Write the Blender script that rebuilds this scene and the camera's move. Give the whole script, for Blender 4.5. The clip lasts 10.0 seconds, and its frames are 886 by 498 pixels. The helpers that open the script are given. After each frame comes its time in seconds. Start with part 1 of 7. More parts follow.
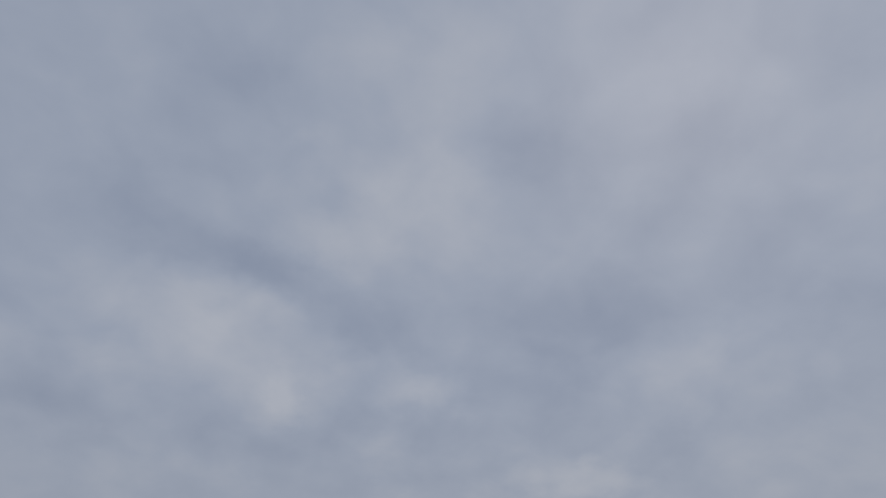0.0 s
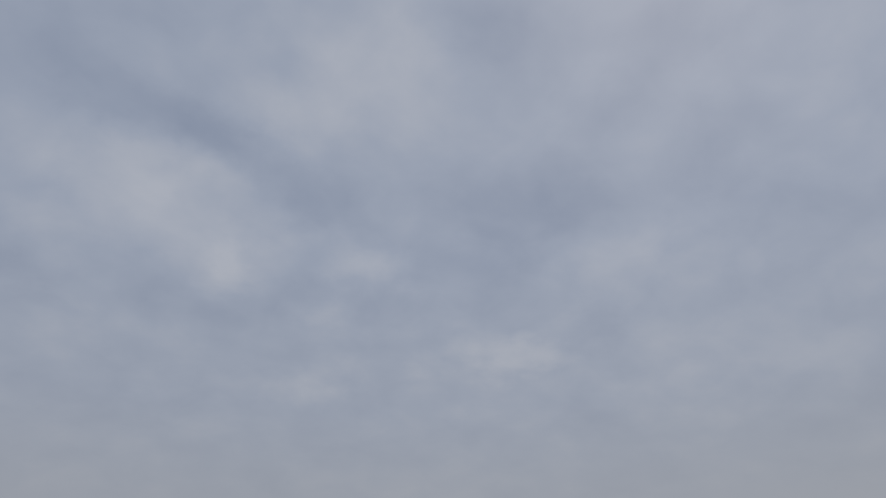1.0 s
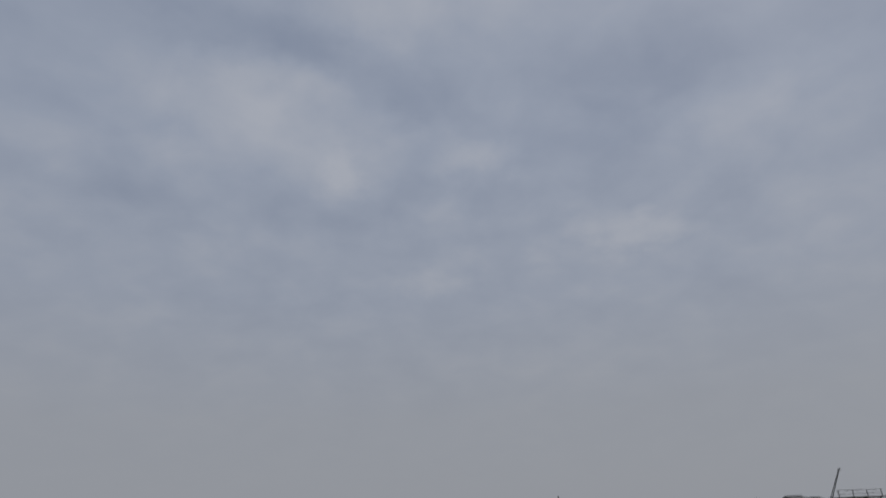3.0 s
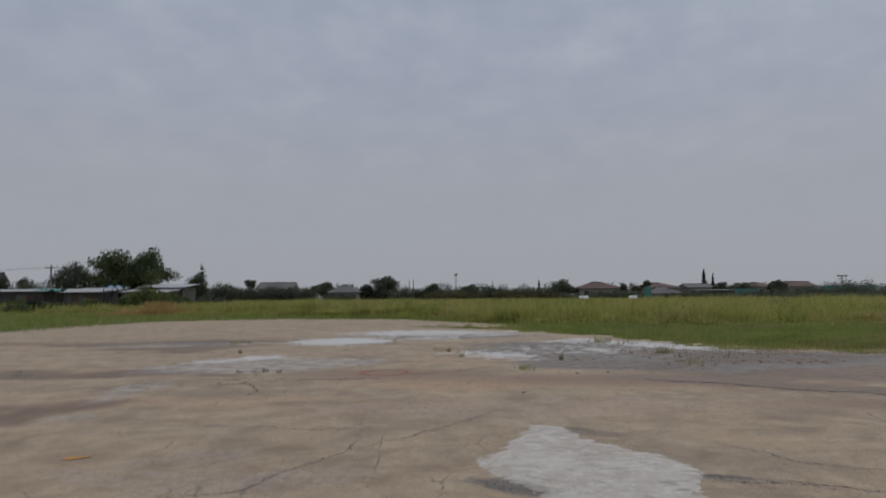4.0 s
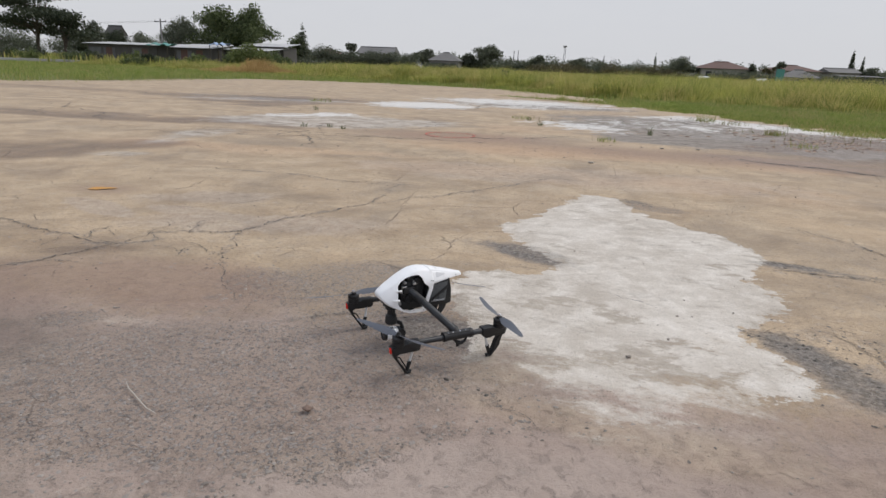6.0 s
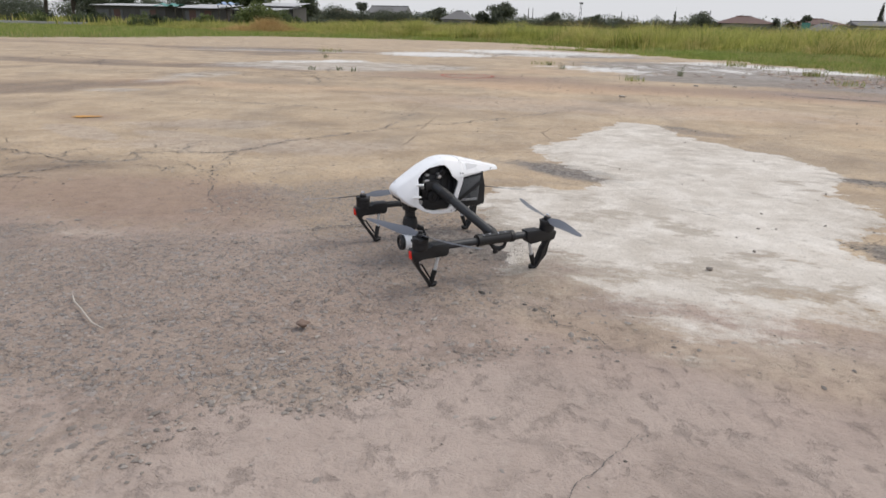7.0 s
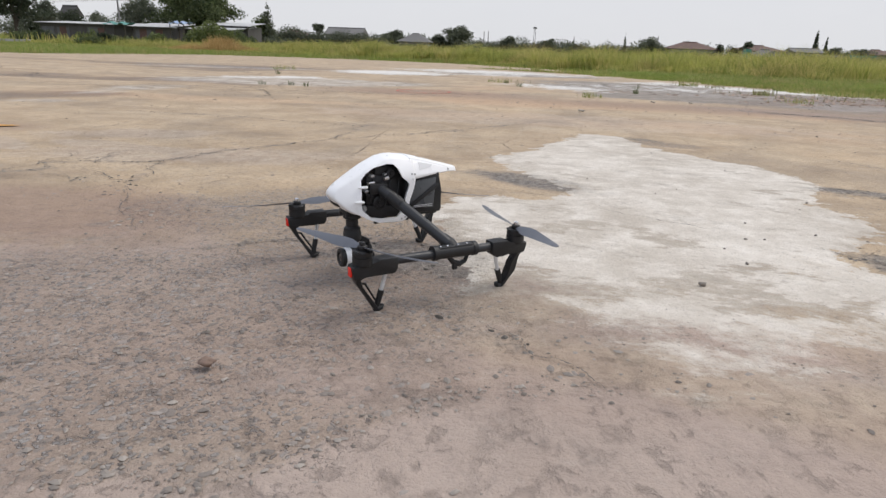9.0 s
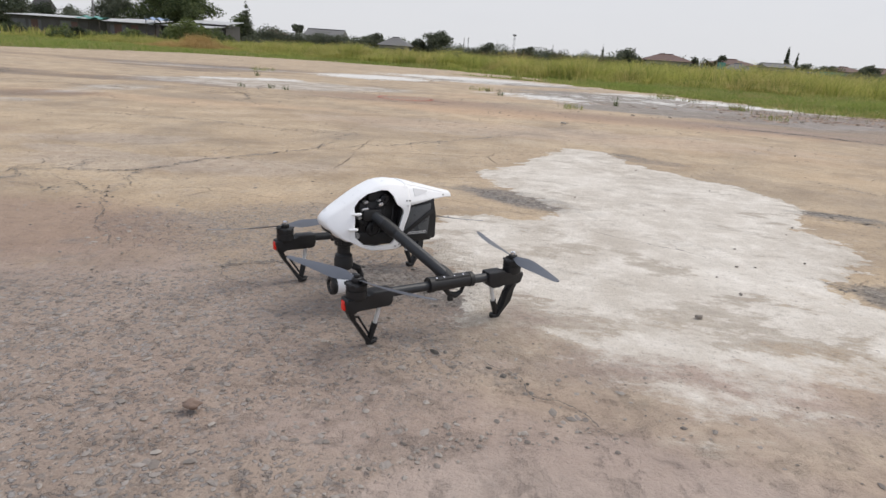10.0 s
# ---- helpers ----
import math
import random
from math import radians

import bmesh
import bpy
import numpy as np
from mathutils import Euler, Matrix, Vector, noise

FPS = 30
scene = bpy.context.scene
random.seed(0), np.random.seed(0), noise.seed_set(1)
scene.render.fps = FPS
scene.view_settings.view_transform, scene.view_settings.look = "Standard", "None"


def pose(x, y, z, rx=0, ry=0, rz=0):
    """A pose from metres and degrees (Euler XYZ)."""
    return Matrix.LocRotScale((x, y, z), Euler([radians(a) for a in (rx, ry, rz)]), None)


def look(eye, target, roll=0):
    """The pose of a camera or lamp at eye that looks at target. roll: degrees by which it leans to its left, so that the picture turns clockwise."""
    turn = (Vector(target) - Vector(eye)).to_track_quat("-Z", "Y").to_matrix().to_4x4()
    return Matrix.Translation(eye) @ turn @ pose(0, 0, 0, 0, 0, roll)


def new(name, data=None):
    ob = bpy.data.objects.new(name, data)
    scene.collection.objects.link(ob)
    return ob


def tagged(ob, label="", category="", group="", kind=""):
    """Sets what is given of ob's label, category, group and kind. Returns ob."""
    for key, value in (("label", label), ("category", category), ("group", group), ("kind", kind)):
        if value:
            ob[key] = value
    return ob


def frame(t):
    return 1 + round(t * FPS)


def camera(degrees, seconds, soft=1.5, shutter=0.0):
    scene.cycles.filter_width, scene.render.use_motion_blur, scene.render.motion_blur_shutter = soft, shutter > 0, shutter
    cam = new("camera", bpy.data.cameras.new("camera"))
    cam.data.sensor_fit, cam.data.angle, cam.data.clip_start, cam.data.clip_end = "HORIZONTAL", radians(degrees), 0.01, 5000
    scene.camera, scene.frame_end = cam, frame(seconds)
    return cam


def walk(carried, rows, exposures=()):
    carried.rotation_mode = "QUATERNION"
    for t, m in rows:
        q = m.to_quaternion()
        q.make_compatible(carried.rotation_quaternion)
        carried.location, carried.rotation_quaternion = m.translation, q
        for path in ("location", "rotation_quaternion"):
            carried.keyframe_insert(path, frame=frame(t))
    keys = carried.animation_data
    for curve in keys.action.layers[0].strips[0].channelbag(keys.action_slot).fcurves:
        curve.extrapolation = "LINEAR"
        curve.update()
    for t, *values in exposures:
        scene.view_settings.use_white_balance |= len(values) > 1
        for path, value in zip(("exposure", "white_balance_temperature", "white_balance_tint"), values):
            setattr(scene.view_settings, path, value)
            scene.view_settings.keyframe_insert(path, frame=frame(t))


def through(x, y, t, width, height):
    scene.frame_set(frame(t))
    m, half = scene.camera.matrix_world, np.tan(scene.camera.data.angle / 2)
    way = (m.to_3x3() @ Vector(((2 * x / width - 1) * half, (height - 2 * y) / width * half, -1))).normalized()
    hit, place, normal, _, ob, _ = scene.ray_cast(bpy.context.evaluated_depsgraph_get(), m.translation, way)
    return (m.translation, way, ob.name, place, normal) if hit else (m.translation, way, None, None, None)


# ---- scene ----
cam = camera(71.7, 10.0, soft=1.45, shutter=0.25)
# seconds, eye, yaw (to the left), pitch, roll: the sky part of the shot
SKY = [
    (0.0, (-0.95, -1.20, 1.42), -21.5, 46.0, -1.8),
    (0.5, (-0.95, -1.20, 1.42), -25.2, 41.6, -1.8),
    (1.0, (-0.94, -1.20, 1.41), -27.0, 34.6, -1.9),
    (1.5, (-0.92, -1.20, 1.40), -23.8, 36.8, -2.0),
    (2.0, (-0.88, -1.21, 1.39), -20.3, 36.7, -2.0),
    (2.2, (-0.86, -1.21, 1.38), -19.6, 36.0, -2.2),
    (3.3, (-0.60, -1.215, 1.28), -12.6, 17.3, -2.35),
]
PATH = [
    (3.5, (-0.501, -1.208, 1.258), (-0.131, 0.713, 1.676), -1.9),
    (4, (-0.231, -1.173, 1.191), (-0.221, 0.821, 1.35), -0.4),
    (4.5, (-0.048, -1.054, 1.132), (-0.097, 0.941, 0.991), 1.4),
    (5, (0.106, -0.88, 1.077), (0.058, 1.098, 0.791), 0.7),
    (5.5, (0.225, -0.691, 1.013), (-0.022, 1.24, 0.557), 1.7),
    (5.7, (0.254, -0.615, 1.014), (-0.037, 1.294, 0.495), 2.5),
    (6.8, (0.144, -0.197, 0.669), (-0.144, 1.68, 0.042), 1.4),
    (7, (0.14, -0.144, 0.627), (-0.183, 1.71, -0.049), 1.5),
    (7.5, (0.132, -0.048, 0.546), (-0.169, 1.787, -0.189), 1.6),
    (8, (0.129, 0.032, 0.512), (-0.141, 1.886, -0.187), 2.1),
    (8.5, (0.122, 0.089, 0.515), (-0.101, 1.97, -0.126), 1.9),
    (9, (0.119, 0.116, 0.522), (-0.078, 2.011, -0.087), 2.1),
    (9.5, (0.102, 0.138, 0.536), (-0.11, 2.037, -0.055), 2.3),
    (10, (0.069, 0.169, 0.561), (-0.052, 2.075, -0.031), 3.8),
]


def aim(eye, yaw, pitch, roll):
    a, b = radians(yaw), radians(pitch)
    ahead = Vector((-math.sin(a) * math.cos(b), math.cos(a) * math.cos(b), math.sin(b)))
    return look(eye, Vector(eye) + 2 * ahead, roll)


walk(cam, [(t, aim(e, y, p, r)) for t, e, y, p, r in SKY] + [(t, look(eye, target, roll)) for t, eye, target, roll in PATH],
     exposures=[(0.0, -0.55, 6250, 10), (2.2, -0.52, 6250, 10), (3.3, -0.68, 6250, 10), (3.6, -0.63, 6250, 10), (4.5, -0.12, 6400, 10), (5.5, 0.33, 6540, 10), (7.0, 0.62, 6620, 10), (8.5, 0.67, 6630, 10), (10.0, 0.66, 6630, 10)])

# ---- sky and sun ----
SUN_AZ, SUN_EL = 60.0, 55.0
world = bpy.data.worlds.new("overcast_sky")
scene.world = world
world.use_nodes = True


def node(nt, kind, inputs=None, operation="", feature="", attribute="", clamp=False):
    n = nt.nodes.new(kind)
    if operation:
        n.operation = operation
    if feature:
        n.feature = feature
    if attribute:
        n.attribute_name = attribute
    if clamp:
        n.clamp = True
    for k, v in (inputs or {}).items():
        if isinstance(v, bpy.types.NodeSocket):
            nt.links.new(v, n.inputs[k])
        else:
            n.inputs[k].default_value = v
    return n


def ramp(nt, fac, stops, interp="LINEAR"):
    n = nt.nodes.new("ShaderNodeValToRGB")
    n.color_ramp.interpolation = interp
    els = n.color_ramp.elements
    while len(els) < len(stops):
        els.new(0.5)
    for e, (p, col) in zip(els, stops):
        e.position, e.color = p, (*col, 1) if len(col) == 3 else col
    nt.links.new(fac, n.inputs[0])
    return n.outputs[0]


def mix(nt, fac, a, b, blend="MIX"):
    n = nt.nodes.new("ShaderNodeMix")
    n.data_type, n.blend_type = "RGBA", blend
    for k, v in ((0, fac), (6, a), (7, b)):
        if isinstance(v, bpy.types.NodeSocket):
            nt.links.new(v, n.inputs[k])
        else:
            n.inputs[k].default_value = (*v, 1) if isinstance(v, tuple) and len(v) == 3 else v
    return n.outputs[2]


def calc(nt, op, a, b=0.0, clamp=False):
    n = nt.nodes.new("ShaderNodeMath")
    n.operation, n.use_clamp = op, clamp
    for k, v in ((0, a), (1, b)):
        if isinstance(v, bpy.types.NodeSocket):
            nt.links.new(v, n.inputs[k])
        else:
            n.inputs[k].default_value = v
    return n.outputs[0]


# masses of the cloud deck: bearing to the left, height over the horizon, half width, half height (degrees), turn, how pale
CLOUDS = [
    (-16.5, 51, 16, 7, 0, 0.8), (-9, 46, 11, 3.5, 8, 0.5), (8, 38, 12, 3.0, 0, 0.75), (-8, 33, 10, 3.0, 10, 0.65), (-18.0, 33, 4.0, 2.0, 0, 0.8), (-34.3, 24.2, 4.5, 1.6, 0, 1.1),
    (-27.5, 25, 5.0, 1.5, 5, 0.6), (-16, 22.5, 4, 2.2, 0, 0.45), (-46, 31, 9, 4.5, 0, 0.45), (-20, 63, 20, 5, 0, 0.6), (-4, 32, 2.4, 2.6, 0, 0.5), (2, 35, 11, 3, -5, 0.35),
    (6, 33.5, 11, 3, 0, 0.5), (-14, 27.6, 5, 1.8, 0, 0.55), (9, 26, 3.5, 2.2, 0, 0.4), (-13, 22, 4, 1.3, 0, 0.4), (24, 30, 8, 2.5, 0, 0.4), (-50, 20, 8, 2.0, 0, 0.35),
    (10, 43.5, 13, 3.0, -8, -0.75), (-6, 40.5, 12, 2.6, -14, -0.7), (-39, 38, 7, 4.0, 0, -0.55), (-5, 50, 6, 2.2, 0, -0.5), (-56, 48, 10, 7, 0, -0.7), (16, 28, 8, 3, 0, -0.4),
    (-8, 27, 7, 2.5, 0, -0.35), (-36, 55, 14, 4, -10, -0.6), (-24, 29.5, 6, 1.6, 0, -0.4), (-42, 26.5, 5, 1.8, 0, -0.35), (12, 57, 12, 4, 0, -0.5), (0, 19, 12, 1.5, 0, -0.3), (-30, 17, 10, 1.4, 0, -0.25),
]


def build_world(nt):
    nt.nodes.clear()
    sky = node(nt, "ShaderNodeTexSky")
    sky.sky_type, sky.sun_disc, sky.dust_density = "NISHITA", False, 4.0
    sky.sun_elevation, sky.sun_rotation = radians(SUN_EL), radians(SUN_AZ)
    way = node(nt, "ShaderNodeTexCoord").outputs["Generated"]
    sep = node(nt, "ShaderNodeSeparateXYZ", {0: way})
    up = calc(nt, "MAXIMUM", sep.outputs[2], 0.0)
    flat = calc(nt, "ADD", up, 0.35)
    u, v = calc(nt, "DIVIDE", sep.outputs[0], flat), calc(nt, "DIVIDE", sep.outputs[1], flat)
    plane = node(nt, "ShaderNodeCombineXYZ", {0: u, 1: v}).outputs[0]
    big = node(nt, "ShaderNodeTexNoise", {"Vector": plane, "Scale": 2.1, "Detail": 3.0, "Roughness": 0.45, "Distortion": 0.3}).outputs[0]
    small = node(nt, "ShaderNodeTexNoise", {"Vector": plane, "Scale": 8.0, "Detail": 4.0, "Roughness": 0.5, "Distortion": 0.2}).outputs[0]
    both = calc(nt, "ADD", calc(nt, "ADD", calc(nt, "MULTIPLY", big, 0.22), calc(nt, "MULTIPLY", small, 0.26)), 0.255)
    # bearing and height in degrees, with ragged edges
    az = calc(nt, "MULTIPLY", calc(nt, "ARCTAN2", calc(nt, "MULTIPLY", sep.outputs[0], -1.0), sep.outputs[1]), 180 / math.pi)
    el = calc(nt, "MULTIPLY", calc(nt, "ARCSINE", sep.outputs[2]), 180 / math.pi)
    torn = node(nt, "ShaderNodeTexNoise", {"Vector": plane, "Scale": 5.0, "Detail": 5.0, "Roughness": 0.6}).outputs["Color"]
    off = node(nt, "ShaderNodeVectorMath", {0: torn, 1: (0.5, 0.5, 0.5)}, operation="SUBTRACT").outputs[0]
    chart = node(nt, "ShaderNodeVectorMath", {0: node(nt, "ShaderNodeVectorMath", {0: off, 1: (15.0, 8.0, 0.0)}, operation="MULTIPLY").outputs[0], 1: node(nt, "ShaderNodeCombineXYZ", {0: az, 1: el}).outputs[0]}, operation="ADD").outputs[0]
    total = both
    for a, e, w, h, turn, pale in CLOUDS:
        spot = node(nt, "ShaderNodeMapping", {0: chart, 1: (a, e, 0), 2: (0, 0, radians(-turn)), 3: (1.5 * w, 1.5 * h, 1)})
        spot.vector_type = "TEXTURE"
        flat_way = node(nt, "ShaderNodeVectorMath", {0: spot.outputs[0], 1: (1, 1, 0)}, operation="MULTIPLY").outputs[0]
        r = node(nt, "ShaderNodeVectorMath", {0: flat_way}, operation="LENGTH").outputs[1]
        soft = node(nt, "ShaderNodeMapRange", {0: r, 1: 1.0, 2: 0.0, 3: 0.0, 4: 0.125 * pale})
        soft.interpolation_type = "SMOOTHSTEP"
        total = calc(nt, "ADD", total, soft.outputs[0])
    cloud = ramp(nt, total, [(0.34, (0.325, 0.372, 0.475)), (0.5, (0.425, 0.468, 0.560)), (0.66, (0.555, 0.575, 0.632))])
    haze = ramp(nt, up, [(0.0, (1, 1, 1)), (0.16, (0.85, 0.85, 0.85)), (0.34, (0.25, 0.25, 0.25)), (0.55, (0, 0, 0))])
    veil = mix(nt, haze, cloud, (0.43, 0.44, 0.465))
    dim = node(nt, "ShaderNodeVectorMath", {0: sky.outputs[0], 3: 0.10}, operation="SCALE").outputs[0]
    colour = mix(nt, 0.97, dim, veil)
    back = node(nt, "ShaderNodeBackground", {0: colour, 1: 1.08})
    nt.links.new(back.outputs[0], node(nt, "ShaderNodeOutputWorld").inputs[0])


build_world(world.node_tree)
lamp = bpy.data.lights.new("sun", "SUN")
lamp.energy, lamp.angle, lamp.color = 1.2, radians(30), (1.0, 0.94, 0.86)
sun = new("sun", lamp)
sun.matrix_world = look((0, 0, 30), Vector((0, 0, 30)) - Vector((math.sin(radians(SUN_AZ)) * math.cos(radians(SUN_EL)), math.cos(radians(SUN_AZ)) * math.cos(radians(SUN_EL)), math.sin(radians(SUN_EL)))))


# ---- materials ----
def blank(name):
    m = bpy.data.materials.new(name)
    m.use_nodes = True
    nt = m.node_tree
    return m, nt, nt.nodes["Principled BSDF"]


def stuff_mat(name, dark, light, rough=0.7, scale=20.0, metal=0.0, bump=0.0, bump_scale=None, island=0.0, spread=0.25, coat=0.0):
    """Two-scale mottled surface; island: how much each loose piece differs."""
    m, nt, p = blank(name)
    at = node(nt, "ShaderNodeTexCoord").outputs["Object"]
    fine = node(nt, "ShaderNodeTexNoise", {"Vector": at, "Scale": scale, "Detail": 6.0, "Roughness": 0.6}).outputs[0]
    wide = node(nt, "ShaderNodeTexNoise", {"Vector": at, "Scale": scale / 9, "Detail": 3.0}).outputs[0]
    f = calc(nt, "ADD", calc(nt, "MULTIPLY", fine, 0.6), calc(nt, "MULTIPLY", wide, 0.4))
    if island:
        r = node(nt, "ShaderNodeNewGeometry").outputs["Random Per Island"]
        f = calc(nt, "ADD", calc(nt, "MULTIPLY", f, 1 - island), calc(nt, "MULTIPLY", r, island))
    nt.links.new(ramp(nt, f, [(0.5 - spread, dark), (0.5 + spread, light)]), p.inputs["Base Color"])
    nt.links.new(ramp(nt, fine, [(0.3, (rough - 0.08,) * 3), (0.7, (min(1, rough + 0.08),) * 3)]), p.inputs["Roughness"])
    p.inputs["Metallic"].default_value = metal
    p.inputs["Coat Weight"].default_value = coat
    if bump:
        b = node(nt, "ShaderNodeBump", {"Strength": bump, "Distance": 0.002, "Height": node(nt, "ShaderNodeTexNoise", {"Vector": at, "Scale": bump_scale or scale * 4, "Detail": 5.0}).outputs[0]})
        nt.links.new(b.outputs[0], p.inputs["Normal"])
    return m


WHITE = stuff_mat("white_shell_plastic", (0.83, 0.83, 0.83), (0.88, 0.88, 0.88), 0.32, 30, coat=0.15)
BLACK = stuff_mat("black_plastic", (0.005, 0.005, 0.006), (0.011, 0.011, 0.012), 0.55, 120, bump=0.15)
CARBON = stuff_mat("carbon_tube", (0.012, 0.013, 0.015), (0.026, 0.028, 0.032), 0.45, 160, bump=0.1)
GREYBLADE = stuff_mat("grey_blade_plastic", (0.06, 0.066, 0.082), (0.095, 0.102, 0.122), 0.4, 60)
METAL = stuff_mat("bare_metal", (0.55, 0.55, 0.56), (0.75, 0.75, 0.76), 0.25, 60, metal=1.0)
ALLOY = stuff_mat("dull_alloy", (0.35, 0.35, 0.36), (0.5, 0.5, 0.5), 0.4, 60, metal=0.8)
PISTON = stuff_mat("light_grey_piston", (0.55, 0.55, 0.55), (0.68, 0.68, 0.68), 0.35, 60)
PANEL = stuff_mat("grey_panel", (0.06, 0.065, 0.07), (0.10, 0.105, 0.11), 0.3, 50)
GLASS = stuff_mat("lens_glass", (0.006, 0.006, 0.01), (0.012, 0.012, 0.02), 0.08, 40, coat=1.0)
PLATE = stuff_mat("pale_plate", (0.62, 0.62, 0.63), (0.7, 0.7, 0.7), 0.4, 50)


def lamp_mat():
    m, _, p = blank("red_lamp_lens")
    p.inputs["Base Color"].default_value = (0.30, 0.02, 0.015, 1)
    p.inputs["Roughness"].default_value = 0.25
    p.inputs["Emission Color"].default_value = (1.0, 0.025, 0.012, 1)
    p.inputs["Emission Strength"].default_value = 0.14
    return m


LED = lamp_mat()


def slab_mat():
    """Old concrete: tan and pinkish mortar, worn aggregate, damp stains, pale cement screed."""
    m, nt, p = blank("weathered_concrete")
    at = node(nt, "ShaderNodeTexCoord").outputs["Object"]

    def noise_at(scale, detail=5.0, rough=0.55, dist=0.0, vec=at):
        return node(nt, "ShaderNodeTexNoise", {"Vector": vec, "Scale": scale, "Detail": detail, "Roughness": rough, "Distortion": dist}).outputs[0]

    def mask(sock, lo, hi):
        return node(nt, "ShaderNodeMapRange", {0: sock, 1: lo, 2: hi}, clamp=True).outputs[0]

    def attr(name):
        return node(nt, "ShaderNodeAttribute", attribute=name).outputs["Fac"]

    stretched = node(nt, "ShaderNodeMapping", {0: at, 2: (0, 0, 0.12), 3: (0.7, 1.3, 1)}).outputs[0]
    bent = node(nt, "ShaderNodeVectorMath", {0: at, 1: node(nt, "ShaderNodeVectorMath", {0: node(nt, "ShaderNodeTexNoise", {"Vector": at, "Scale": 9.0, "Detail": 6.0, "Roughness": 0.7}).outputs["Color"], 3: 0.07}, operation="SCALE").outputs[0]}, operation="ADD").outputs[0]
    crushed = node(nt, "ShaderNodeVectorMath", {0: at, 1: node(nt, "ShaderNodeVectorMath", {0: node(nt, "ShaderNodeTexNoise", {"Vector": at, "Scale": 60.0, "Detail": 3.0}).outputs["Color"], 3: 0.022}, operation="SCALE").outputs[0]}, operation="ADD").outputs[0]
    wide, mid, fine = noise_at(0.35, 4, dist=0.6), noise_at(2.4, 7, 0.66, 0.4), noise_at(45, 5, 0.7)
    spots = noise_at(14, 6, 0.72, 0.3)
    grit = noise_at(190, 3, 0.7)
    streak = noise_at(1.1, 8, 0.60, 0.5, stretched)
    tan = mix(nt, mask(mid, 0.32, 0.68), (0.33, 0.241, 0.153), (0.54, 0.41, 0.272))
    pink = mix(nt, mask(mid, 0.32, 0.68), (0.25, 0.187, 0.151), (0.435, 0.337, 0.275))
    near = attr("near")
    base = mix(nt, mask(calc(nt, "ADD", near, calc(nt, "MULTIPLY", calc(nt, "SUBTRACT", mid, 0.5), 1.6)), 0.25, 0.75), tan, pink)
    dust = mask(calc(nt, "ADD", attr("dust"), calc(nt, "MULTIPLY", calc(nt, "SUBTRACT", mid, 0.5), 1.8)), 0.35, 0.75)
    base = mix(nt, calc(nt, "MULTIPLY", dust, 0.6), base, mix(nt, mask(spots, 0.35, 0.65), (0.50, 0.412, 0.325), (0.36, 0.28, 0.22)))
    base = mix(nt, calc(nt, "MULTIPLY", mask(streak, 0.50, 0.68), 0.42), base, mix(nt, near, (0.53, 0.43, 0.305), (0.40, 0.315, 0.265)))
    base = mix(nt, calc(nt, "MULTIPLY", mask(streak, 0.45, 0.30), 0.42), base, (0.20, 0.155, 0.12))
    base = mix(nt, calc(nt, "MULTIPLY", mask(wide, 0.52, 0.72), 0.38), base, (0.235, 0.172, 0.128))
    base = mix(nt, calc(nt, "MULTIPLY", mask(spots, 0.55, 0.72), 0.30), base, (0.17, 0.135, 0.11))
    base = mix(nt, calc(nt, "MULTIPLY", mask(spots, 0.46, 0.33), 0.40), base, (0.48, 0.41, 0.34))
    base = mix(nt, calc(nt, "MULTIPLY", mask(fine, 0.52, 0.72), 0.6), base, (0.13, 0.105, 0.088))
    base = mix(nt, calc(nt, "MULTIPLY", mask(grit, 0.60, 0.78), 0.45), base, (0.56, 0.51, 0.45))
    pits = noise_at(95, 3, 0.6)
    base = mix(nt, calc(nt, "MULTIPLY", mask(pits, 0.61, 0.70), 0.65), base, (0.085, 0.068, 0.058))
    blotch = noise_at(0.9, 9, 0.68, 0.8)
    base = mix(nt, calc(nt, "MULTIPLY", mask(blotch, 0.50, 0.66), 0.45), base, (0.235, 0.195, 0.155))
    base = mix(nt, calc(nt, "MULTIPLY", mask(blotch, 0.44, 0.32), 0.40), base, mix(nt, near, (0.52, 0.375, 0.235), (0.42, 0.325, 0.265)))
    crumbs = node(nt, "ShaderNodeTexVoronoi", {"Vector": crushed, "Scale": 26.0, "Randomness": 1.0})
    crumb_col = node(nt, "ShaderNodeSeparateColor", {0: crumbs.outputs["Color"]})
    speck = calc(nt, "MULTIPLY", mask(crumbs.outputs["Distance"], 0.20, 0.10), mask(crumb_col.outputs[0], 0.72, 0.78))
    base = mix(nt, calc(nt, "MULTIPLY", speck, 0.7), base, (0.10, 0.09, 0.082))
    # bare aggregate: grey chips set in mortar
    chips = node(nt, "ShaderNodeTexVoronoi", {"Vector": crushed, "Scale": 95.0, "Randomness": 1.0})
    big_chips = node(nt, "ShaderNodeTexVoronoi", {"Vector": crushed, "Scale": 42.0, "Randomness": 1.0})
    big_col = node(nt, "ShaderNodeSeparateColor", {0: big_chips.outputs["Color"]})
    big_on = calc(nt, "MULTIPLY", mask(big_chips.outputs["Distance"], 0.40, 0.28), mask(big_col.outputs[1], 0.46, 0.56))
    chip_on = mask(chips.outputs["Distance"], 0.46, 0.36)
    chip_col = node(nt, "ShaderNodeSeparateColor", {0: chips.outputs["Color"]})
    chip_tone = mix(nt, chip_col.outputs[0], (0.10, 0.10, 0.102), (0.31, 0.305, 0.30))
    rough_area = mask(calc(nt, "ADD", attr("gravel"), calc(nt, "MULTIPLY", calc(nt, "SUBTRACT", mid, 0.5), 1.6)), 0.36, 0.72)
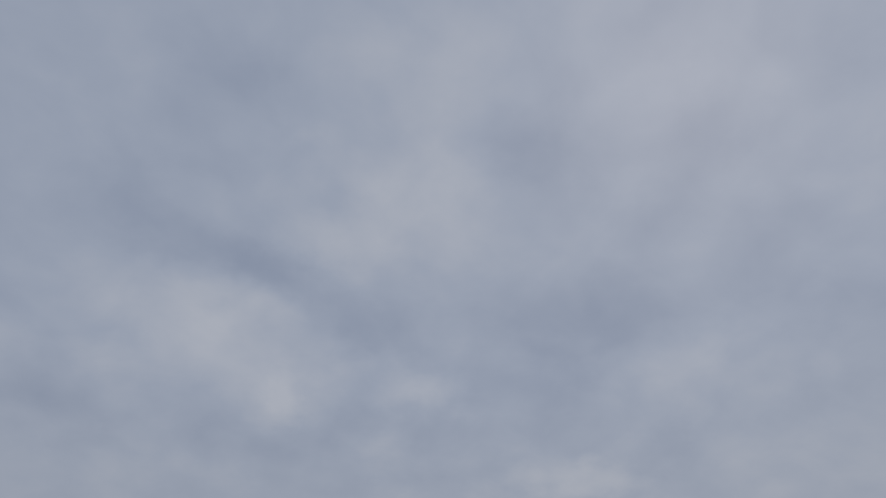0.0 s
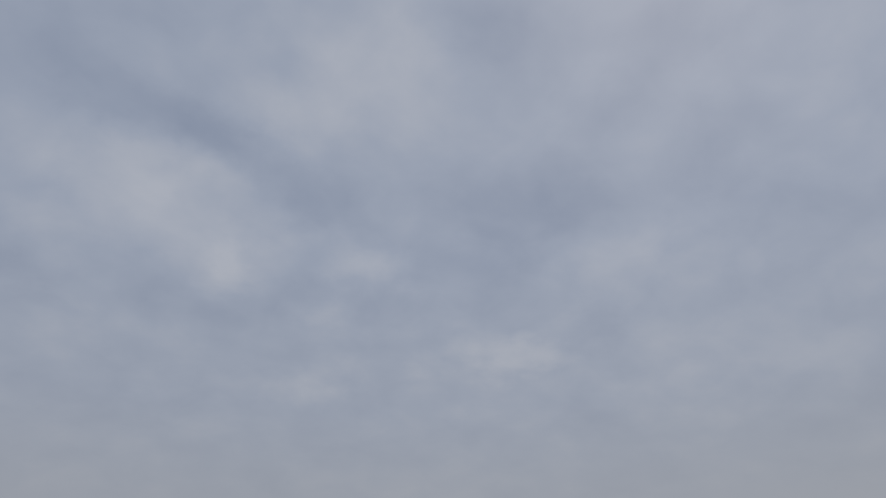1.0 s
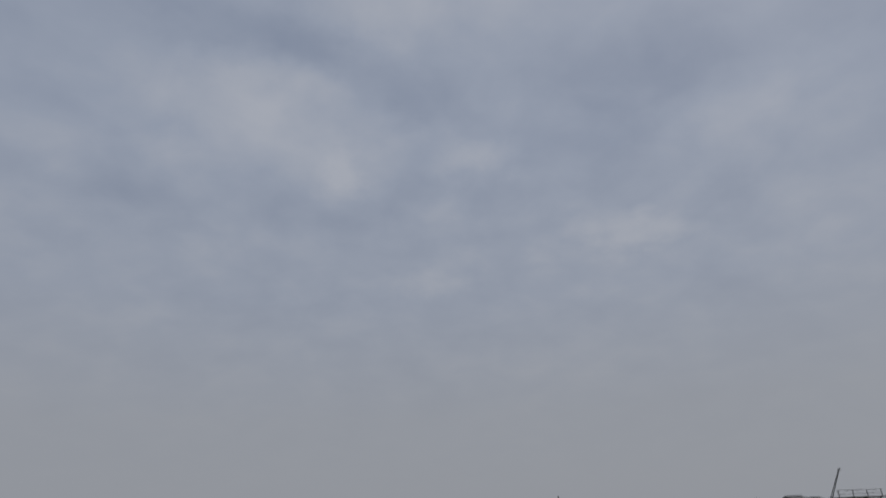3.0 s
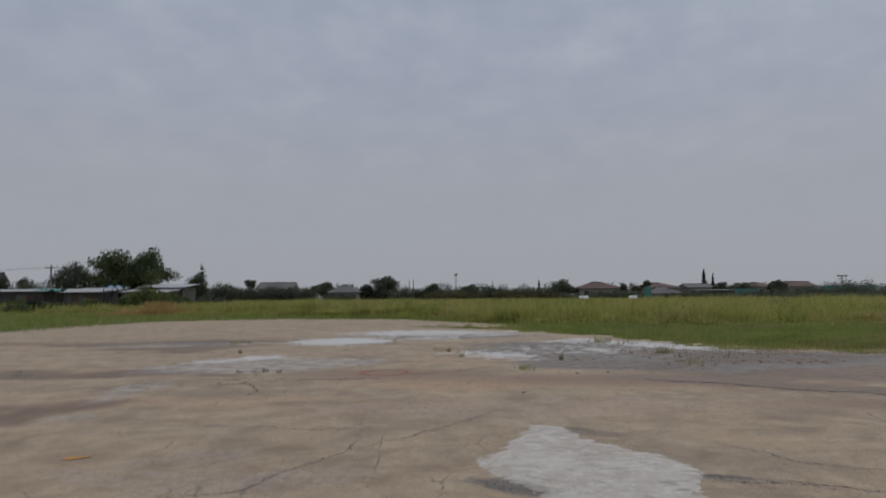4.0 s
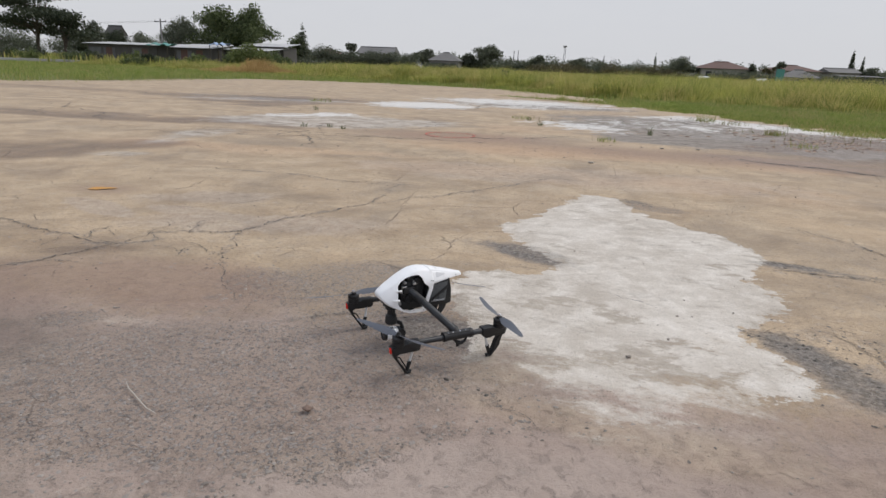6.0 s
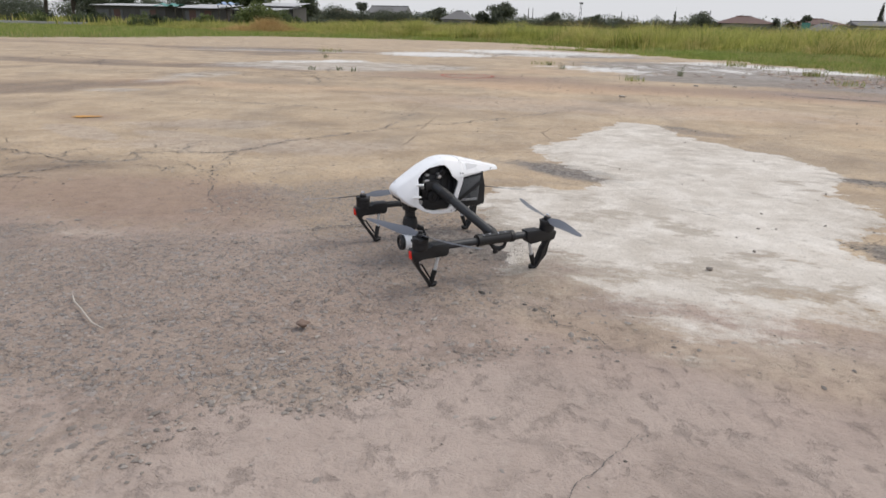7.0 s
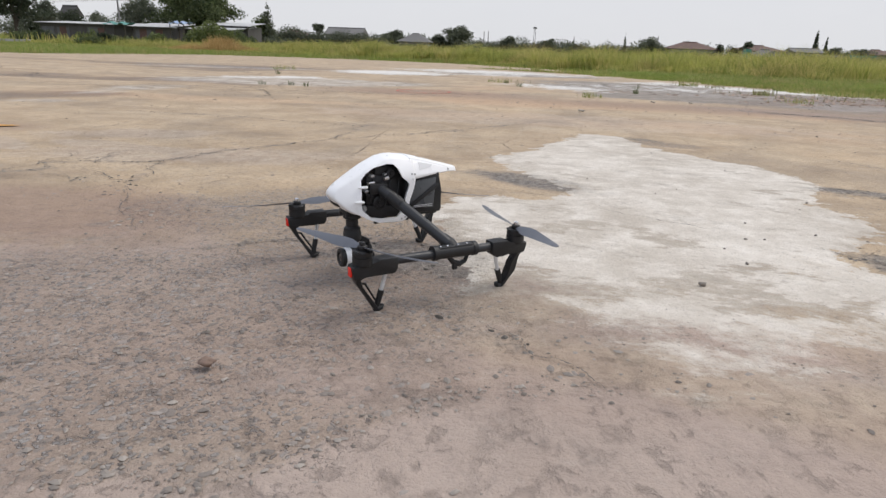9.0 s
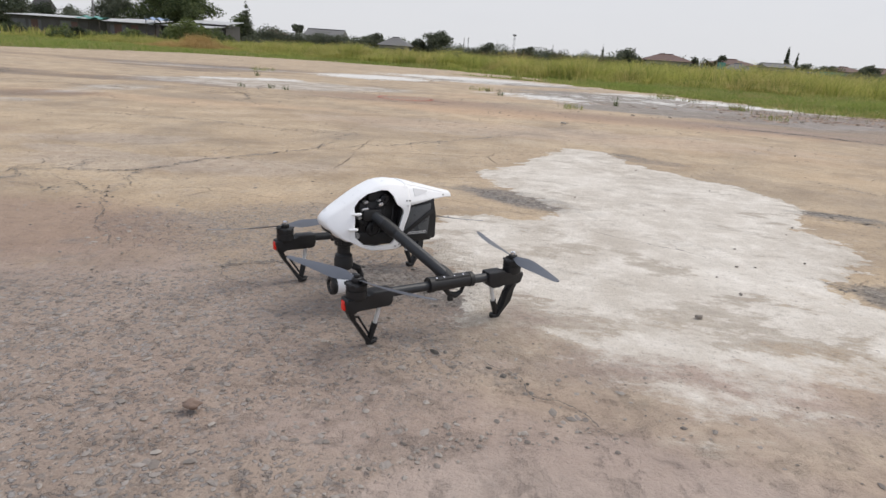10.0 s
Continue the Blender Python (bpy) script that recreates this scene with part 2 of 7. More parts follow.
    chip_fac = calc(nt, "MULTIPLY", calc(nt, "MULTIPLY", chip_on, rough_area), calc(nt, "MULTIPLY", mask(chip_col.outputs[1], 0.30, 0.45), 0.85))
    base = mix(nt, calc(nt, "MULTIPLY", rough_area, 0.48), base, (0.248, 0.190, 0.146))
    base = mix(nt, calc(nt, "MULTIPLY", chip_fac, 0.78), base, chip_tone)
    big_tone = mix(nt, big_col.outputs[0], (0.15, 0.138, 0.128), (0.31, 0.292, 0.275))
    chips_show = calc(nt, "MAXIMUM", rough_area, calc(nt, "MULTIPLY", near, mask(mid, 0.62, 0.40)))
    base = mix(nt, calc(nt, "MULTIPLY", calc(nt, "MULTIPLY", big_on, chips_show), 0.55), base, big_tone)
    base = mix(nt, calc(nt, "MULTIPLY", mask(noise_at(70, 4, 0.75), 0.55, 0.68), calc(nt, "ADD", 0.17, calc(nt, "MULTIPLY", rough_area, 0.4))), base, (0.095, 0.078, 0.068))
    base = mix(nt, calc(nt, "MULTIPLY", mask(noise_at(110, 4, 0.75), 0.57, 0.68), calc(nt, "ADD", 0.2, calc(nt, "MULTIPLY", rough_area, 0.4))), base, (0.47, 0.42, 0.37))
    # thin pinkish crust with broken edges, bare grit between
    crust = mask(calc(nt, "ADD", noise_at(5.5, 10, 0.74, 0.5), calc(nt, "MULTIPLY", attr("dust"), 0.12)), 0.47, 0.56)
    lift = calc(nt, "MULTIPLY", calc(nt, "MULTIPLY", crust, mask(attr("screed"), 0.0, -0.06)), calc(nt, "MULTIPLY", near, mask(rough_area, 1.0, 0.2)))
    base = mix(nt, calc(nt, "MULTIPLY", lift, 0.45), base, mix(nt, mask(fine, 0.35, 0.65), (0.41, 0.325, 0.275), (0.33, 0.255, 0.215)))
    gaps = calc(nt, "MULTIPLY", calc(nt, "MULTIPLY", mask(noise_at(5.5, 10, 0.74, 0.5), 0.47, 0.36), near), 0.16)
    base = mix(nt, gaps, base, (0.17, 0.14, 0.122))
    hollow = calc(nt, "MULTIPLY", mask(noise_at(16, 7, 0.72, 0.3), 0.56, 0.68), calc(nt, "MULTIPLY", near, mask(attr("screed"), 0.0, -0.05)))
    base = mix(nt, calc(nt, "MULTIPLY", hollow, 0.14), base, (0.17, 0.138, 0.118))
    flecks = calc(nt, "MULTIPLY", mask(noise_at(34, 6, 0.75, 0.2), 0.60, 0.67), near)
    base = mix(nt, calc(nt, "MULTIPLY", flecks, 0.5), base, (0.50, 0.435, 0.375))
    # smooth crust of fine mortar, ochre where it thins towards the cement
    sand = mask(calc(nt, "ADD", attr("sand"), calc(nt, "MULTIPLY", calc(nt, "SUBTRACT", noise_at(13, 9, 0.72), 0.5), 1.1)), 0.38, 0.62)
    smooth = mix(nt, mask(mid, 0.36, 0.64), (0.345, 0.272, 0.228), (0.435, 0.352, 0.302))
    smooth = mix(nt, calc(nt, "MULTIPLY", mask(spots, 0.52, 0.68), 0.28), smooth, (0.25, 0.205, 0.175))
    smooth = mix(nt, calc(nt, "MULTIPLY", mask(noise_at(22, 9, 0.76), 0.55, 0.66), 0.3), smooth, (0.50, 0.43, 0.375))
    smooth = mix(nt, calc(nt, "MULTIPLY", mask(fine, 0.54, 0.74), 0.4), smooth, (0.215, 0.172, 0.147))
    base = mix(nt, calc(nt, "MULTIPLY", sand, 0.8), base, smooth)
    ochre = mask(calc(nt, "ADD", attr("ochre"), calc(nt, "MULTIPLY", calc(nt, "SUBTRACT", noise_at(5, 9, 0.7), 0.5), 1.6)), 0.2, 0.9)
    base = mix(nt, calc(nt, "MULTIPLY", ochre, 0.6), base, mix(nt, mask(spots, 0.40, 0.62), (0.46, 0.365, 0.262), (0.345, 0.265, 0.19)))
    peach = mask(calc(nt, "ADD", attr("peach"), calc(nt, "MULTIPLY", calc(nt, "SUBTRACT", streak, 0.5), 1.8)), 0.2, 0.95)
    base = mix(nt, calc(nt, "MULTIPLY", peach, 0.55), base, mix(nt, mask(spots, 0.38, 0.64), (0.56, 0.365, 0.225), (0.43, 0.275, 0.168)))
    # damp, dark stains; darker ground by the drone; lens darkening painted near left
    damp_falloff = mask(calc(nt, "ADD", attr("damp_falloff"), calc(nt, "MULTIPLY", calc(nt, "SUBTRACT", streak, 0.5), 2.2)), 0.3, 0.85)
    base = mix(nt, calc(nt, "MULTIPLY", damp_falloff, 0.85), base, (0.46, 0.40, 0.36), "MULTIPLY")
    # rusty soil tint, and crumbled dirt along the cracks
    rust = mask(calc(nt, "ADD", attr("rust"), calc(nt, "MULTIPLY", calc(nt, "SUBTRACT", mid, 0.5), 1.2)), 0.2, 1.0)
    base = mix(nt, calc(nt, "MULTIPLY", rust, 0.72), base, mix(nt, mask(spots, 0.40, 0.62), (0.29, 0.196, 0.146), (0.225, 0.152, 0.116)))
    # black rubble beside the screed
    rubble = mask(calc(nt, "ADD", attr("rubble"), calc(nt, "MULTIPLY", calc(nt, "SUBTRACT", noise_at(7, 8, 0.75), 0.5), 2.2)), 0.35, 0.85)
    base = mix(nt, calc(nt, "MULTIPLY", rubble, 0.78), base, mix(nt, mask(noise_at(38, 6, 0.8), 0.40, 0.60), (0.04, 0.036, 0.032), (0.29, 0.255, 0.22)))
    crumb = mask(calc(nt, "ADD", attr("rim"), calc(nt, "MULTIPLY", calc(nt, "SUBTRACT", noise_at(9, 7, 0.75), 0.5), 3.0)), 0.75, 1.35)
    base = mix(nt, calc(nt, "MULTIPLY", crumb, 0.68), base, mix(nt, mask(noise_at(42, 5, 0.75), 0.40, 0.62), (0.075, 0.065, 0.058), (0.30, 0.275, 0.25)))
    # hairline crack network
    cells = node(nt, "ShaderNodeTexVoronoi", {"Vector": bent, "Scale": 1.5}, feature="DISTANCE_TO_EDGE").outputs["Distance"]
    cells2 = node(nt, "ShaderNodeTexVoronoi", {"Vector": bent, "Scale": 5.5}, feature="DISTANCE_TO_EDGE").outputs["Distance"]
    where = calc(nt, "MULTIPLY", mask(calc(nt, "ADD", mid, calc(nt, "MULTIPLY", wide, 0.6)), 0.76, 0.90), calc(nt, "MULTIPLY", mask(near, 0.7, 0.2), mask(attr("screed"), 0.0, -0.06)))
    crack = calc(nt, "MAXIMUM", calc(nt, "MULTIPLY", mask(cells, 0.007, 0.001), calc(nt, "MULTIPLY", where, 0.7)), calc(nt, "MULTIPLY", mask(cells2, 0.016, 0.004), calc(nt, "MULTIPLY", mask(attr("gravel"), 0.55, 0.9), calc(nt, "MULTIPLY", mask(wide, 0.50, 0.58), 0.4))))
    base = mix(nt, calc(nt, "MULTIPLY", crack, 0.75), base, (0.06, 0.05, 0.045))
    # pale cement screed, worn through in places
    flatwise = node(nt, "ShaderNodeMapping", {0: at, 3: (0.85, 1.1, 1)}).outputs[0]
    ragged = calc(nt, "ADD", calc(nt, "MULTIPLY", calc(nt, "SUBTRACT", noise_at(6, 9, 0.74, 0, flatwise), 0.5), 0.48), calc(nt, "MULTIPLY", calc(nt, "SUBTRACT", noise_at(26, 6, 0.7), 0.5), 0.10))
    edge = calc(nt, "ADD", attr("screed"), ragged)
    on = mask(edge, 0.0, 0.012)
    brushed = node(nt, "ShaderNodeMapping", {0: at, 2: (0, 0, radians(38)), 3: (0.9, 1.55, 1)}).outputs[0]
    wear, flake, coat = noise_at(1.7, 8, 0.62, 0.2), noise_at(6.5, 10, 0.74, 0.1), noise_at(4.2, 12, 0.74, 0.12, brushed)
    pale = mix(nt, mask(wear, 0.36, 0.64), (0.475, 0.418, 0.35), (0.62, 0.566, 0.495))
    pale = mix(nt, calc(nt, "MULTIPLY", mask(flake, 0.46, 0.64), 0.65), pale, (0.765, 0.715, 0.645))
    pale = mix(nt, calc(nt, "MULTIPLY", mask(flake, 0.44, 0.30), 0.45), pale, (0.40, 0.362, 0.312))
    pale = mix(nt, calc(nt, "MULTIPLY", mask(coat, 0.46, 0.36), 0.5), pale, (0.39, 0.36, 0.32))
    pale = mix(nt, calc(nt, "MULTIPLY", mask(fine, 0.56, 0.76), 0.35), pale, (0.33, 0.31, 0.285))
    pale = mix(nt, calc(nt, "MULTIPLY", mask(pits, 0.63, 0.70), 0.55), pale, (0.20, 0.18, 0.16))
    pale = mix(nt, calc(nt, "MULTIPLY", crumb, 0.4), pale, (0.20, 0.185, 0.165))
    # worn through in ragged brushed flakes towards its thin south end
    hold = calc(nt, "ADD", calc(nt, "ADD", calc(nt, "MULTIPLY", edge, 0.3), attr("thick")), calc(nt, "MULTIPLY", calc(nt, "SUBTRACT", coat, 0.5), 2.6))
    thin = mask(hold, 0.13, 0.27)
    under = mix(nt, mask(flake, 0.36, 0.64), (0.37, 0.315, 0.255), (0.485, 0.43, 0.36))
    under = mix(nt, calc(nt, "MULTIPLY", mask(hold, 0.02, -0.16), 0.6), under, (0.33, 0.29, 0.245))
    under = mix(nt, calc(nt, "MULTIPLY", mask(fine, 0.54, 0.72), 0.4), under, (0.24, 0.21, 0.18))
    under = mix(nt, calc(nt, "MULTIPLY", ochre, 0.6), under, (0.44, 0.355, 0.262))
    laid = mix(nt, thin, under, pale)
    # the south edge fades into a beige skim, the others stop short
    faded = mask(calc(nt, "ADD", edge, calc(nt, "MULTIPLY", calc(nt, "SUBTRACT", coat, 0.5), 1.1)), -0.05, 0.16)
    cover = calc(nt, "ADD", calc(nt, "MULTIPLY", on, calc(nt, "SUBTRACT", 1.0, attr("fade"))), calc(nt, "MULTIPLY", faded, attr("fade")))
    base = mix(nt, cover, base, laid)
    # far pale marks of dried puddles
    silt = mask(calc(nt, "ADD", attr("silt"), calc(nt, "MULTIPLY", calc(nt, "SUBTRACT", noise_at(1.1, 8, 0.7, 0.5), 0.5), 1.6)), 0.25, 0.6)
    base = mix(nt, calc(nt, "MULTIPLY", silt, 0.72), base, mix(nt, calc(nt, "MULTIPLY", mask(noise_at(3.2, 10, 0.75, 0.2), 0.46, 0.58), 0.75), mix(nt, mask(mid, 0.35, 0.65), (0.42, 0.372, 0.322), (0.57, 0.53, 0.475)), (0.20, 0.172, 0.145)))
    mud = mask(calc(nt, "ADD", attr("mud"), calc(nt, "MULTIPLY", calc(nt, "SUBTRACT", noise_at(1.5, 10, 0.75, 0.3), 0.5), 2.0)), 0.3, 0.62)
    mud_tone = mix(nt, mask(noise_at(4.5, 10, 0.78, 0.2), 0.38, 0.62), (0.135, 0.115, 0.098), (0.32, 0.282, 0.246))
    mud_tone = mix(nt, calc(nt, "MULTIPLY", rust, 0.75), mud_tone, mix(nt, mask(spots, 0.40, 0.60), (0.235, 0.165, 0.125), (0.115, 0.085, 0.068)))
    base = mix(nt, calc(nt, "MULTIPLY", mud, 0.92), base, mud_tone)
    chalk = mask(calc(nt, "ADD", attr("chalk"), calc(nt, "MULTIPLY", calc(nt, "SUBTRACT", noise_at(2.6, 12, 0.82, 0.15), 0.5), 4.6)), 0.42, 0.60)
    chalk = calc(nt, "MULTIPLY", chalk, mask(attr("chalk"), 0.02, 0.3))
    chalk_tone = mix(nt, mask(spots, 0.36, 0.62), (0.76, 0.745, 0.715), (0.56, 0.535, 0.495))
    chalk_tone = mix(nt, calc(nt, "MULTIPLY", mask(noise_at(7.5, 8, 0.78, 0.2), 0.50, 0.62), calc(nt, "MULTIPLY", mask(attr("chalk"), 1.1, 0.5), 0.75)), chalk_tone, (0.36, 0.33, 0.295))
    base = mix(nt, calc(nt, "MULTIPLY", chalk, 0.92), base, chalk_tone)
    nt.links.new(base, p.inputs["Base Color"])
    nt.links.new(ramp(nt, damp_falloff, [(0.0, (0.88,) * 3), (1.0, (0.6,) * 3)]), p.inputs["Roughness"])
    height = calc(nt, "ADD", calc(nt, "ADD", calc(nt, "MULTIPLY", spots, 1.2), calc(nt, "MULTIPLY", fine, 0.6)), calc(nt, "ADD", calc(nt, "MULTIPLY", grit, 0.25), calc(nt, "MULTIPLY", chip_fac, 0.5)))
    height = calc(nt, "ADD", calc(nt, "SUBTRACT", height, calc(nt, "MULTIPLY", crack, 1.0)), calc(nt, "SUBTRACT", calc(nt, "MULTIPLY", lift, 0.2), calc(nt, "MULTIPLY", hollow, 0.4)))
    b = node(nt, "ShaderNodeBump", {"Strength": 1.0, "Distance": 0.009, "Height": height})
    nt.links.new(b.outputs[0], p.inputs["Normal"])
    return m


SLAB = slab_mat()
CRACK = stuff_mat("crack_dirt", (0.06, 0.054, 0.05), (0.17, 0.152, 0.135), 0.95, 40)
SOIL = stuff_mat("field_soil", (0.10, 0.12, 0.032), (0.18, 0.19, 0.06), 0.95, 1.5)
STONE = stuff_mat("stone", (0.14, 0.12, 0.10), (0.34, 0.30, 0.26), 0.9, 60, bump=0.5)
REDSTONE = stuff_mat("brown_stone", (0.14, 0.094, 0.072), (0.29, 0.205, 0.16), 0.9, 60, bump=0.5)
GRIT = stuff_mat("loose_chippings", (0.13, 0.11, 0.095), (0.36, 0.32, 0.28), 0.9, 40, island=0.75, spread=0.4)
CHIP = stuff_mat("bedded_stone_chip", (0.155, 0.130, 0.112), (0.345, 0.305, 0.272), 0.95, 70, bump=0.6, island=0.6, spread=0.45)
RUBBLE = stuff_mat("dark_rubble", (0.035, 0.030, 0.026), (0.30, 0.27, 0.235), 0.9, 40, island=0.8, spread=0.55)
LITTER = stuff_mat("leaf_litter", (0.09, 0.064, 0.046), (0.42, 0.30, 0.22), 0.9, 30, island=0.8, spread=0.45)
TWIG = stuff_mat("dry_twig", (0.34, 0.30, 0.25), (0.52, 0.47, 0.41), 0.9, 90)
REDPAINT = stuff_mat("red_spray_paint", (0.36, 0.12, 0.08), (0.62, 0.10, 0.07), 0.8, 25)
ORANGEPAINT = stuff_mat("orange_spray_paint", (0.40, 0.22, 0.07), (0.62, 0.30, 0.06), 0.8, 40)


def leaf_mat(name, dark, light, through=0.35, patch=0.22, straw=None):
    m, nt, p = blank(name)
    geo = node(nt, "ShaderNodeNewGeometry")
    wide = node(nt, "ShaderNodeTexNoise", {"Vector": geo.outputs["Position"], "Scale": patch, "Detail": 6.0, "Roughness": 0.65}).outputs[0]
    f = calc(nt, "ADD", calc(nt, "MULTIPLY", wide, 0.6), calc(nt, "MULTIPLY", geo.outputs["Random Per Island"], 0.4))
    colour = ramp(nt, f, [(0.28, dark), (0.72, light)])
    if straw:
        dry = node(nt, "ShaderNodeTexNoise", {"Vector": geo.outputs["Position"], "Scale": patch * 0.45, "Detail": 5.0, "Roughness": 0.7}).outputs[0]
        share = calc(nt, "ADD", dry, calc(nt, "MULTIPLY", geo.outputs["Random Per Island"], 0.35))
        colour = mix(nt, node(nt, "ShaderNodeMapRange", {0: share, 1: 0.66, 2: 0.90}, clamp=True).outputs[0], colour, straw)
    nt.links.new(colour, p.inputs["Base Color"])
    p.inputs["Roughness"].default_value = 0.7
    thru = node(nt, "ShaderNodeBsdfTranslucent", {0: colour})
    both = node(nt, "ShaderNodeMixShader", {0: through, 1: p.outputs[0], 2: thru.outputs[0]})
    nt.links.new(both.outputs[0], nt.nodes["Material Output"].inputs[0])
    return m


TALL = leaf_mat("tall_grass", (0.145, 0.19, 0.036), (0.55, 0.535, 0.145), 0.55, 0.5, (0.56, 0.44, 0.19))
SHORT = leaf_mat("short_grass", (0.15, 0.215, 0.042), (0.37, 0.425, 0.105), 0.5, 0.8, (0.40, 0.33, 0.15))
DRYWEED = leaf_mat("dry_weeds", (0.10, 0.12, 0.04), (0.34, 0.28, 0.13), 0.4, 0.9)
WEED = leaf_mat("weed_leaves", (0.06, 0.085, 0.03), (0.15, 0.17, 0.06), 0.3)
LEAF = leaf_mat("tree_leaves", (0.045, 0.066, 0.026), (0.15, 0.18, 0.072), 0.4, 0.5)
# paler and greyer than the real leaf: distance haze mixed into the colour
HAZYLEAF = leaf_mat("hazed_leaves", (0.065, 0.078, 0.055), (0.175, 0.188, 0.128), 0.6)
LEAF3 = leaf_mat("deep_green_leaves", (0.025, 0.036, 0.022), (0.075, 0.09, 0.05))
BUSHLEAF = leaf_mat("bush_leaves", (0.075, 0.105, 0.028), (0.19, 0.22, 0.075))
RUSSET = leaf_mat("russet_leaves", (0.34, 0.225, 0.085), (0.64, 0.45, 0.20), 0.5)
DRYLEAF = leaf_mat("dry_leaves", (0.06, 0.055, 0.03), (0.16, 0.135, 0.065))
BARK = stuff_mat("bark", (0.05, 0.04, 0.03), (0.12, 0.10, 0.08), 0.9, 6)
TIN = stuff_mat("weathered_tin", (0.28, 0.28, 0.28), (0.55, 0.55, 0.54), 0.55, 1.2)
TINWALL = stuff_mat("rusty_tin_wall", (0.045, 0.038, 0.034), (0.125, 0.12, 0.115), 0.7, 1.0)
TEAL = stuff_mat("teal_sheet", (0.05, 0.19, 0.16), (0.10, 0.29, 0.25), 0.6, 1.0)
BLUE = stuff_mat("blue_tarpaulin", (0.15, 0.24, 0.42), (0.36, 0.45, 0.58), 0.5, 1.0)
WALLPAINT = stuff_mat("pale_house_wall", (0.20, 0.185, 0.165), (0.33, 0.315, 0.29), 0.85, 0.8)
DARKROOF = stuff_mat("dark_roof", (0.04, 0.038, 0.036), (0.08, 0.076, 0.072), 0.8, 2.5)
REDROOF = stuff_mat("red_tile_roof", (0.085, 0.05, 0.042), (0.155, 0.086, 0.070), 0.8, 2.5)
GREYROOF = stuff_mat("grey_tile_roof", (0.10, 0.096, 0.092), (0.19, 0.185, 0.18), 0.8, 2.5)
WINDOW = stuff_mat("dark_window", (0.02, 0.025, 0.03), (0.05, 0.055, 0.06), 0.15, 2.0)
POLE = stuff_mat("concrete_pole", (0.16, 0.155, 0.15), (0.28, 0.27, 0.26), 0.85, 3.0)
STEEL = stuff_mat("painted_steel", (0.08, 0.08, 0.085), (0.16, 0.16, 0.16), 0.6, 3.0)
CARPAINT = stuff_mat("white_car_paint", (0.68, 0.68, 0.68), (0.78, 0.78, 0.78), 0.25, 2.0, coat=0.5)
KERB = stuff_mat("kerb_concrete", (0.30, 0.29, 0.27), (0.46, 0.45, 0.42), 0.9, 2.0)
TYRE = stuff_mat("tyre_rubber", (0.015, 0.015, 0.015), (0.03, 0.03, 0.03), 0.85, 10)


# ---- mesh tools ----
def part(name, bm, material, parent=None, label="", smooth=30.0):
    me = bpy.data.meshes.new(name)
    bmesh.ops.recalc_face_normals(bm, faces=bm.faces)
    bm.to_mesh(me)
    bm.free()
    me.materials.append(material)
    if smooth:
        me.shade_smooth()
        me.set_sharp_from_angle(angle=radians(smooth))
    ob = new(name, me)
    if parent:
        ob.parent = parent
    if label:
        tagged(ob, label)
    return ob


def raw(name, verts, faces, material, parent=None):
    me = bpy.data.meshes.new(name)
    me.from_pydata(verts, [], faces)
    me.materials.append(material)
    ob = new(name, me)
    if parent:
        ob.parent = parent
    return ob


def thing(name, label, category, m=None, group="", kind=""):
    ob = new(name)
    if m is not None:
        ob.matrix_world = m
    return tagged(ob, label, category, group, kind)


def box(bm, centre, size, bevel=0.0, turn=None, seg=2):
    m = Matrix.Translation(centre) @ (turn.to_4x4() if turn else Matrix.Identity(4)) @ Matrix.Diagonal((*size, 1))
    vs = bmesh.ops.create_cube(bm, size=1.0, matrix=m)["verts"]
    if bevel:
        es = list({e for v in vs for e in v.link_edges})
        bmesh.ops.bevel(bm, geom=es, offset=bevel, segments=seg, profile=0.5, affect="EDGES")
    return bm


def rod(bm, a, b, r0, r1=None, seg=16, caps=True):
    a, b = Vector(a), Vector(b)
    r1 = r0 if r1 is None else r1
    d = b - a
    q = d.to_track_quat("Z", "Y").to_matrix().to_4x4()
    bmesh.ops.create_cone(bm, cap_ends=caps, segments=seg, radius1=r0, radius2=r1, depth=d.length, matrix=Matrix.Translation((a + b) / 2) @ q)
    return bm


def lathe(bm, profile, seg=24, m=None):
    """profile: (radius, height) rows, turned about z."""
    rings = []
    for r, z in profile:
        rings.append([bm.verts.new((r * math.cos(2 * math.pi * k / seg), r * math.sin(2 * math.pi * k / seg), z)) for k in range(seg)])
    for a, b in zip(rings, rings[1:]):
        for k in range(seg):
            bm.faces.new((a[k], a[(k + 1) % seg], b[(k + 1) % seg], b[k]))
    bm.faces.new(rings[0][::-1])
    bm.faces.new(rings[-1])
    if m is not None:
        bmesh.ops.transform(bm, matrix=m, verts=[v for ring in rings for v in ring])
    return bm


def sweep(bm, pts, radii, seg=10, squash=1.0):
    pts = [Vector(p) for p in pts]
    rings = []
    for i, p in enumerate(pts):
        d = (pts[min(i + 1, len(pts) - 1)] - pts[max(i - 1, 0)]).normalized()
        side = d.cross(Vector((0, 0, 1)) if abs(d.z) < 0.95 else Vector((0, 1, 0))).normalized()
        up = side.cross(d)
        r = radii[i] if isinstance(radii, (list, tuple)) else radii
        rings.append([bm.verts.new(p + r * (math.cos(2 * math.pi * k / seg) * side * squash + math.sin(2 * math.pi * k / seg) * up)) for k in range(seg)])
    for a, b in zip(rings, rings[1:]):
        for k in range(seg):
            bm.faces.new((a[k], a[(k + 1) % seg], b[(k + 1) % seg], b[k]))
    bm.faces.new(rings[0][::-1])
    bm.faces.new(rings[-1])
    return bm


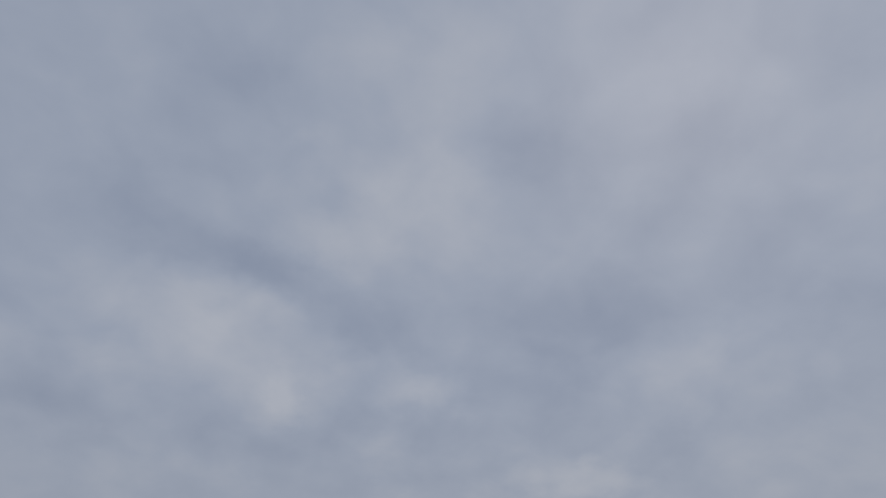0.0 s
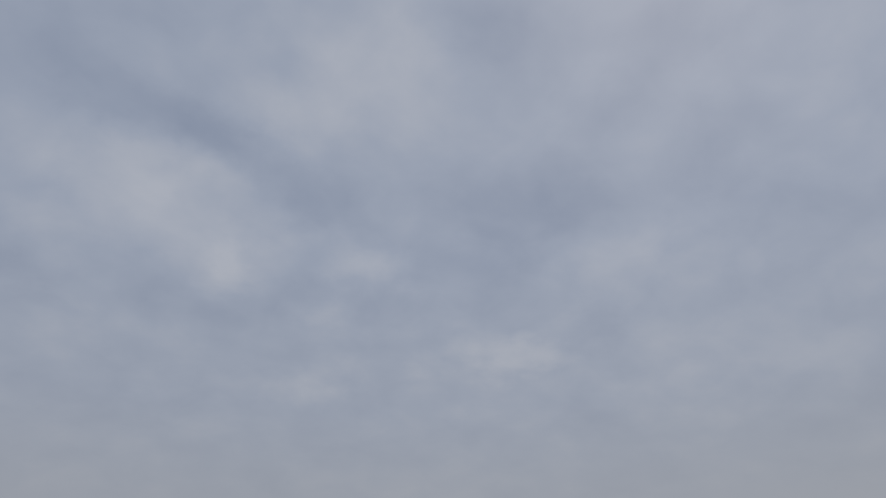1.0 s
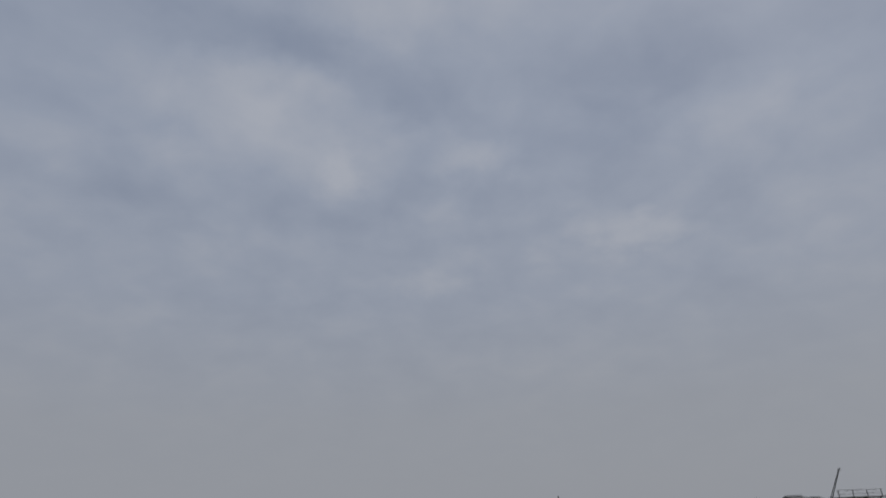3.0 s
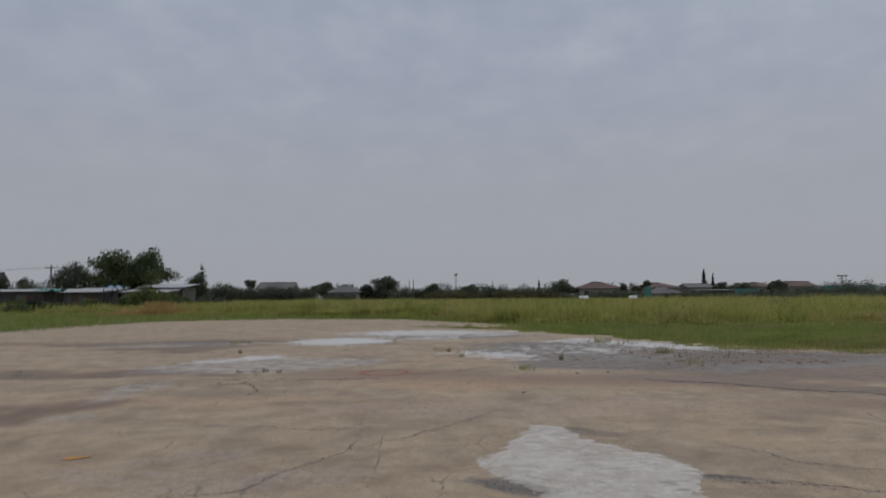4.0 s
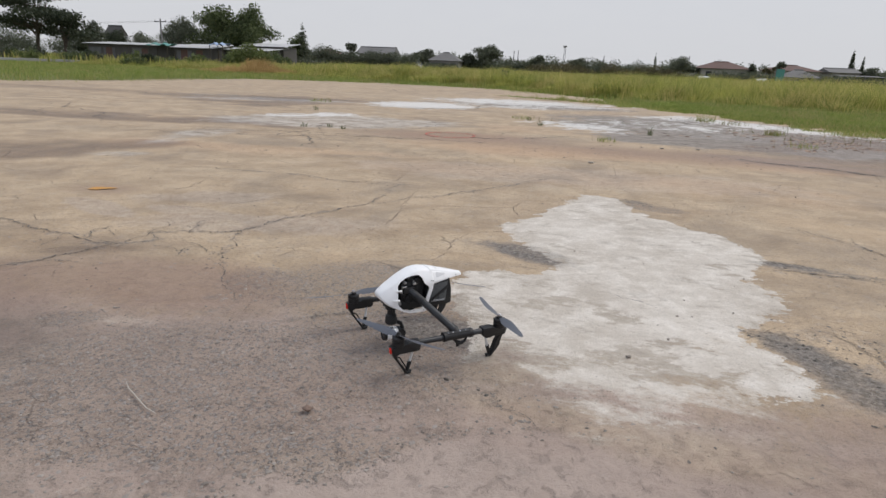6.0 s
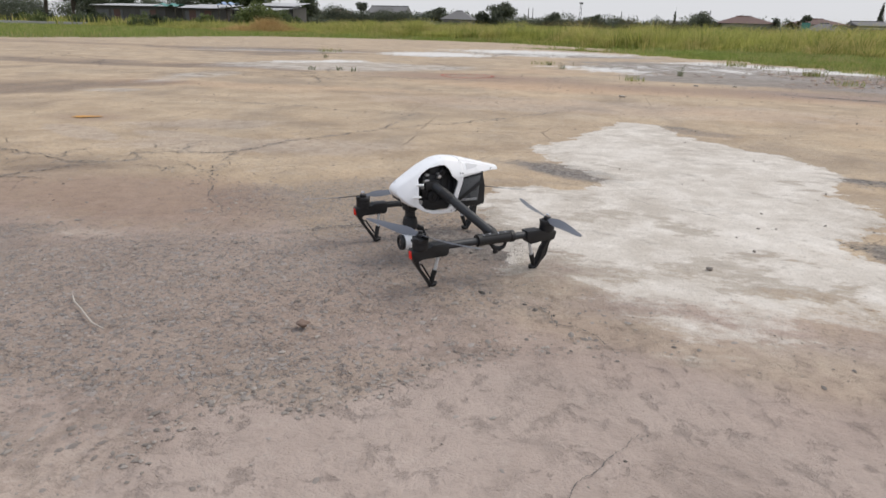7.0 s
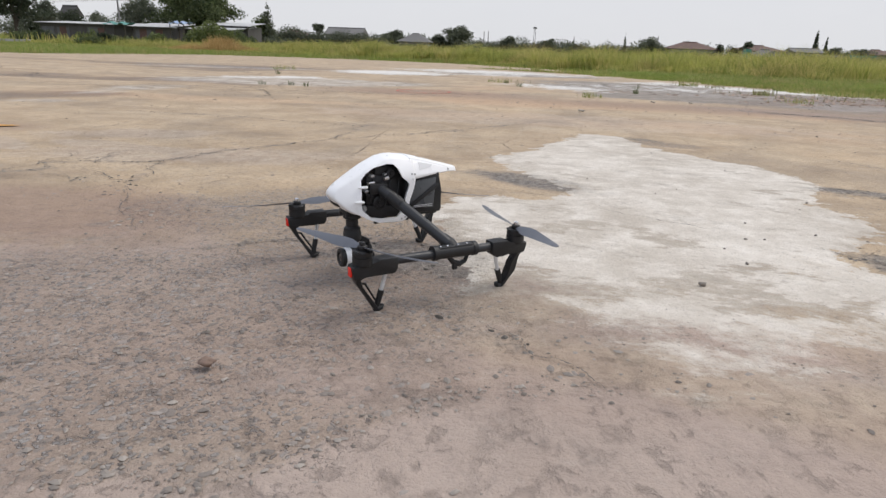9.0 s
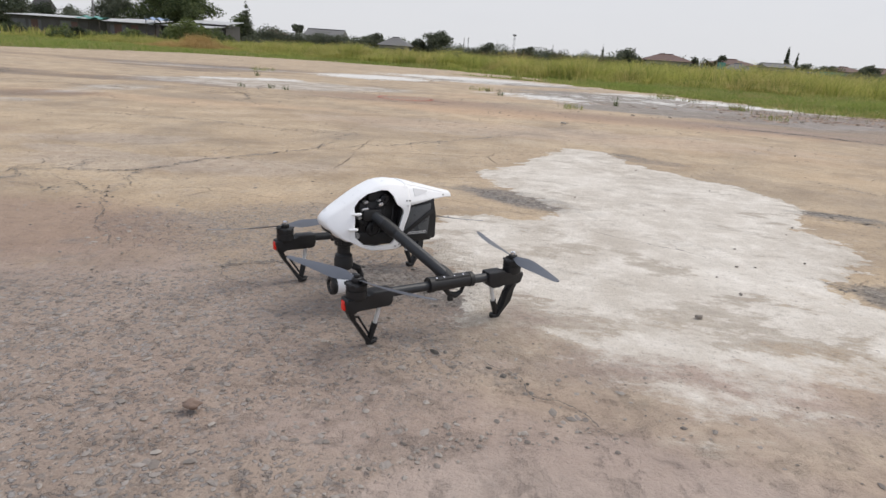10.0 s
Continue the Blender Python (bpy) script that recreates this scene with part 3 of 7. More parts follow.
def prism(bm, outline, y0, y1, bevel=0.0):
    """An outline in x and z, drawn out from y0 to y1."""
    a = [bm.verts.new((x, y0, z)) for x, z in outline]
    b = [bm.verts.new((x, y1, z)) for x, z in outline]
    n = len(a)
    fs = [bm.faces.new(a), bm.faces.new(b[::-1])]
    fs += [bm.faces.new((a[k], b[k], b[(k + 1) % n], a[(k + 1) % n])) for k in range(n)]
    if bevel:
        bmesh.ops.bevel(bm, geom=list({e for f in fs for e in f.edges}), offset=bevel, segments=2, profile=0.5, affect="EDGES")
    return bm


def inside(px, py, poly):
    res = np.zeros(np.shape(px), bool)
    n = len(poly)
    for i in range(n):
        (x0, y0), (x1, y1) = poly[i], poly[(i + 1) % n]
        res ^= ((y0 > py) != (y1 > py)) & (px < (x1 - x0) * (py - y0) / (y1 - y0 + 1e-12) + x0)
    return res


def signed(px, py, poly):
    """Distance to an outline, positive within."""
    best = np.full(np.shape(px), 1e9)
    n = len(poly)
    for i in range(n):
        (x0, y0), (x1, y1) = poly[i], poly[(i + 1) % n]
        dx, dy = x1 - x0, y1 - y0
        k = np.clip(((px - x0) * dx + (py - y0) * dy) / (dx * dx + dy * dy), 0, 1)
        best = np.minimum(best, np.hypot(px - x0 - k * dx, py - y0 - k * dy))
    return np.where(inside(px, py, poly), best, -best)


def blobs(px, py, rows):
    """Soft ovals: x, y, half length, half width, turn in degrees, and how strong."""
    out = np.zeros(np.shape(px))
    for x, y, a, b, turn, *strong in rows:
        c, s = math.cos(radians(turn)), math.sin(radians(turn))
        u, v = (px - x) * c + (py - y) * s, -(px - x) * s + (py - y) * c
        out = np.maximum(out, (strong or [1])[0] * np.clip(1.5 - np.sqrt((u / a) ** 2 + (v / b) ** 2), 0, 1))
    return out


# ---- ground and slab ----
def ground():
    n = 24
    ring = [0, 40, 120, 400, 1200, 3500]
    verts = [(0, 30, -0.05)]
    for r in ring[1:]:
        verts += [(r * math.cos(2 * math.pi * k / n), 30 + r * math.sin(2 * math.pi * k / n), -0.05) for k in range(n)]
    faces = [(0, 1 + k, 1 + (k + 1) % n) for k in range(n)]
    for j in range(len(ring) - 2):
        for k in range(n):
            a, b = 1 + j * n + k, 1 + j * n + (k + 1) % n
            faces.append((a, a + n, b + n, b))
    tagged(raw("ground", verts, faces, SOIL), "flat grassy waste ground reaching the horizon", "ground", kind="structure")


SLAB_EDGE = [(-40, -25), (30, -25), (30, 11.5), (14, 11.8), (9.1, 12.3), (7.5, 13.1), (6.3, 14.6), (5.1, 18.0), (3.2, 21.2), (2.4, 26.5), (-2.2, 33.6), (-9.5, 35.4),
             (-16.4, 32.4), (-17.0, 23.4), (-17.8, 19.0), (-40, 14)]
SCREED = [(0.0, 3.38), (0.22, 3.72), (0.42, 4.2), (0.62, 4.66), (0.87, 4.62), (0.97, 4.1), (1.2, 3.8), (1.44, 3.5), (1.53, 3.16), (1.50, 2.92), (1.34, 2.62), (1.40, 2.36), (1.37, 2.2), (1.12, 1.96), (1.05, 1.88),
          (1.18, 1.69), (1.22, 1.55), (1.17, 1.42), (1.02, 1.37), (0.90, 1.31), (0.78, 1.25), (0.64, 1.19), (0.53, 1.21), (0.455, 1.10), (0.40, 1.23), (0.28, 1.31), (0.17, 1.37), (0.05, 1.44), (0.02, 1.66), (-0.07, 1.93), (-0.18, 2.15),
          (0.02, 2.47), (0.2, 2.42), (0.38, 2.62), (0.26, 2.85)]


# smooth pale crust before the drone, with grit heaped along its ragged edge
CRUST = [(-0.62, 0.1), (-0.50, 0.42), (-0.45, 0.50), (-0.43, 0.60), (-0.40, 0.67), (-0.355, 0.72), (-0.29, 0.70), (-0.235, 0.70), (-0.157, 0.765), (-0.08, 0.86), (0.0, 0.92), (0.12, 0.99), (0.32, 1.03), (0.6, 0.98), (1.0, 0.9), (1.7, 0.7), (1.7, 0.1)]


def spaced(lo, hi, fine_lo, fine_hi, step, grow=1.12, most=0.8):
    mid = list(np.arange(fine_lo, fine_hi, step))
    s, x, right = step, fine_hi, []
    while x < hi:
        right.append(x)
        s = min(s * grow, most)
        x += s
    s, x, left = step, fine_lo, []
    while x > lo:
        s = min(s * grow, most)
        x -= s
        left.append(x)
    return np.array(left[::-1] + mid + right + [hi])


CRACKS = [
    (0.012, [(-3.6, 2.75), (-2.79, 2.57), (-2.6, 2.48), (-2.28, 2.42), (-2.16, 2.36), (-2.05, 2.32), (-1.94, 2.37)]), (0.008, [(-2.21, 2.64), (-2.24, 2.5), (-2.16, 2.36)]),
    (0.013, [(-2.4, 1.5), (-2.22, 1.79), (-2.16, 1.94), (-2.09, 2.08), (-2.02, 2.22), (-1.93, 2.35)]), (0.007, [(-1.93, 2.35), (-1.8, 2.47), (-1.93, 2.58), (-1.78, 2.68)]),
    (0.0055, [(-1.71, 2.53), (-1.52, 2.42), (-1.33, 2.3), (-1.19, 2.06), (-1.01, 1.83), (-0.95, 1.73)]), (0.007, [(-1.54, 2.24), (-1.57, 2.37), (-1.52, 2.42)]), (0.008, [(-1.71, 2.63), (-1.75, 2.75), (-1.79, 2.96)]),
    (0.011, [(-1.78, 2.68), (-1.56, 2.71), (-1.43, 2.88), (-1.36, 3.14), (-1.23, 3.33), (-0.97, 3.74), (-0.93, 4.55)]), (0.007, [(-1.35, 2.34), (-1.46, 2.69), (-1.43, 2.88)]), (0.007, [(-0.66, 1.62), (-0.55, 1.69), (-0.48, 1.73), (-0.28, 1.75), (-0.09, 1.76)]),
    (0.010, [(-0.97, 3.74), (-0.52, 4.2), (-0.09, 4.76), (0.35, 5.4)]), (0.010, [(-2.98, 4.77), (-2.0, 4.74), (-1.38, 4.53), (-0.88, 4.56)]), (0.016, [(1.51, 2.91), (1.76, 2.84), (1.98, 2.81), (2.4, 2.65), (3.2, 2.5)]),
    (0.075, [(2.7, 7.8), (3.18, 7.52), (3.72, 7.21), (4.25, 6.66), (5.4, 6.0), (7.2, 5.5)]), (0.0022, [(0.18, 0.55), (0.208, 0.593), (0.244, 0.643), (0.289, 0.706), (0.34, 0.76)]), (0.0035, [(0.08, 1.26), (0.17, 1.16), (0.24, 1.12), (0.3, 1.02)]), (0.012, [(2.0, 3.95), (2.26, 3.52), (2.3, 3.34), (2.39, 3.28), (2.8, 3.1)]), (0.006, [(0.45, 2.35), (0.8, 2.1), (1.13, 1.9), (1.35, 1.75)]),
    (0.04, [(-8.2, 16.0), (-7.65, 16.4), (-6.3, 15.9), (-4.2, 15.4)]), (0.045, [(-9.9, 15.2), (-9.5, 15.3), (-8.6, 15.4), (-8.1, 17.2)]), (0.025, [(-3.3, 8.9), (-2.5, 9.2), (-1.8, 9.5), (-1.5, 10.6), (-1.9, 11.2), (-2.9, 12.4)]), (0.03, [(-6.7, 13.0), (-6.3, 13.2), (-5.2, 12.6)]), (0.03, [(-9.6, 10.8), (-8.6, 9.4), (-7.8, 8.6)]), (0.04, [(-9, 16.9), (-6.7, 16.2), (-4.8, 16.5)]), (0.04, [(-8.2, 14.6), (-6.7, 14.9), (-5.2, 14.4)]), (0.022, [(-6, 7.4), (-4.6, 7.2), (-3.4, 7.5), (-2.2, 7.3)])]


def trail(px, py, pts):
    """Distance to a broken line."""
    best = np.full(np.shape(px), 1e9)
    for (x0, y0), (x1, y1) in zip(pts, pts[1:]):
        dx, dy = x1 - x0, y1 - y0
        k = np.clip(((px - x0) * dx + (py - y0) * dy) / (dx * dx + dy * dy), 0, 1)
        best = np.minimum(best, np.hypot(px - x0 - k * dx, py - y0 - k * dy))
    return best


def slab():
    xs, ys = spaced(-40, 30, -2.4, 2.4, 0.035), spaced(-25, 35.6, 0.2, 4.9, 0.035)
    gx, gy = np.meshgrid(xs, ys)
    gz = np.array([noise.noise((x * 1.3, y * 1.3, 3.0)) + 0.5 * noise.noise((x * 6, y * 6, 1.0)) for x, y in zip(gx.ravel(), gy.ravel())]).reshape(gx.shape) * 0.0012
    screed = signed(gx, gy, SCREED)
    gz += 0.004 * np.clip(screed / 0.06, 0, 1)
    chalk = blobs(gx, gy, [(2.6, 13.0, 1.7, 1.5, -15, 0.40), (0.2, 18.7, 2.6, 1.4, 0, 0.45), (3.6, 15.2, 1.2, 0.8, -50, 0.5), (-4.2, 11.2, 0.85, 0.38, 30, 1.05), (-3.0, 16.1, 1.3, 1.25, 10, 1.3), (-0.8, 20.0, 2.5, 1.9, 0, 0.85), (1.5, 19.0, 1.0, 0.8, 0, 0.6), (1.0, 11.7, 0.75, 0.75, 20, 0.8), (1.4, 10.9, 0.4, 0.3, 0, 0.5), (3.7, 16.2, 0.9, 0.4, 25, 0.7), (3.1, 13.0, 0.6, 0.5, 0, 0.5), (5.0, 14.2, 2.1, 0.6, -53, 1.15), (6.4, 12.7, 0.6, 0.25, -50, 0.9), (3.1, 15.5, 0.7, 0.5, 0, 0.75), (3.4, 12.9, 0.45, 1.2, 10, 0.6), (3.0, 9.8, 0.45, 0.18, -10, 0.5), (4.1, 12.9, 0.4, 0.3, 0, 0.6), (-0.4, 16.9, 1.0, 0.45, -10, 0.7), (2.6, 20.5, 1.3, 0.7, 20, 0.6), (0.6, 12.0, 0.8, 0.5, -25, 0.75), (10.4, 14.1, 0.9, 0.25, -12, 0.9), (6.1, 9.9, 0.35, 0.12, -40, 0.7)])
    silt = blobs(gx, gy, [(-3.5, 10.1, 1.7, 1.1, 15, 1.2), (-2.3, 10.4, 1.0, 0.8, 0, 0.8), (-8.0, 15.0, 1.6, 0.5, 0, 0.7), (-5.6, 15.3, 1.0, 0.6, 0, 0.7), (2.7, 12.4, 1.4, 1.0, -15, 0.6), (-0.5, 19, 3, 2.5, 0, 0.6), (-4.35, 7.1, 0.35, 1.1, 8, 0.55), (-4.0, 5.2, 0.35, 0.2, 20, 0.6), (2.9, 14.6, 1.3, 0.9, -30, 0.6)])
    mud = blobs(gx, gy, [(2.4, 12.3, 1.9, 1.6, -10), (4.0, 14.2, 1.6, 1.5, -50), (3.8, 10.8, 1.8, 0.9, -5), (5.4, 11.8, 1.4, 1.0, -40), (0.4, 18.2, 2.2, 1.2, 0, 0.9), (-6.8, 15.6, 1.2, 0.5, 5, 0.9), (7.5, 10.5, 2.5, 1.2, 0, 0.9), (-9.2, 16.0, 1.6, 0.4, 5, 0.8), (2.6, 9.9, 1.6, 0.9, -10, 1.1), (4.0, 9.6, 1.3, 0.9, -10, 1.2), (5.9, 10.4, 1.8, 1.2, 10, 1.4), (2.0, 14.2, 1.6, 1.3, -20, 0.8), (4.6, 12.4, 1.0, 1.0, 0, 1.0)])
    # near-left ovals also darken the slab's colour for the lens's corner falloff
    damp_falloff = blobs(gx, gy, [(-1.75, 1.15, 0.5, 0.35, 10, 0.75), (-2.2, 1.6, 0.45, 0.4, 0, 0.75), (-2.05, 2.2, 0.3, 0.12, 20, 0.7), (-0.5, 1.78, 0.45, 0.22, -10, 0.3), (-0.85, 2.0, 0.3, 0.16, -15, 0.35), (-5.6, 5.3, 2.2, 0.5, 25, 0.7), (-8.4, 9.0, 3.0, 0.6, 5, 0.65), (-8.2, 15.6, 3.2, 0.7, 5), (4.4, 7.0, 2.2, 0.45, -28, 1.2), (7.5, 9.0, 3.6, 1.4, 5, 1.8), (-2.35, 1.8, 0.35, 0.25, 15, 0.7), (2.6, 1.2, 0.6, 0.5, 0, 0.8), (-3.0, 1.1, 1.4, 0.7, 0, 0.6),
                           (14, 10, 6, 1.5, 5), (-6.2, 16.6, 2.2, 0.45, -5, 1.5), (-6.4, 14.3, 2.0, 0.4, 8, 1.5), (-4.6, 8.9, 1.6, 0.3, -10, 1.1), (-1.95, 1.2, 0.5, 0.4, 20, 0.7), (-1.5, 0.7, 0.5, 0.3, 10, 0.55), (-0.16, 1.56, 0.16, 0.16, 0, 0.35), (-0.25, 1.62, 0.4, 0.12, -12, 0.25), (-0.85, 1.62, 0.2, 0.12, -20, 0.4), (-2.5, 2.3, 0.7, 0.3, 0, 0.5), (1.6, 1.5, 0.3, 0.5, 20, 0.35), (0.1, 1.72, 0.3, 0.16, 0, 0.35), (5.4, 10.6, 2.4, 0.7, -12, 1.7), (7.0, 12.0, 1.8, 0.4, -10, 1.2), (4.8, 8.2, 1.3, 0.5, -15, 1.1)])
    for wide, strong, pts in ((0.45, 1.2, [(-20, 16.4), (-15.4, 16.1), (-13.1, 15.9), (-10.7, 15.9)]), (0.28, 1.4, [(-9.1, 14.4), (-8.0, 15.5), (-7.3, 15.8), (-5.9, 15.2)]), (0.26, 1.3, [(-7.2, 13.7), (-6.0, 13.0), (-5.6, 14.3)]), (0.22, 1.3, [(-9.8, 9.3), (-8.8, 8.9), (-7.8, 8.5), (-6.6, 8.5), (-5.4, 8.5)]), (0.30, 1.3, [(-6.0, 4.3), (-4.9, 4.7), (-4.7, 5.0), (-4.6, 5.5), (-4.2, 5.9)])):
        damp_falloff = np.maximum(damp_falloff, strong * np.clip(1 - trail(gx, gy, pts) / (2 * wide), 0, 1))
    gravel = blobs(gx, gy, [(6.5, 10.6, 2.6, 0.9, -8), (1.62, 2.98, 0.12, 0.03, -14), (-0.25, 1.68, 0.42, 0.28, -10), (-0.75, 1.2, 0.9, 0.36, 10), (-0.75, 0.85, 0.7, 0.2, 0), (0.22, 2.80, 0.26, 0.13, -35), (-0.85, 1.95, 0.35, 0.2, -15), (-1.48, 1.42, 0.16, 0.08, 20), (1.12, 4.3, 0.3, 0.12, -20), (-0.5, 2.1, 0.5, 0.3, 0), (-0.12, 1.66, 0.24, 0.14, 0)])
    dust = blobs(gx, gy, [(-0.86, 2.04, 0.2, 0.05, -20), (-1.85, 3.06, 0.5, 0.12, -18, 1.5), (-2.62, 3.07, 0.36, 0.1, -28, 1.7), (-0.35, 2.35, 0.2, 0.06, 10), (0.1, 1.12, 0.25, 0.1, -30), (-1.3, 1.45, 0.2, 0.05, 0), (0.25, 0.65, 0.75, 0.35, 0), (-0.2, 0.45, 0.5, 0.25, 0), (0.5, 1.0, 0.5, 0.12, 15), (-1.4, 3.0, 0.8, 0.25, 10), (-2.1, 3.6, 0.5, 0.2, 20), (0.5, 5.6, 2.2, 0.6, 0)])
    rust = blobs(gx, gy, [(-1.40, 1.88, 0.55, 0.32, -8, 1.25), (-1.95, 1.75, 0.5, 0.35, 0, 0.9), (-0.2, 1.05, 0.5, 0.3, 0, 0.35), (0.25, 1.05, 0.35, 0.18, 0, 0.5), (1.0, 0.95, 0.6, 0.2, 10, 0.5), (-0.9, 8.6, 1.6, 0.7, 0), (2.2, 7.8, 2.4, 0.7, -5, 0.9), (5.0, 5.6, 1.6, 0.5, -5, 0.8), (1.4, 1.25, 0.5, 0.12, 0, 0.6), (-3.0, 3.6, 0.3, 0.2, 0, 0.7), (5.9, 10.6, 1.8, 1.1, 5, 1.2), (3.9, 9.2, 1.2, 0.5, -5, 0.7)])
    peach = blobs(gx, gy, [(0.2, 7.5, 1.6, 0.6, -4, 1.1), (-1.1, 8.7, 0.9, 0.5, 0, 0.9), (-3.0, 6.2, 2.0, 0.5, 0, 0.6), (3.0, 7.2, 1.5, 0.5, -10, 0.7), (-0.2, 10.4, 1.0, 0.5, 0, 0.7), (0.4, 5.6, 2.2, 0.5, 5, 0.45), (2.8, 5.2, 1.4, 0.5, 0, 0.5)])
    rim = np.zeros(gx.shape)
    for w, pts in CRACKS:
        if w > 0.0065:
            rim = np.maximum(rim, np.clip(1 - trail(gx, gy, pts) / (0.05 + 6 * w), 0, 1))
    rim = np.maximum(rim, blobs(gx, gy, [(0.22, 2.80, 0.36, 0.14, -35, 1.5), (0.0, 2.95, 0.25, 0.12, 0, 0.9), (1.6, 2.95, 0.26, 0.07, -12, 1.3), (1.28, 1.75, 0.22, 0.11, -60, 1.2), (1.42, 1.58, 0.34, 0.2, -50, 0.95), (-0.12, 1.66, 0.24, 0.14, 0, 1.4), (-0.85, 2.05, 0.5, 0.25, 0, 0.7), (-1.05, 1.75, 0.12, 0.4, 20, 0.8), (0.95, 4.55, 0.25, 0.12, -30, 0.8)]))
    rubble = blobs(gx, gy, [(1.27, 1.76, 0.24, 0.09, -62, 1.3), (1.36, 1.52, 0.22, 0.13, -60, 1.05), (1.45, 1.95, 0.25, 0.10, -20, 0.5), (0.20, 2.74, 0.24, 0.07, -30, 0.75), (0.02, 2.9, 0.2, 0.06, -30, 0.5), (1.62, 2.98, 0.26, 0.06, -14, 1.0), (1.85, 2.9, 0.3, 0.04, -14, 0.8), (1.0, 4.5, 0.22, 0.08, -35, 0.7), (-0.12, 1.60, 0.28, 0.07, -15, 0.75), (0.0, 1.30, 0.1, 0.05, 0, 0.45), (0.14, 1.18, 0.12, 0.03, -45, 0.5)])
    fade = np.clip((1.75 - gy + 0.25 * gx) / 0.35, 0, 1) * np.clip((1.08 - gx) / 0.2, 0, 1) * np.maximum(np.clip((gx - 0.06) / 0.1, 0, 1), np.clip((1.40 - gy) / 0.06, 0, 1))
    sand = np.clip(0.5 + signed(gx, gy, CRUST) / 0.12, 0, 1)
    ochre = blobs(gx, gy, [(0.36, 1.14, 0.34, 0.09, -8, 1.0), (0.75, 1.02, 0.35, 0.10, -10, 0.9), (0.16, 1.33, 0.16, 0.10, -30, 0.8), (0.28, 1.38, 0.16, 0.08, 20, 0.7), (0.45, 1.5, 0.2, 0.08, 10, 0.4)])
    thick = np.clip((gy - 1.95 + 0.45 * (gx - 0.7)) / 0.7, 0.0, 0.36) - 0.25 * np.clip((1.2 - gy) / 0.2, 0, 1) + 0.36 * blobs(gx, gy, [(0.56, 1.30, 0.3, 0.14, 0), (0.47, 1.17, 0.10, 0.12, 0), (0.80, 1.34, 0.35, 0.12, 8), (1.1, 1.5, 0.16, 0.14, 0), (0.95, 1.75, 0.3, 0.25, -30), (0.3, 1.75, 0.3, 0.25, 0), (0.02, 1.55, 0.06, 0.14, 0), (0.1, 2.2, 0.22, 0.15, 0)])
    near = np.clip((2.3 - gy + 0.15 * gx - 0.7 * np.clip((gx - 0.1) / 0.6, 0, 1)) / 0.9, 0, 1)
    ny, nx = gx.shape
    cx, cy = (gx[:-1, :-1] + gx[1:, 1:]) / 2, (gy[:-1, :-1] + gy[1:, 1:]) / 2
    keep = inside(cx, cy, SLAB_EDGE)
    idx = np.arange(nx * ny).reshape(ny, nx)
    quads = np.stack([idx[:-1, :-1], idx[:-1, 1:], idx[1:, 1:], idx[1:, :-1]], -1)[keep]
    me = bpy.data.meshes.new("pavement")
    me.from_pydata(np.stack([gx, gy, gz], -1).reshape(-1, 3).tolist(), [], quads.tolist())
    for name, field in (("screed", np.clip(screed, -0.5, 0.5)), ("chalk", chalk), ("damp_falloff", damp_falloff), ("gravel", gravel), ("dust", dust), ("near", near), ("rust", rust), ("rim", rim), ("thick", thick), ("silt", silt), ("rubble", rubble), ("fade", fade), ("sand", sand), ("ochre", ochre), ("mud", mud), ("peach", peach)):
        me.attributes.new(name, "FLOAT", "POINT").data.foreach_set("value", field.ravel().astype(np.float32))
    bm = bmesh.new()
    bm.from_mesh(me)
    bmesh.ops.delete(bm, geom=[v for v in bm.verts if not v.link_faces], context="VERTS")
    edge = [e for e in bm.edges if e.is_boundary]
    drop = bmesh.ops.extrude_edge_only(bm, edges=edge)["geom"]
    bmesh.ops.translate(bm, vec=(0, 0, -0.12), verts=[g for g in drop if isinstance(g, bmesh.types.BMVert)])
    bm.to_mesh(me)
    bm.free()
    me.materials.append(SLAB)
    me.shade_smooth()
    return tagged(new("pavement", me), "weathered tan concrete slab with cracks, stains and pale cement", "pavement", kind="structure")


ground()
PAVEMENT = slab()


def crack(pts, width, seed):
    """A wandering crack, as a thin ribbon of dirt in the slab."""
    rng = random.Random(seed)
    line = [Vector((x, y)) for x, y in pts]
    for depth in range(5):
        out = [line[0]]
        for a, b in zip(line, line[1:]):
            d = b - a
            mid = (a + b) / 2 + Vector((-d.y, d.x)) * rng.uniform(-0.17, 0.17)
            out += [mid, b]
        line = out
    n = len(line)
    verts, faces = [], []
    for i, p in enumerate(line):
        d = (line[min(i + 1, n - 1)] - line[max(i - 1, 0)]).normalized()
        w = 0.85 * width * (0.05 + rng.random() ** 1.6 * 1.3) * (0.3 + 0.7 * min(1, 6 * min(i, n - 1 - i) / n))
        s = Vector((-d.y, d.x)) * w / 2
        verts += [(p.x + s.x, p.y + s.y, 0.0045), (p.x - s.x, p.y - s.y, 0.0045)]
    faces = [(2 * i, 2 * i + 1, 2 * i + 3, 2 * i + 2) for i in range(n - 1)]
    raw("crack", verts, faces, CRACK, PAVEMENT)


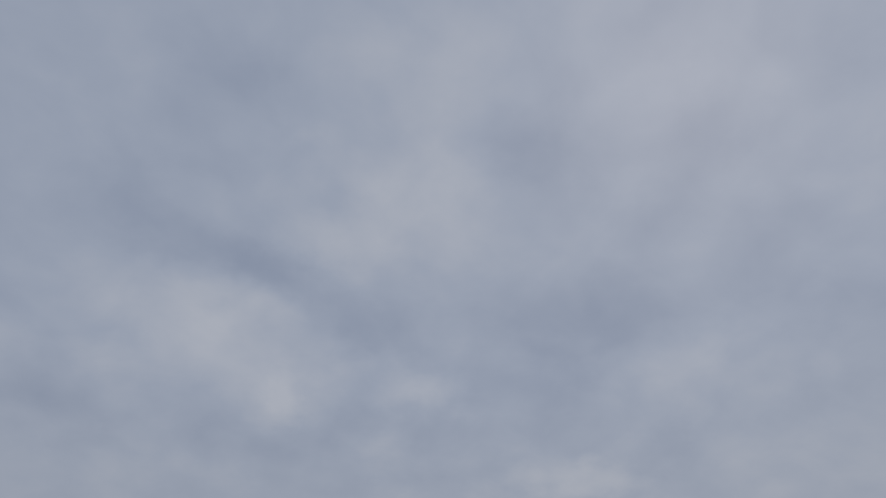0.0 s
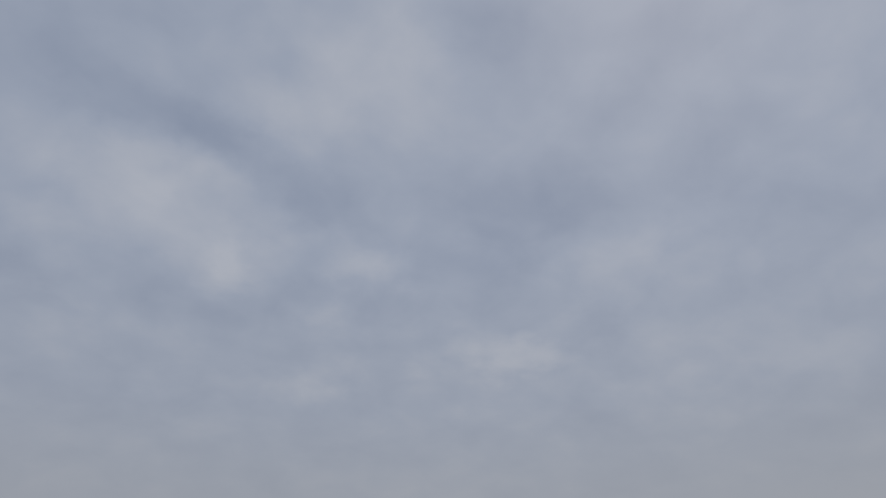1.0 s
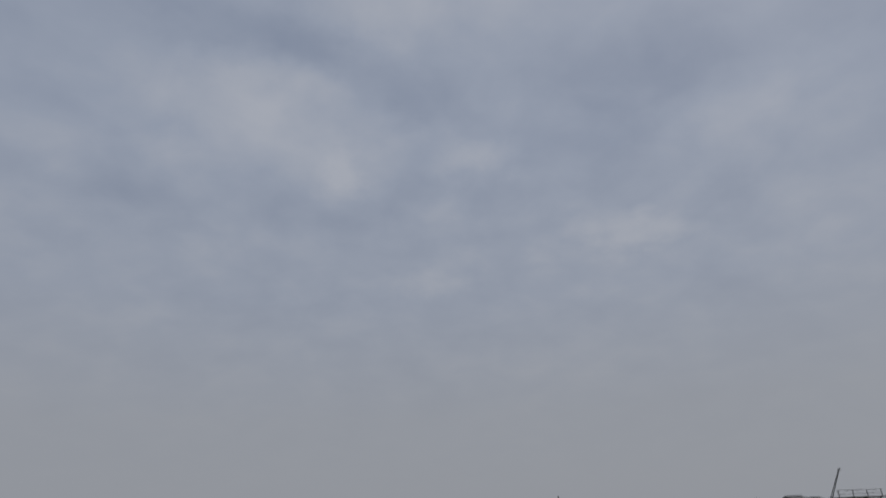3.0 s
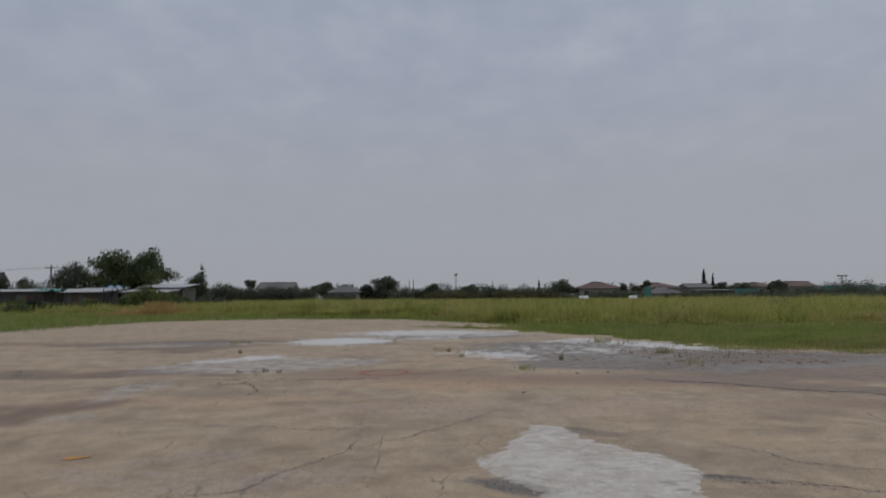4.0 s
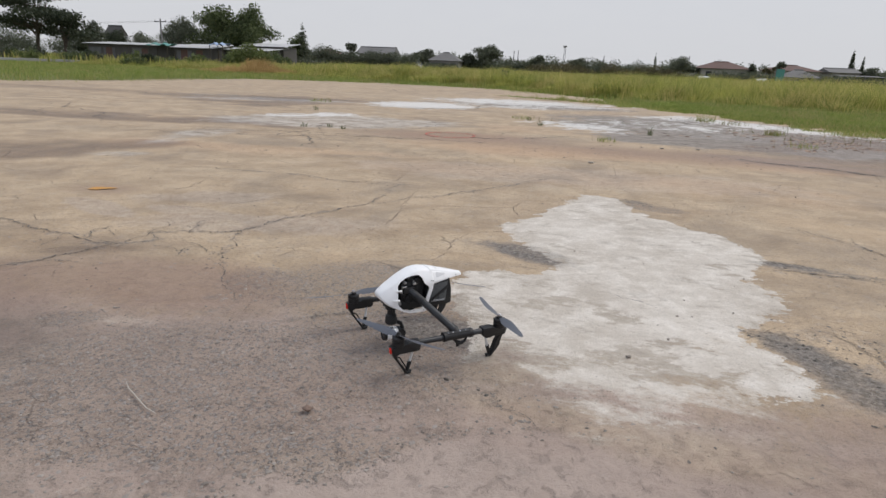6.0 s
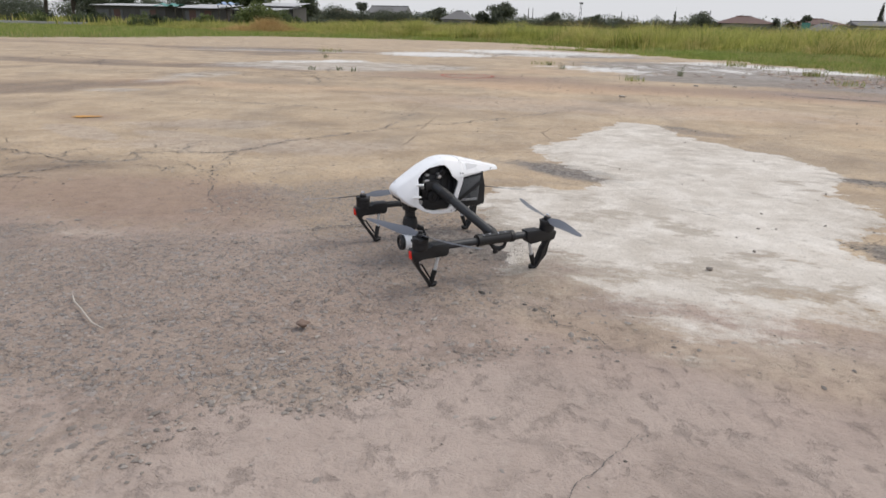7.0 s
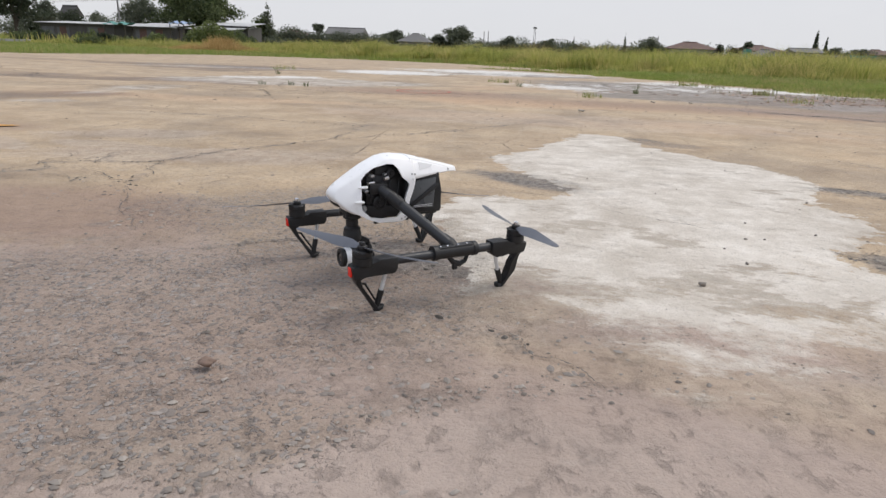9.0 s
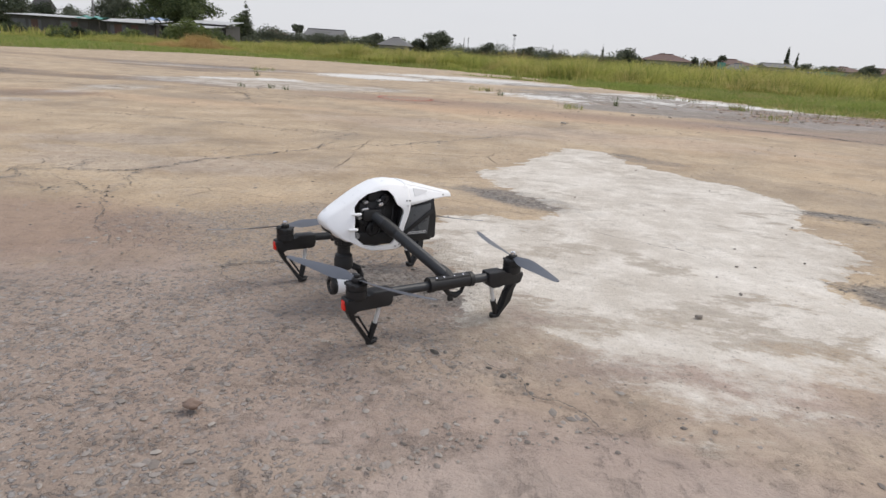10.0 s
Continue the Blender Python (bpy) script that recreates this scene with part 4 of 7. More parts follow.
side_rng = random.Random(15)
for k, (w, pts) in enumerate(CRACKS):
    crack(pts, w, k)
    for (x0, y0), (x1, y1) in zip(pts, pts[1:]):
        if 0.006 < w < 0.014 and side_rng.random() < 0.6:
            u, a, r = side_rng.random(), math.atan2(y1 - y0, x1 - x0) + side_rng.choice((-1, 1)) * side_rng.uniform(0.5, 1.2), side_rng.uniform(0.08, 0.3)
            sx, sy = x0 + (x1 - x0) * u, y0 + (y1 - y0) * u
            crack([(sx, sy), (sx + r * math.cos(a), sy + r * math.sin(a))], 0.005, 300 + k)
far_rng = random.Random(77)
for k in range(26):
    x, y = far_rng.uniform(-13, 5), far_rng.uniform(5.2, 27)
    if not inside(np.array(x + 1.0), np.array(y), SLAB_EDGE):
        continue
    a, pts = far_rng.uniform(-0.5, 0.5) + (math.pi / 2 if k % 4 == 0 else 0), [(x, y)]
    for j in range(far_rng.randint(2, 5)):
        a += far_rng.uniform(-0.5, 0.5)
        r = far_rng.uniform(0.5, 1.4)
        pts.append((pts[-1][0] + r * math.cos(a), pts[-1][1] + r * math.sin(a)))
    crack(pts, 0.012 + 0.0028 * y, 100 + k)


# ---- the drone ----
def interp(x, rows):
    return float(np.interp(x, [r[0] for r in rows], [r[1] for r in rows]))


TOP = [(-0.134, 0.2505), (-0.102, 0.2585), (-0.023, 0.2795), (0.0, 0.2845), (0.03, 0.288), (0.048, 0.2875), (0.066, 0.2835), (0.1, 0.2675), (0.133, 0.2485), (0.161, 0.2320), (0.174, 0.2235), (0.180, 0.2180)]
HALF = [(-0.134, 0.027), (-0.08, 0.043), (0.0, 0.054), (0.06, 0.058), (0.12, 0.056), (0.16, 0.048), (0.178, 0.042), (0.187, 0.037), (0.195, 0.034)]


def flank(x, z):
    """Half the shell's width at a place of its side view."""
    depth = max(0.0, interp(x, TOP) - z)
    return interp(x, HALF) * (0.60 + 0.40 * math.sin(math.pi / 2 * min(1.0, depth / 0.05)))


def ray_out(centre, angle, poly):
    c, s = math.cos(angle), math.sin(angle)
    best = None
    for (x0, z0), (x1, z1) in zip(poly, poly[1:] + poly[:1]):
        ex, ez = x1 - x0, z1 - z0
        den = c * ez - s * ex
        if abs(den) < 1e-12:
            continue
        t = ((x0 - centre[0]) * ez - (z0 - centre[1]) * ex) / den
        u = ((x0 - centre[0]) * s - (z0 - centre[1]) * c) / den
        if t > 0 and -1e-9 <= u <= 1 + 1e-9 and (best is None or t > best):
            best = t
    return best


def drone_shell(root):
    outer = [(0.180, 0.2180), (0.1835, 0.2140), (0.1845, 0.2075), (0.1805, 0.1985), (0.160, 0.1785), (0.112, 0.153), (0.091, 0.146), (0.033, 0.143), (0.022, 0.146), (0.016, 0.155), (0.018, 0.166),
             (0.010, 0.195), (0.0, 0.222), (-0.004, 0.244), (-0.004, 0.2837), (0.03, 0.288), (0.048, 0.2875), (0.066, 0.2835), (0.1, 0.2675), (0.133, 0.2485), (0.161, 0.2320), (0.174, 0.2235)]
    hole = [(0.133, 0.202), (0.132, 0.179), (0.112, 0.160), (0.085, 0.155), (0.045, 0.155), (0.036, 0.164), (0.034, 0.172), (0.026, 0.19), (0.013, 0.228), (0.018, 0.236), (0.032, 0.246), (0.040, 0.266), (0.050, 0.276), (0.064, 0.277), (0.095, 0.269),
            (0.115, 0.257), (0.128, 0.243)]
    bm = bmesh.new()
    centre, n, rings = (0.078, 0.212), 120, 8
    edges = []
    for side in (1, -1):
        loops = []
        for j in range(rings + 1):
            loop = []
            for k in range(n):
                a = 2 * math.pi * k / n
                r0, r1 = ray_out(centre, a, hole), ray_out(centre, a, outer)
                r = r0 + (r1 - r0) * j / rings
                x, z = centre[0] + r * math.cos(a), centre[1] + r * math.sin(a)
                loop.append(bm.verts.new((x, side * flank(x, z), z)))
            loops.append(loop)
        edges.append(loops[-1])
        # rolled inner lip
        lip = [bm.verts.new((v.co.x, side * (abs(v.co.y) - 0.006), v.co.z)) for v in loops[0]]
        loops.insert(0, lip)
        for a, b in zip(loops, loops[1:]):
            for k in range(n):
                bm.faces.new((a[k], a[(k + 1) % n], b[(k + 1) % n], b[k]))
    # crown across the top and down over the nose, sharing the side edges
    ring_l, ring_r = edges
    for k in range(n):
        a = 2 * math.pi * k / n
        ring_l[k].tag = -radians(34) < (a if a < math.pi else a - 2 * math.pi) < radians(141.5)
    cross = {}
    for k in range(n):
        if not ring_l[k].tag:
            continue
        left = ring_l[k].co
        ang = 2 * math.pi * k / n
        out = Vector((math.cos(ang), 0, math.sin(ang)))
        row = [ring_l[k]]
        for j in range(1, 8):
            th = math.pi * j / 8
            row.append(bm.verts.new(Vector((left.x, left.y * math.cos(th), left.z)) + out * 0.0065 * math.sin(th)))
        cross[k] = row + [ring_r[k]]
    for k in list(cross):
        nxt = cross.get((k + 1) % n)
        if nxt:
            for j in range(8):
                bm.faces.new((cross[k][j], cross[k][j + 1], nxt[j + 1], nxt[j]))
    rows = []
    for x in np.linspace(-0.134, 0.006, 20):
        z, w = interp(x, TOP), flank(x, interp(x, TOP))
        rows.append([bm.verts.new((x, w * math.cos(math.pi * k / 8), z + 0.0062 * math.sin(math.pi * k / 8))) for k in range(9)])
    for a, b in zip(rows, rows[1:]):
        for k in range(8):
            bm.faces.new((a[k], a[k + 1], b[k + 1], b[k]))
    for side in (1, -1):
        strips = []
        for x in np.linspace(0.004, -0.134, 20):
            low, high = interp(x, [(-0.134, 0.2455), (-0.115, 0.247), (-0.07, 0.2465), (-0.004, 0.2405), (0.004, 0.240)]), interp(x, TOP)
            strips.append([bm.verts.new((x, side * (flank(x, low + (high - low) * k / 5)), low + (high - low) * k / 5)) for k in range(6)])
        for a, b in zip(strips, strips[1:]):
            for k in range(5):
                bm.faces.new((a[k], a[k + 1], b[k + 1], b[k]))
    bmesh.ops.remove_doubles(bm, verts=bm.verts, dist=0.0004)
    shell = part("shell", bm, WHITE, root, "glossy white plastic body shell with open sides", smooth=62)
    mod = shell.modifiers.new("thickness", "SOLIDIFY")
    mod.thickness, mod.offset = 0.0022, -1
    for side in (1, -1):
        # screw bosses and inset plate
        for x, z, r in ((0.128, 0.229, 0.006), (0.138, 0.197, 0.006)):
            b = bmesh.new()
            y = flank(x, z)
            sweep(b, [(x + 0.011, side * (y + 0.0003), z), (x + 0.004, side * (y + 0.003), z), (x - 0.008, side * (y + 0.004), z), (x - 0.011, side * (y + 0.003), z)], [0.001, r * 0.55, r * 0.6, 0.0022], 12)
            part("screw_boss", b, WHITE, shell)
        for x, z in ((0.024, 0.153), (0.034, 0.150), (0.006, 0.252), (-0.002, 0.251), (-0.108, 0.252)):
            b = bmesh.new()
            y = flank(x, z)
            rod(b, (x, side * (y - 0.001), z), (x, side * (y + 0.0012), z), 0.0022, seg=12)
            part("screw", b, ALLOY, shell)
        b = bmesh.new()
        corners = [(-0.018, 0.276), (-0.018, 0.259), (-0.052, 0.262), (-0.060, 0.267)]
        prism(b, corners, 0, 0.001)
        for v in b.verts:
            v.co.y = side * (flank(v.co.x, v.co.z) + 0.0012 * (1 if v.co.y > 0 else -1))
        part("inset_plate", b, PLATE, shell, "pale grey inset side plate", smooth=0)


def drone_core(root):
    bm = bmesh.new()
    box(bm, (0.060, 0, 0.205), (0.10, 0.052, 0.090), 0.006)
    box(bm, (0.052, 0, 0.255), (0.07, 0.044, 0.03), 0.006)
    box(bm, (0.15, 0, 0.197), (0.06, 0.05, 0.03), 0.006)
    core = part("frame_core", bm, BLACK, root, "black inner frame and electronics")
    rng = random.Random(5)
    for side in (1, -1):
        for x, z, r, mat, label in ((0.078, 0.187, 0.017, BLACK, "black drive wheel"), (0.118, 0.175, 0.008, ALLOY, ""), (0.05, 0.252, 0.012, BLACK, "")):
            b = bmesh.new()
            lathe(b, [(0.002, 0), (r, 0), (r, 0.006), (r * 0.75, 0.009), (r * 0.7, 0.007), (r * 0.3, 0.007), (r * 0.25, 0.011), (0.001, 0.011)], 20, Matrix.Translation((x, side * 0.026, z)) @ Matrix.Rotation(-side * math.pi / 2, 4, "X"))
            part("drive_wheel", b, mat, core, label)
        for x, z, sx, sz, mat in ((0.1, 0.232, 0.016, 0.012, METAL), (0.098, 0.25, 0.01, 0.006, ALLOY), (0.062, 0.243, 0.012, 0.008, METAL), (0.066, 0.252, 0.008, 0.004, ALLOY), (0.112, 0.216, 0.01, 0.006, ALLOY), (0.12, 0.222, 0.014, 0.004, BLACK), (0.105, 0.205, 0.024, 0.006, BLACK)):
            b = bmesh.new()
            box(b, (x, side * 0.03, z), (sx, 0.012, sz), 0.0015, Matrix.Rotation(rng.uniform(-0.5, 0.5), 3, "Y"))
            part("bracket", b, mat, core)
        for k in range(4):
            b = bmesh.new()
            x, z = 0.03 + 0.022 * k, 0.17 + 0.006 * (k % 2)
            sweep(b, [(x, side * 0.027, z), (x + 0.008, side * 0.038, z + 0.02), (x + 0.004, side * 0.036, z + 0.045), (x - 0.004, side * 0.027, z + 0.07)], 0.0017, 8)
            part("cable", b, BLACK, core)
        b = bmesh.new()
        box(b, (0.085, side * 0.032, 0.222), (0.045, 0.02, 0.024), 0.004)
        part("arm_mount", b, BLACK, core)
    # belly
    b = bmesh.new()
    prism(b, [(0.15, 0.182), (0.13, 0.16), (0.1, 0.149), (-0.075, 0.146), (-0.082, 0.156), (0.0, 0.17), (0.13, 0.185)], -0.03, 0.03, 0.003)
    part("belly_plate", b, BLACK, core)
    for x in (0.065, 0.005, -0.03):
        b = bmesh.new()
        lathe(b, [(0.001, 0), (0.009, 0), (0.011, 0.004), (0.011, 0.012), (0.001, 0.014)], 16, Matrix.Translation((x, 0.018, 0.136)))
        part("sensor", b, BLACK, core)


def drone_battery(root):
    bm = bmesh.new()
    prism(bm, [(0.012, 0.243), (0.018, 0.2), (0.02, 0.158), (-0.08, 0.152), (-0.084, 0.158), (-0.084, 0.21), (-0.078, 0.214), (-0.076, 0.249)], -0.038, 0.038, 0.003)
    case = part("battery", bm, BLACK, root, "black battery pack in the tail bay")
    for side in (1, -1):
        b = bmesh.new()
        prism(b, [(-0.005, 0.232), (0.008, 0.185), (0.01, 0.17), (-0.06, 0.165), (-0.066, 0.238)], 0.0385, 0.0405, 0.0008)
        for v in b.verts:
            v.co.y *= side
        part("panel", b, PANEL, case, "dark grey battery side panel")
        b = bmesh.new()
        prism(b, [(-0.066, 0.225), (-0.074, 0.218), (0.006, 0.166), (0.012, 0.172)], 0.0385, 0.0435, 0.0008)
        for v in b.verts:
            v.co.y *= side
        part("brace", b, BLACK, case)
        for z in (0.170, 0.1735):
            b = bmesh.new()
            box(b, (-0.025, side * 0.0412, z), (0.06, 0.0006, 0.0012))
            part("stripe", b, PLATE, case)


def drone_gimbal(root):
    bm = bmesh.new()
    lathe(bm, [(0.001, 0.176), (0.026, 0.176), (0.027, 0.166), (0.021, 0.160), (0.021, 0.150), (0.0145, 0.146), (0.0145, 0.130), (0.0195, 0.125), (0.0195, 0.118), (0.021, 0.115), (0.021, 0.098), (0.018, 0.093), (0.001, 0.093)], 28, Matrix.Translation((0.134, 0, 0)))
    for k in range(4):
        a = math.pi / 4 + k * math.pi / 2
        rod(bm, (0.134 + 0.026 * math.cos(a), 0.026 * math.sin(a), 0.155), (0.134 + 0.026 * math.cos(a), 0.026 * math.sin(a), 0.178), 0.005, seg=12)
    gim = part("gimbal", bm, BLACK, root, "black gimbal column under the nose")
    b = bmesh.new()
    sweep(b, [(0.13, 0, 0.097), (0.112, 0, 0.096), (0.098, 0, 0.088), (0.091, 0, 0.072), (0.094, 0, 0.056)], [0.007, 0.0075, 0.008, 0.008, 0.010], 12)
    part("yoke", b, BLACK, gim)
    b = bmesh.new()
    lathe(b, [(0.001, -0.019), (0.015, -0.019), (0.017, -0.016), (0.017, 0.016), (0.015, 0.019), (0.001, 0.019)], 24, Matrix.Translation((0.1, 0, 0.054)) @ Matrix.Rotation(math.pi / 2, 4, "X"))
    part("tilt_motor", b, BLACK, gim)
    b = bmesh.new()
    lathe(b, [(0.001, 0.0), (0.014, 0.0), (0.0215, 0.006), (0.023, 0.014), (0.023, 0.044), (0.022, 0.047), (0.016, 0.048), (0.001, 0.048)], 32, Matrix.Translation((0.108, 0, 0.055)) @ Matrix.Rotation(math.pi / 2, 4, "Y"))
    eye = part("camera_head", b, WHITE, gim, "round white camera head")
    b = bmesh.new()
    lathe(b, [(0.001, 0.0), (0.0215, 0.0), (0.0225, 0.003), (0.0215, 0.010), (0.014, 0.011), (0.012, 0.007), (0.001, 0.007)], 32, Matrix.Translation((0.155, 0, 0.055)) @ Matrix.Rotation(math.pi / 2, 4, "Y"))
    part("lens_ring", b, BLACK, eye, "black lens ring")
    b = bmesh.new()
    lathe(b, [(0.001, 0.0), (0.0115, 0.0), (0.008, 0.002), (0.001, 0.003)], 24, Matrix.Translation((0.1625, 0, 0.055)) @ Matrix.Rotation(math.pi / 2, 4, "Y"))
    part("lens", b, GLASS, eye, "dark lens glass")
    for a in (0.4, 1.3, 2.2):
        b = bmesh.new()
        box(b, (0.135, 0.0225 * math.cos(a), 0.055 + 0.0225 * math.sin(a)), (0.012, 0.008, 0.003), 0.001, Matrix.Rotation(a - math.pi / 2, 3, "X"))
        part("vent", b, BLACK, eye)


def propeller(root, at, angle, hand):
    """A two-bladed propeller at rest."""
    bm = bmesh.new()
    lathe(bm, [(0.001, 0.0), (0.0095, 0.0), (0.0105, 0.003), (0.0095, 0.008), (0.007, 0.0095), (0.001, 0.0095)], 20)
    bmesh.ops.transform(bm, matrix=Matrix.Translation(at), verts=bm.verts)
    hub = part("propeller", bm, BLACK, root, "two-bladed grey plastic propeller at rest")
    for k in range(2):
        b = bmesh.new()
        m = Matrix.Translation(Vector(at) + Vector((0, 0, 0.005))) @ Matrix.Rotation(radians(angle) + k * math.pi, 4, "Z")
        rows = []
        for r, chord, tilt in ((0.006, 0.012, 16), (0.02, 0.018, 24), (0.04, 0.030, 22), (0.06, 0.033, 19), (0.09, 0.029, 15), (0.12, 0.024, 12), (0.15, 0.019, 10), (0.172, 0.014, 8), (0.181, 0.009, 8)):
            c, s = math.cos(radians(tilt)) * chord / 2, math.sin(radians(tilt)) * chord / 2 * hand
            h = 0.0014 if r < 0.1 else 0.0009
            lift = 0.006 * (r / 0.18) ** 2
            shift = 0.006 * hand * math.sin(r * 14)
            rows.append([b.verts.new((r, shift + x, lift + z)) for x, z in ((-c, -s), (0, h), (c, s), (0, -h))])
        for p, q in zip(rows, rows[1:]):
            for j in range(4):
                b.faces.new((p[j], p[(j + 1) % 4], q[(j + 1) % 4], q[j]))
        b.faces.new(rows[0][::-1])
        b.faces.new(rows[-1])
        bmesh.ops.transform(b, matrix=m, verts=b.verts)
        part("blade", b, GREYBLADE, hub, "grey plastic blade", smooth=60)
    return hub


def drone_side(root, side, prop_front, prop_rear):
    """One swing arm with its boom, two motors, legs and propellers. side: 1 left, -1 right."""
    half = 0.213 if side > 0 else 0.197
    y = half * side
    zc = 0.1105
    bm = bmesh.new()
    sweep(bm, [(0.080, side * 0.028, 0.221), (0.067, side * 0.06, 0.2085), (-0.010, side * (half - 0.015), 0.1235)], [0.0125, 0.0125, 0.0120], 20)
    arm = part("arm", bm, CARBON, root, "dark carbon tube arm")
    b = bmesh.new()
    sweep(b, [(0.0665, side * 0.061, 0.2079), (0.051, side * 0.089, 0.191)], 0.0137, 20)
    part("sleeve", b, BLACK, arm)
    b = bmesh.new()
    rod(b, (0.14, y, zc), (-0.13, y, zc - 0.003), 0.0098, seg=20)
    boom = part("boom", b, CARBON, root, "dark carbon tube boom")
    # saddle clamp with bolts
    b = bmesh.new()
    rod(b, (0.036, y, zc + 0.001), (-0.068, y, zc), 0.0150, seg=24)
    rod(b, (0.040, y, zc + 0.001), (0.030, y, zc + 0.001), 0.0165, seg=24)
    rod(b, (-0.060, y, zc), (-0.070, y, zc), 0.0163, seg=24)
    sweep(b, [(-0.004, side * (half - 0.035), 0.1325), (-0.013, side * (half - 0.019), 0.121), (-0.015, y, zc + 0.002)], [0.0132, 0.0165, 0.015], 16)
    box(b, (-0.015, y, zc + 0.010), (0.088, 0.022, 0.010), 0.004)
    clamp = part("clamp", b, BLACK, boom, "black moulded saddle clamp")
    for x in (0.024, 0.006, -0.020, -0.042):
        b = bmesh.new()
        rod(b, (x, y + side * 0.0070, zc + 0.0148), (x, y + side * 0.0078, zc + 0.0170), 0.0021, seg=12)
        part("bolt", b, METAL, clamp)
    # hook for the push rod
    b = bmesh.new()
    sweep(b, [(0.0, y, zc - 0.008), (-0.012, y, zc - 0.024), (-0.030, y, zc - 0.032), (-0.045, y, zc - 0.026), (-0.050, y, zc - 0.010)], [0.006, 0.006, 0.007, 0.005, 0.006], 10)
    box(b, (-0.018, y, zc - 0.036), (0.012, 0.010, 0.014), 0.003)
    part("hook", b, BLACK, clamp)
    for end, mx, rest in ((1, 0.2015, prop_front), (-1, -0.181, prop_rear)):
        s = end
        b = bmesh.new()
        # motor mount gripping the boom
        if s > 0:
            prism(b, [(0.226, 0.113), (0.229, 0.106), (0.224, 0.083), (0.211, 0.081), (0.203, 0.091), (0.154, 0.091), (0.150, 0.087), (0.136, 0.087), (0.130, 0.092), (0.128, 0.098), (0.128, 0.1215), (0.172, 0.1215), (0.178, 0.113)], y - 0.0155, y + 0.0155, 0.003)
        else:
            prism(b, [(-0.203, 0.113), (-0.205, 0.105), (-0.199, 0.088), (-0.188, 0.085), (-0.181, 0.091), (-0.148, 0.091), (-0.135, 0.088), (-0.124, 0.083), (-0.114, 0.089), (-0.108, 0.100), (-0.108, 0.1215), (-0.151, 0.1215), (-0.157, 0.113)], y - 0.0155, y + 0.0155, 0.003)
        mount = part("motor_mount", b, BLACK, boom, "black moulded motor mount")
        b = bmesh.new()
        lathe(b, [(0.001, 0.110), (0.0185, 0.110), (0.0205, 0.113), (0.0205, 0.128), (0.0185, 0.1285), (0.0185, 0.1305), (0.0205, 0.131), (0.0205, 0.139), (0.0185, 0.142), (0.008, 0.143), (0.001, 0.143)], 32, Matrix.Translation((mx, y, 0)))
        for k in range(8):
            a = 2 * math.pi * k / 8
            box(b, (mx + 0.0195 * math.cos(a), y + 0.0195 * math.sin(a), 0.1405), (0.004, 0.006, 0.004), 0.0008, Matrix.Rotation(a, 3, "Z"), 1)
        part("motor", b, BLACK, mount, "black brushless motor can")
        propeller(root, (mx, y, 0.1425), rest, -side * s)
        b = bmesh.new()
        lathe(b, [(0.001, 0.151), (0.0058, 0.151), (0.0062, 0.154), (0.0055, 0.158), (0.003, 0.1592), (0.001, 0.1595)], 18, Matrix.Translation((mx, y, 0)))
        part("prop_nut", b, METAL if not (s > 0 and side > 0) else BLACK, mount)
        # leg: outer blade, inner web, piston, foot
        fx, fy = (0.166, y - 0.010 * side) if s > 0 else (-0.154, y - 0.010 * side)
        topx = 0.2215 if s > 0 else -0.193
        b = bmesh.new()
        rows = [(topx, 0.108, 0.0075, 0.012), (topx - 0.004 * s, 0.088, 0.0075, 0.012), (topx - 0.013 * s, 0.066, 0.006 if s > 0 else 0.010, 0.010), (fx + 0.022 * s, 0.036, 0.006 if s > 0 else 0.011, 0.009), (fx + 0.006 * s, 0.012, 0.0075, 0.008), (fx + 0.001 * s, 0.003, 0.006, 0.008)]
        rings = []
        for x, z, hx, hy in rows:
            k = (0.11 - z) / 0.11
            cy = y + (fy - y) * k
            rings.append([b.verts.new((x + dx * hx, cy + dy * hy, z + dx * hx * 0.45 * s)) for dx, dy in ((-1, -1), (1, -1), (1, 1), (-1, 1))])
        for p, q in zip(rings, rings[1:]):
            for j in range(4):
                b.faces.new((p[j], p[(j + 1) % 4], q[(j + 1) % 4], q[j]))
        b.faces.new(rings[0][::-1])
        b.faces.new(rings[-1])
        bmesh.ops.bevel(b, geom=list(b.edges), offset=0.0015, segments=1, affect="EDGES")
        leg = part("leg", b, BLACK, root, "black landing leg with a light grey piston")
        b = bmesh.new()
        sweep(b, [(fx + 0.006 * s, fy, 0.006), (fx - 0.002 * s, fy, 0.0058), (fx - 0.011 * s, fy, 0.0068), (fx - 0.013 * s, fy, 0.013)], [0.006, 0.006, 0.006, 0.0042], 12, 1.25)
        part("foot", b, BLACK, leg)
        px, pz = (0.150, 0.087) if s > 0 else (-0.126, 0.086)
        b = bmesh.new()
        mid = Vector((fx - 0.004 * s, fy, 0.018)).lerp(Vector((px, y, pz)), 0.42)
        rod(b, mid, (px, y, pz), 0.0042, 0.0046, 14)
        part("piston", b, PISTON, leg, "light grey shock piston")
        b = bmesh.new()
        rod(b, (fx, fy, 0.010), mid, 0.006, 0.0068, 14)
        part("piston_sleeve", b, BLACK, leg)
        b = bmesh.new()
        a0, a1 = Vector((topx - 0.013 * s, y + (fy - y) * 0.4, 0.070)), Vector((fx + 0.006 * s, fy, 0.020))
        sweep(b, [a0, a0 + Vector((-0.014 * s, 0, -0.003)), (a0 + a1) / 2 + Vector((-0.009 * s, 0, 0.0)), a1 + Vector((-0.004 * s, 0, 0.004))], 0.0024, 8)
        part("web", b, BLACK, leg)
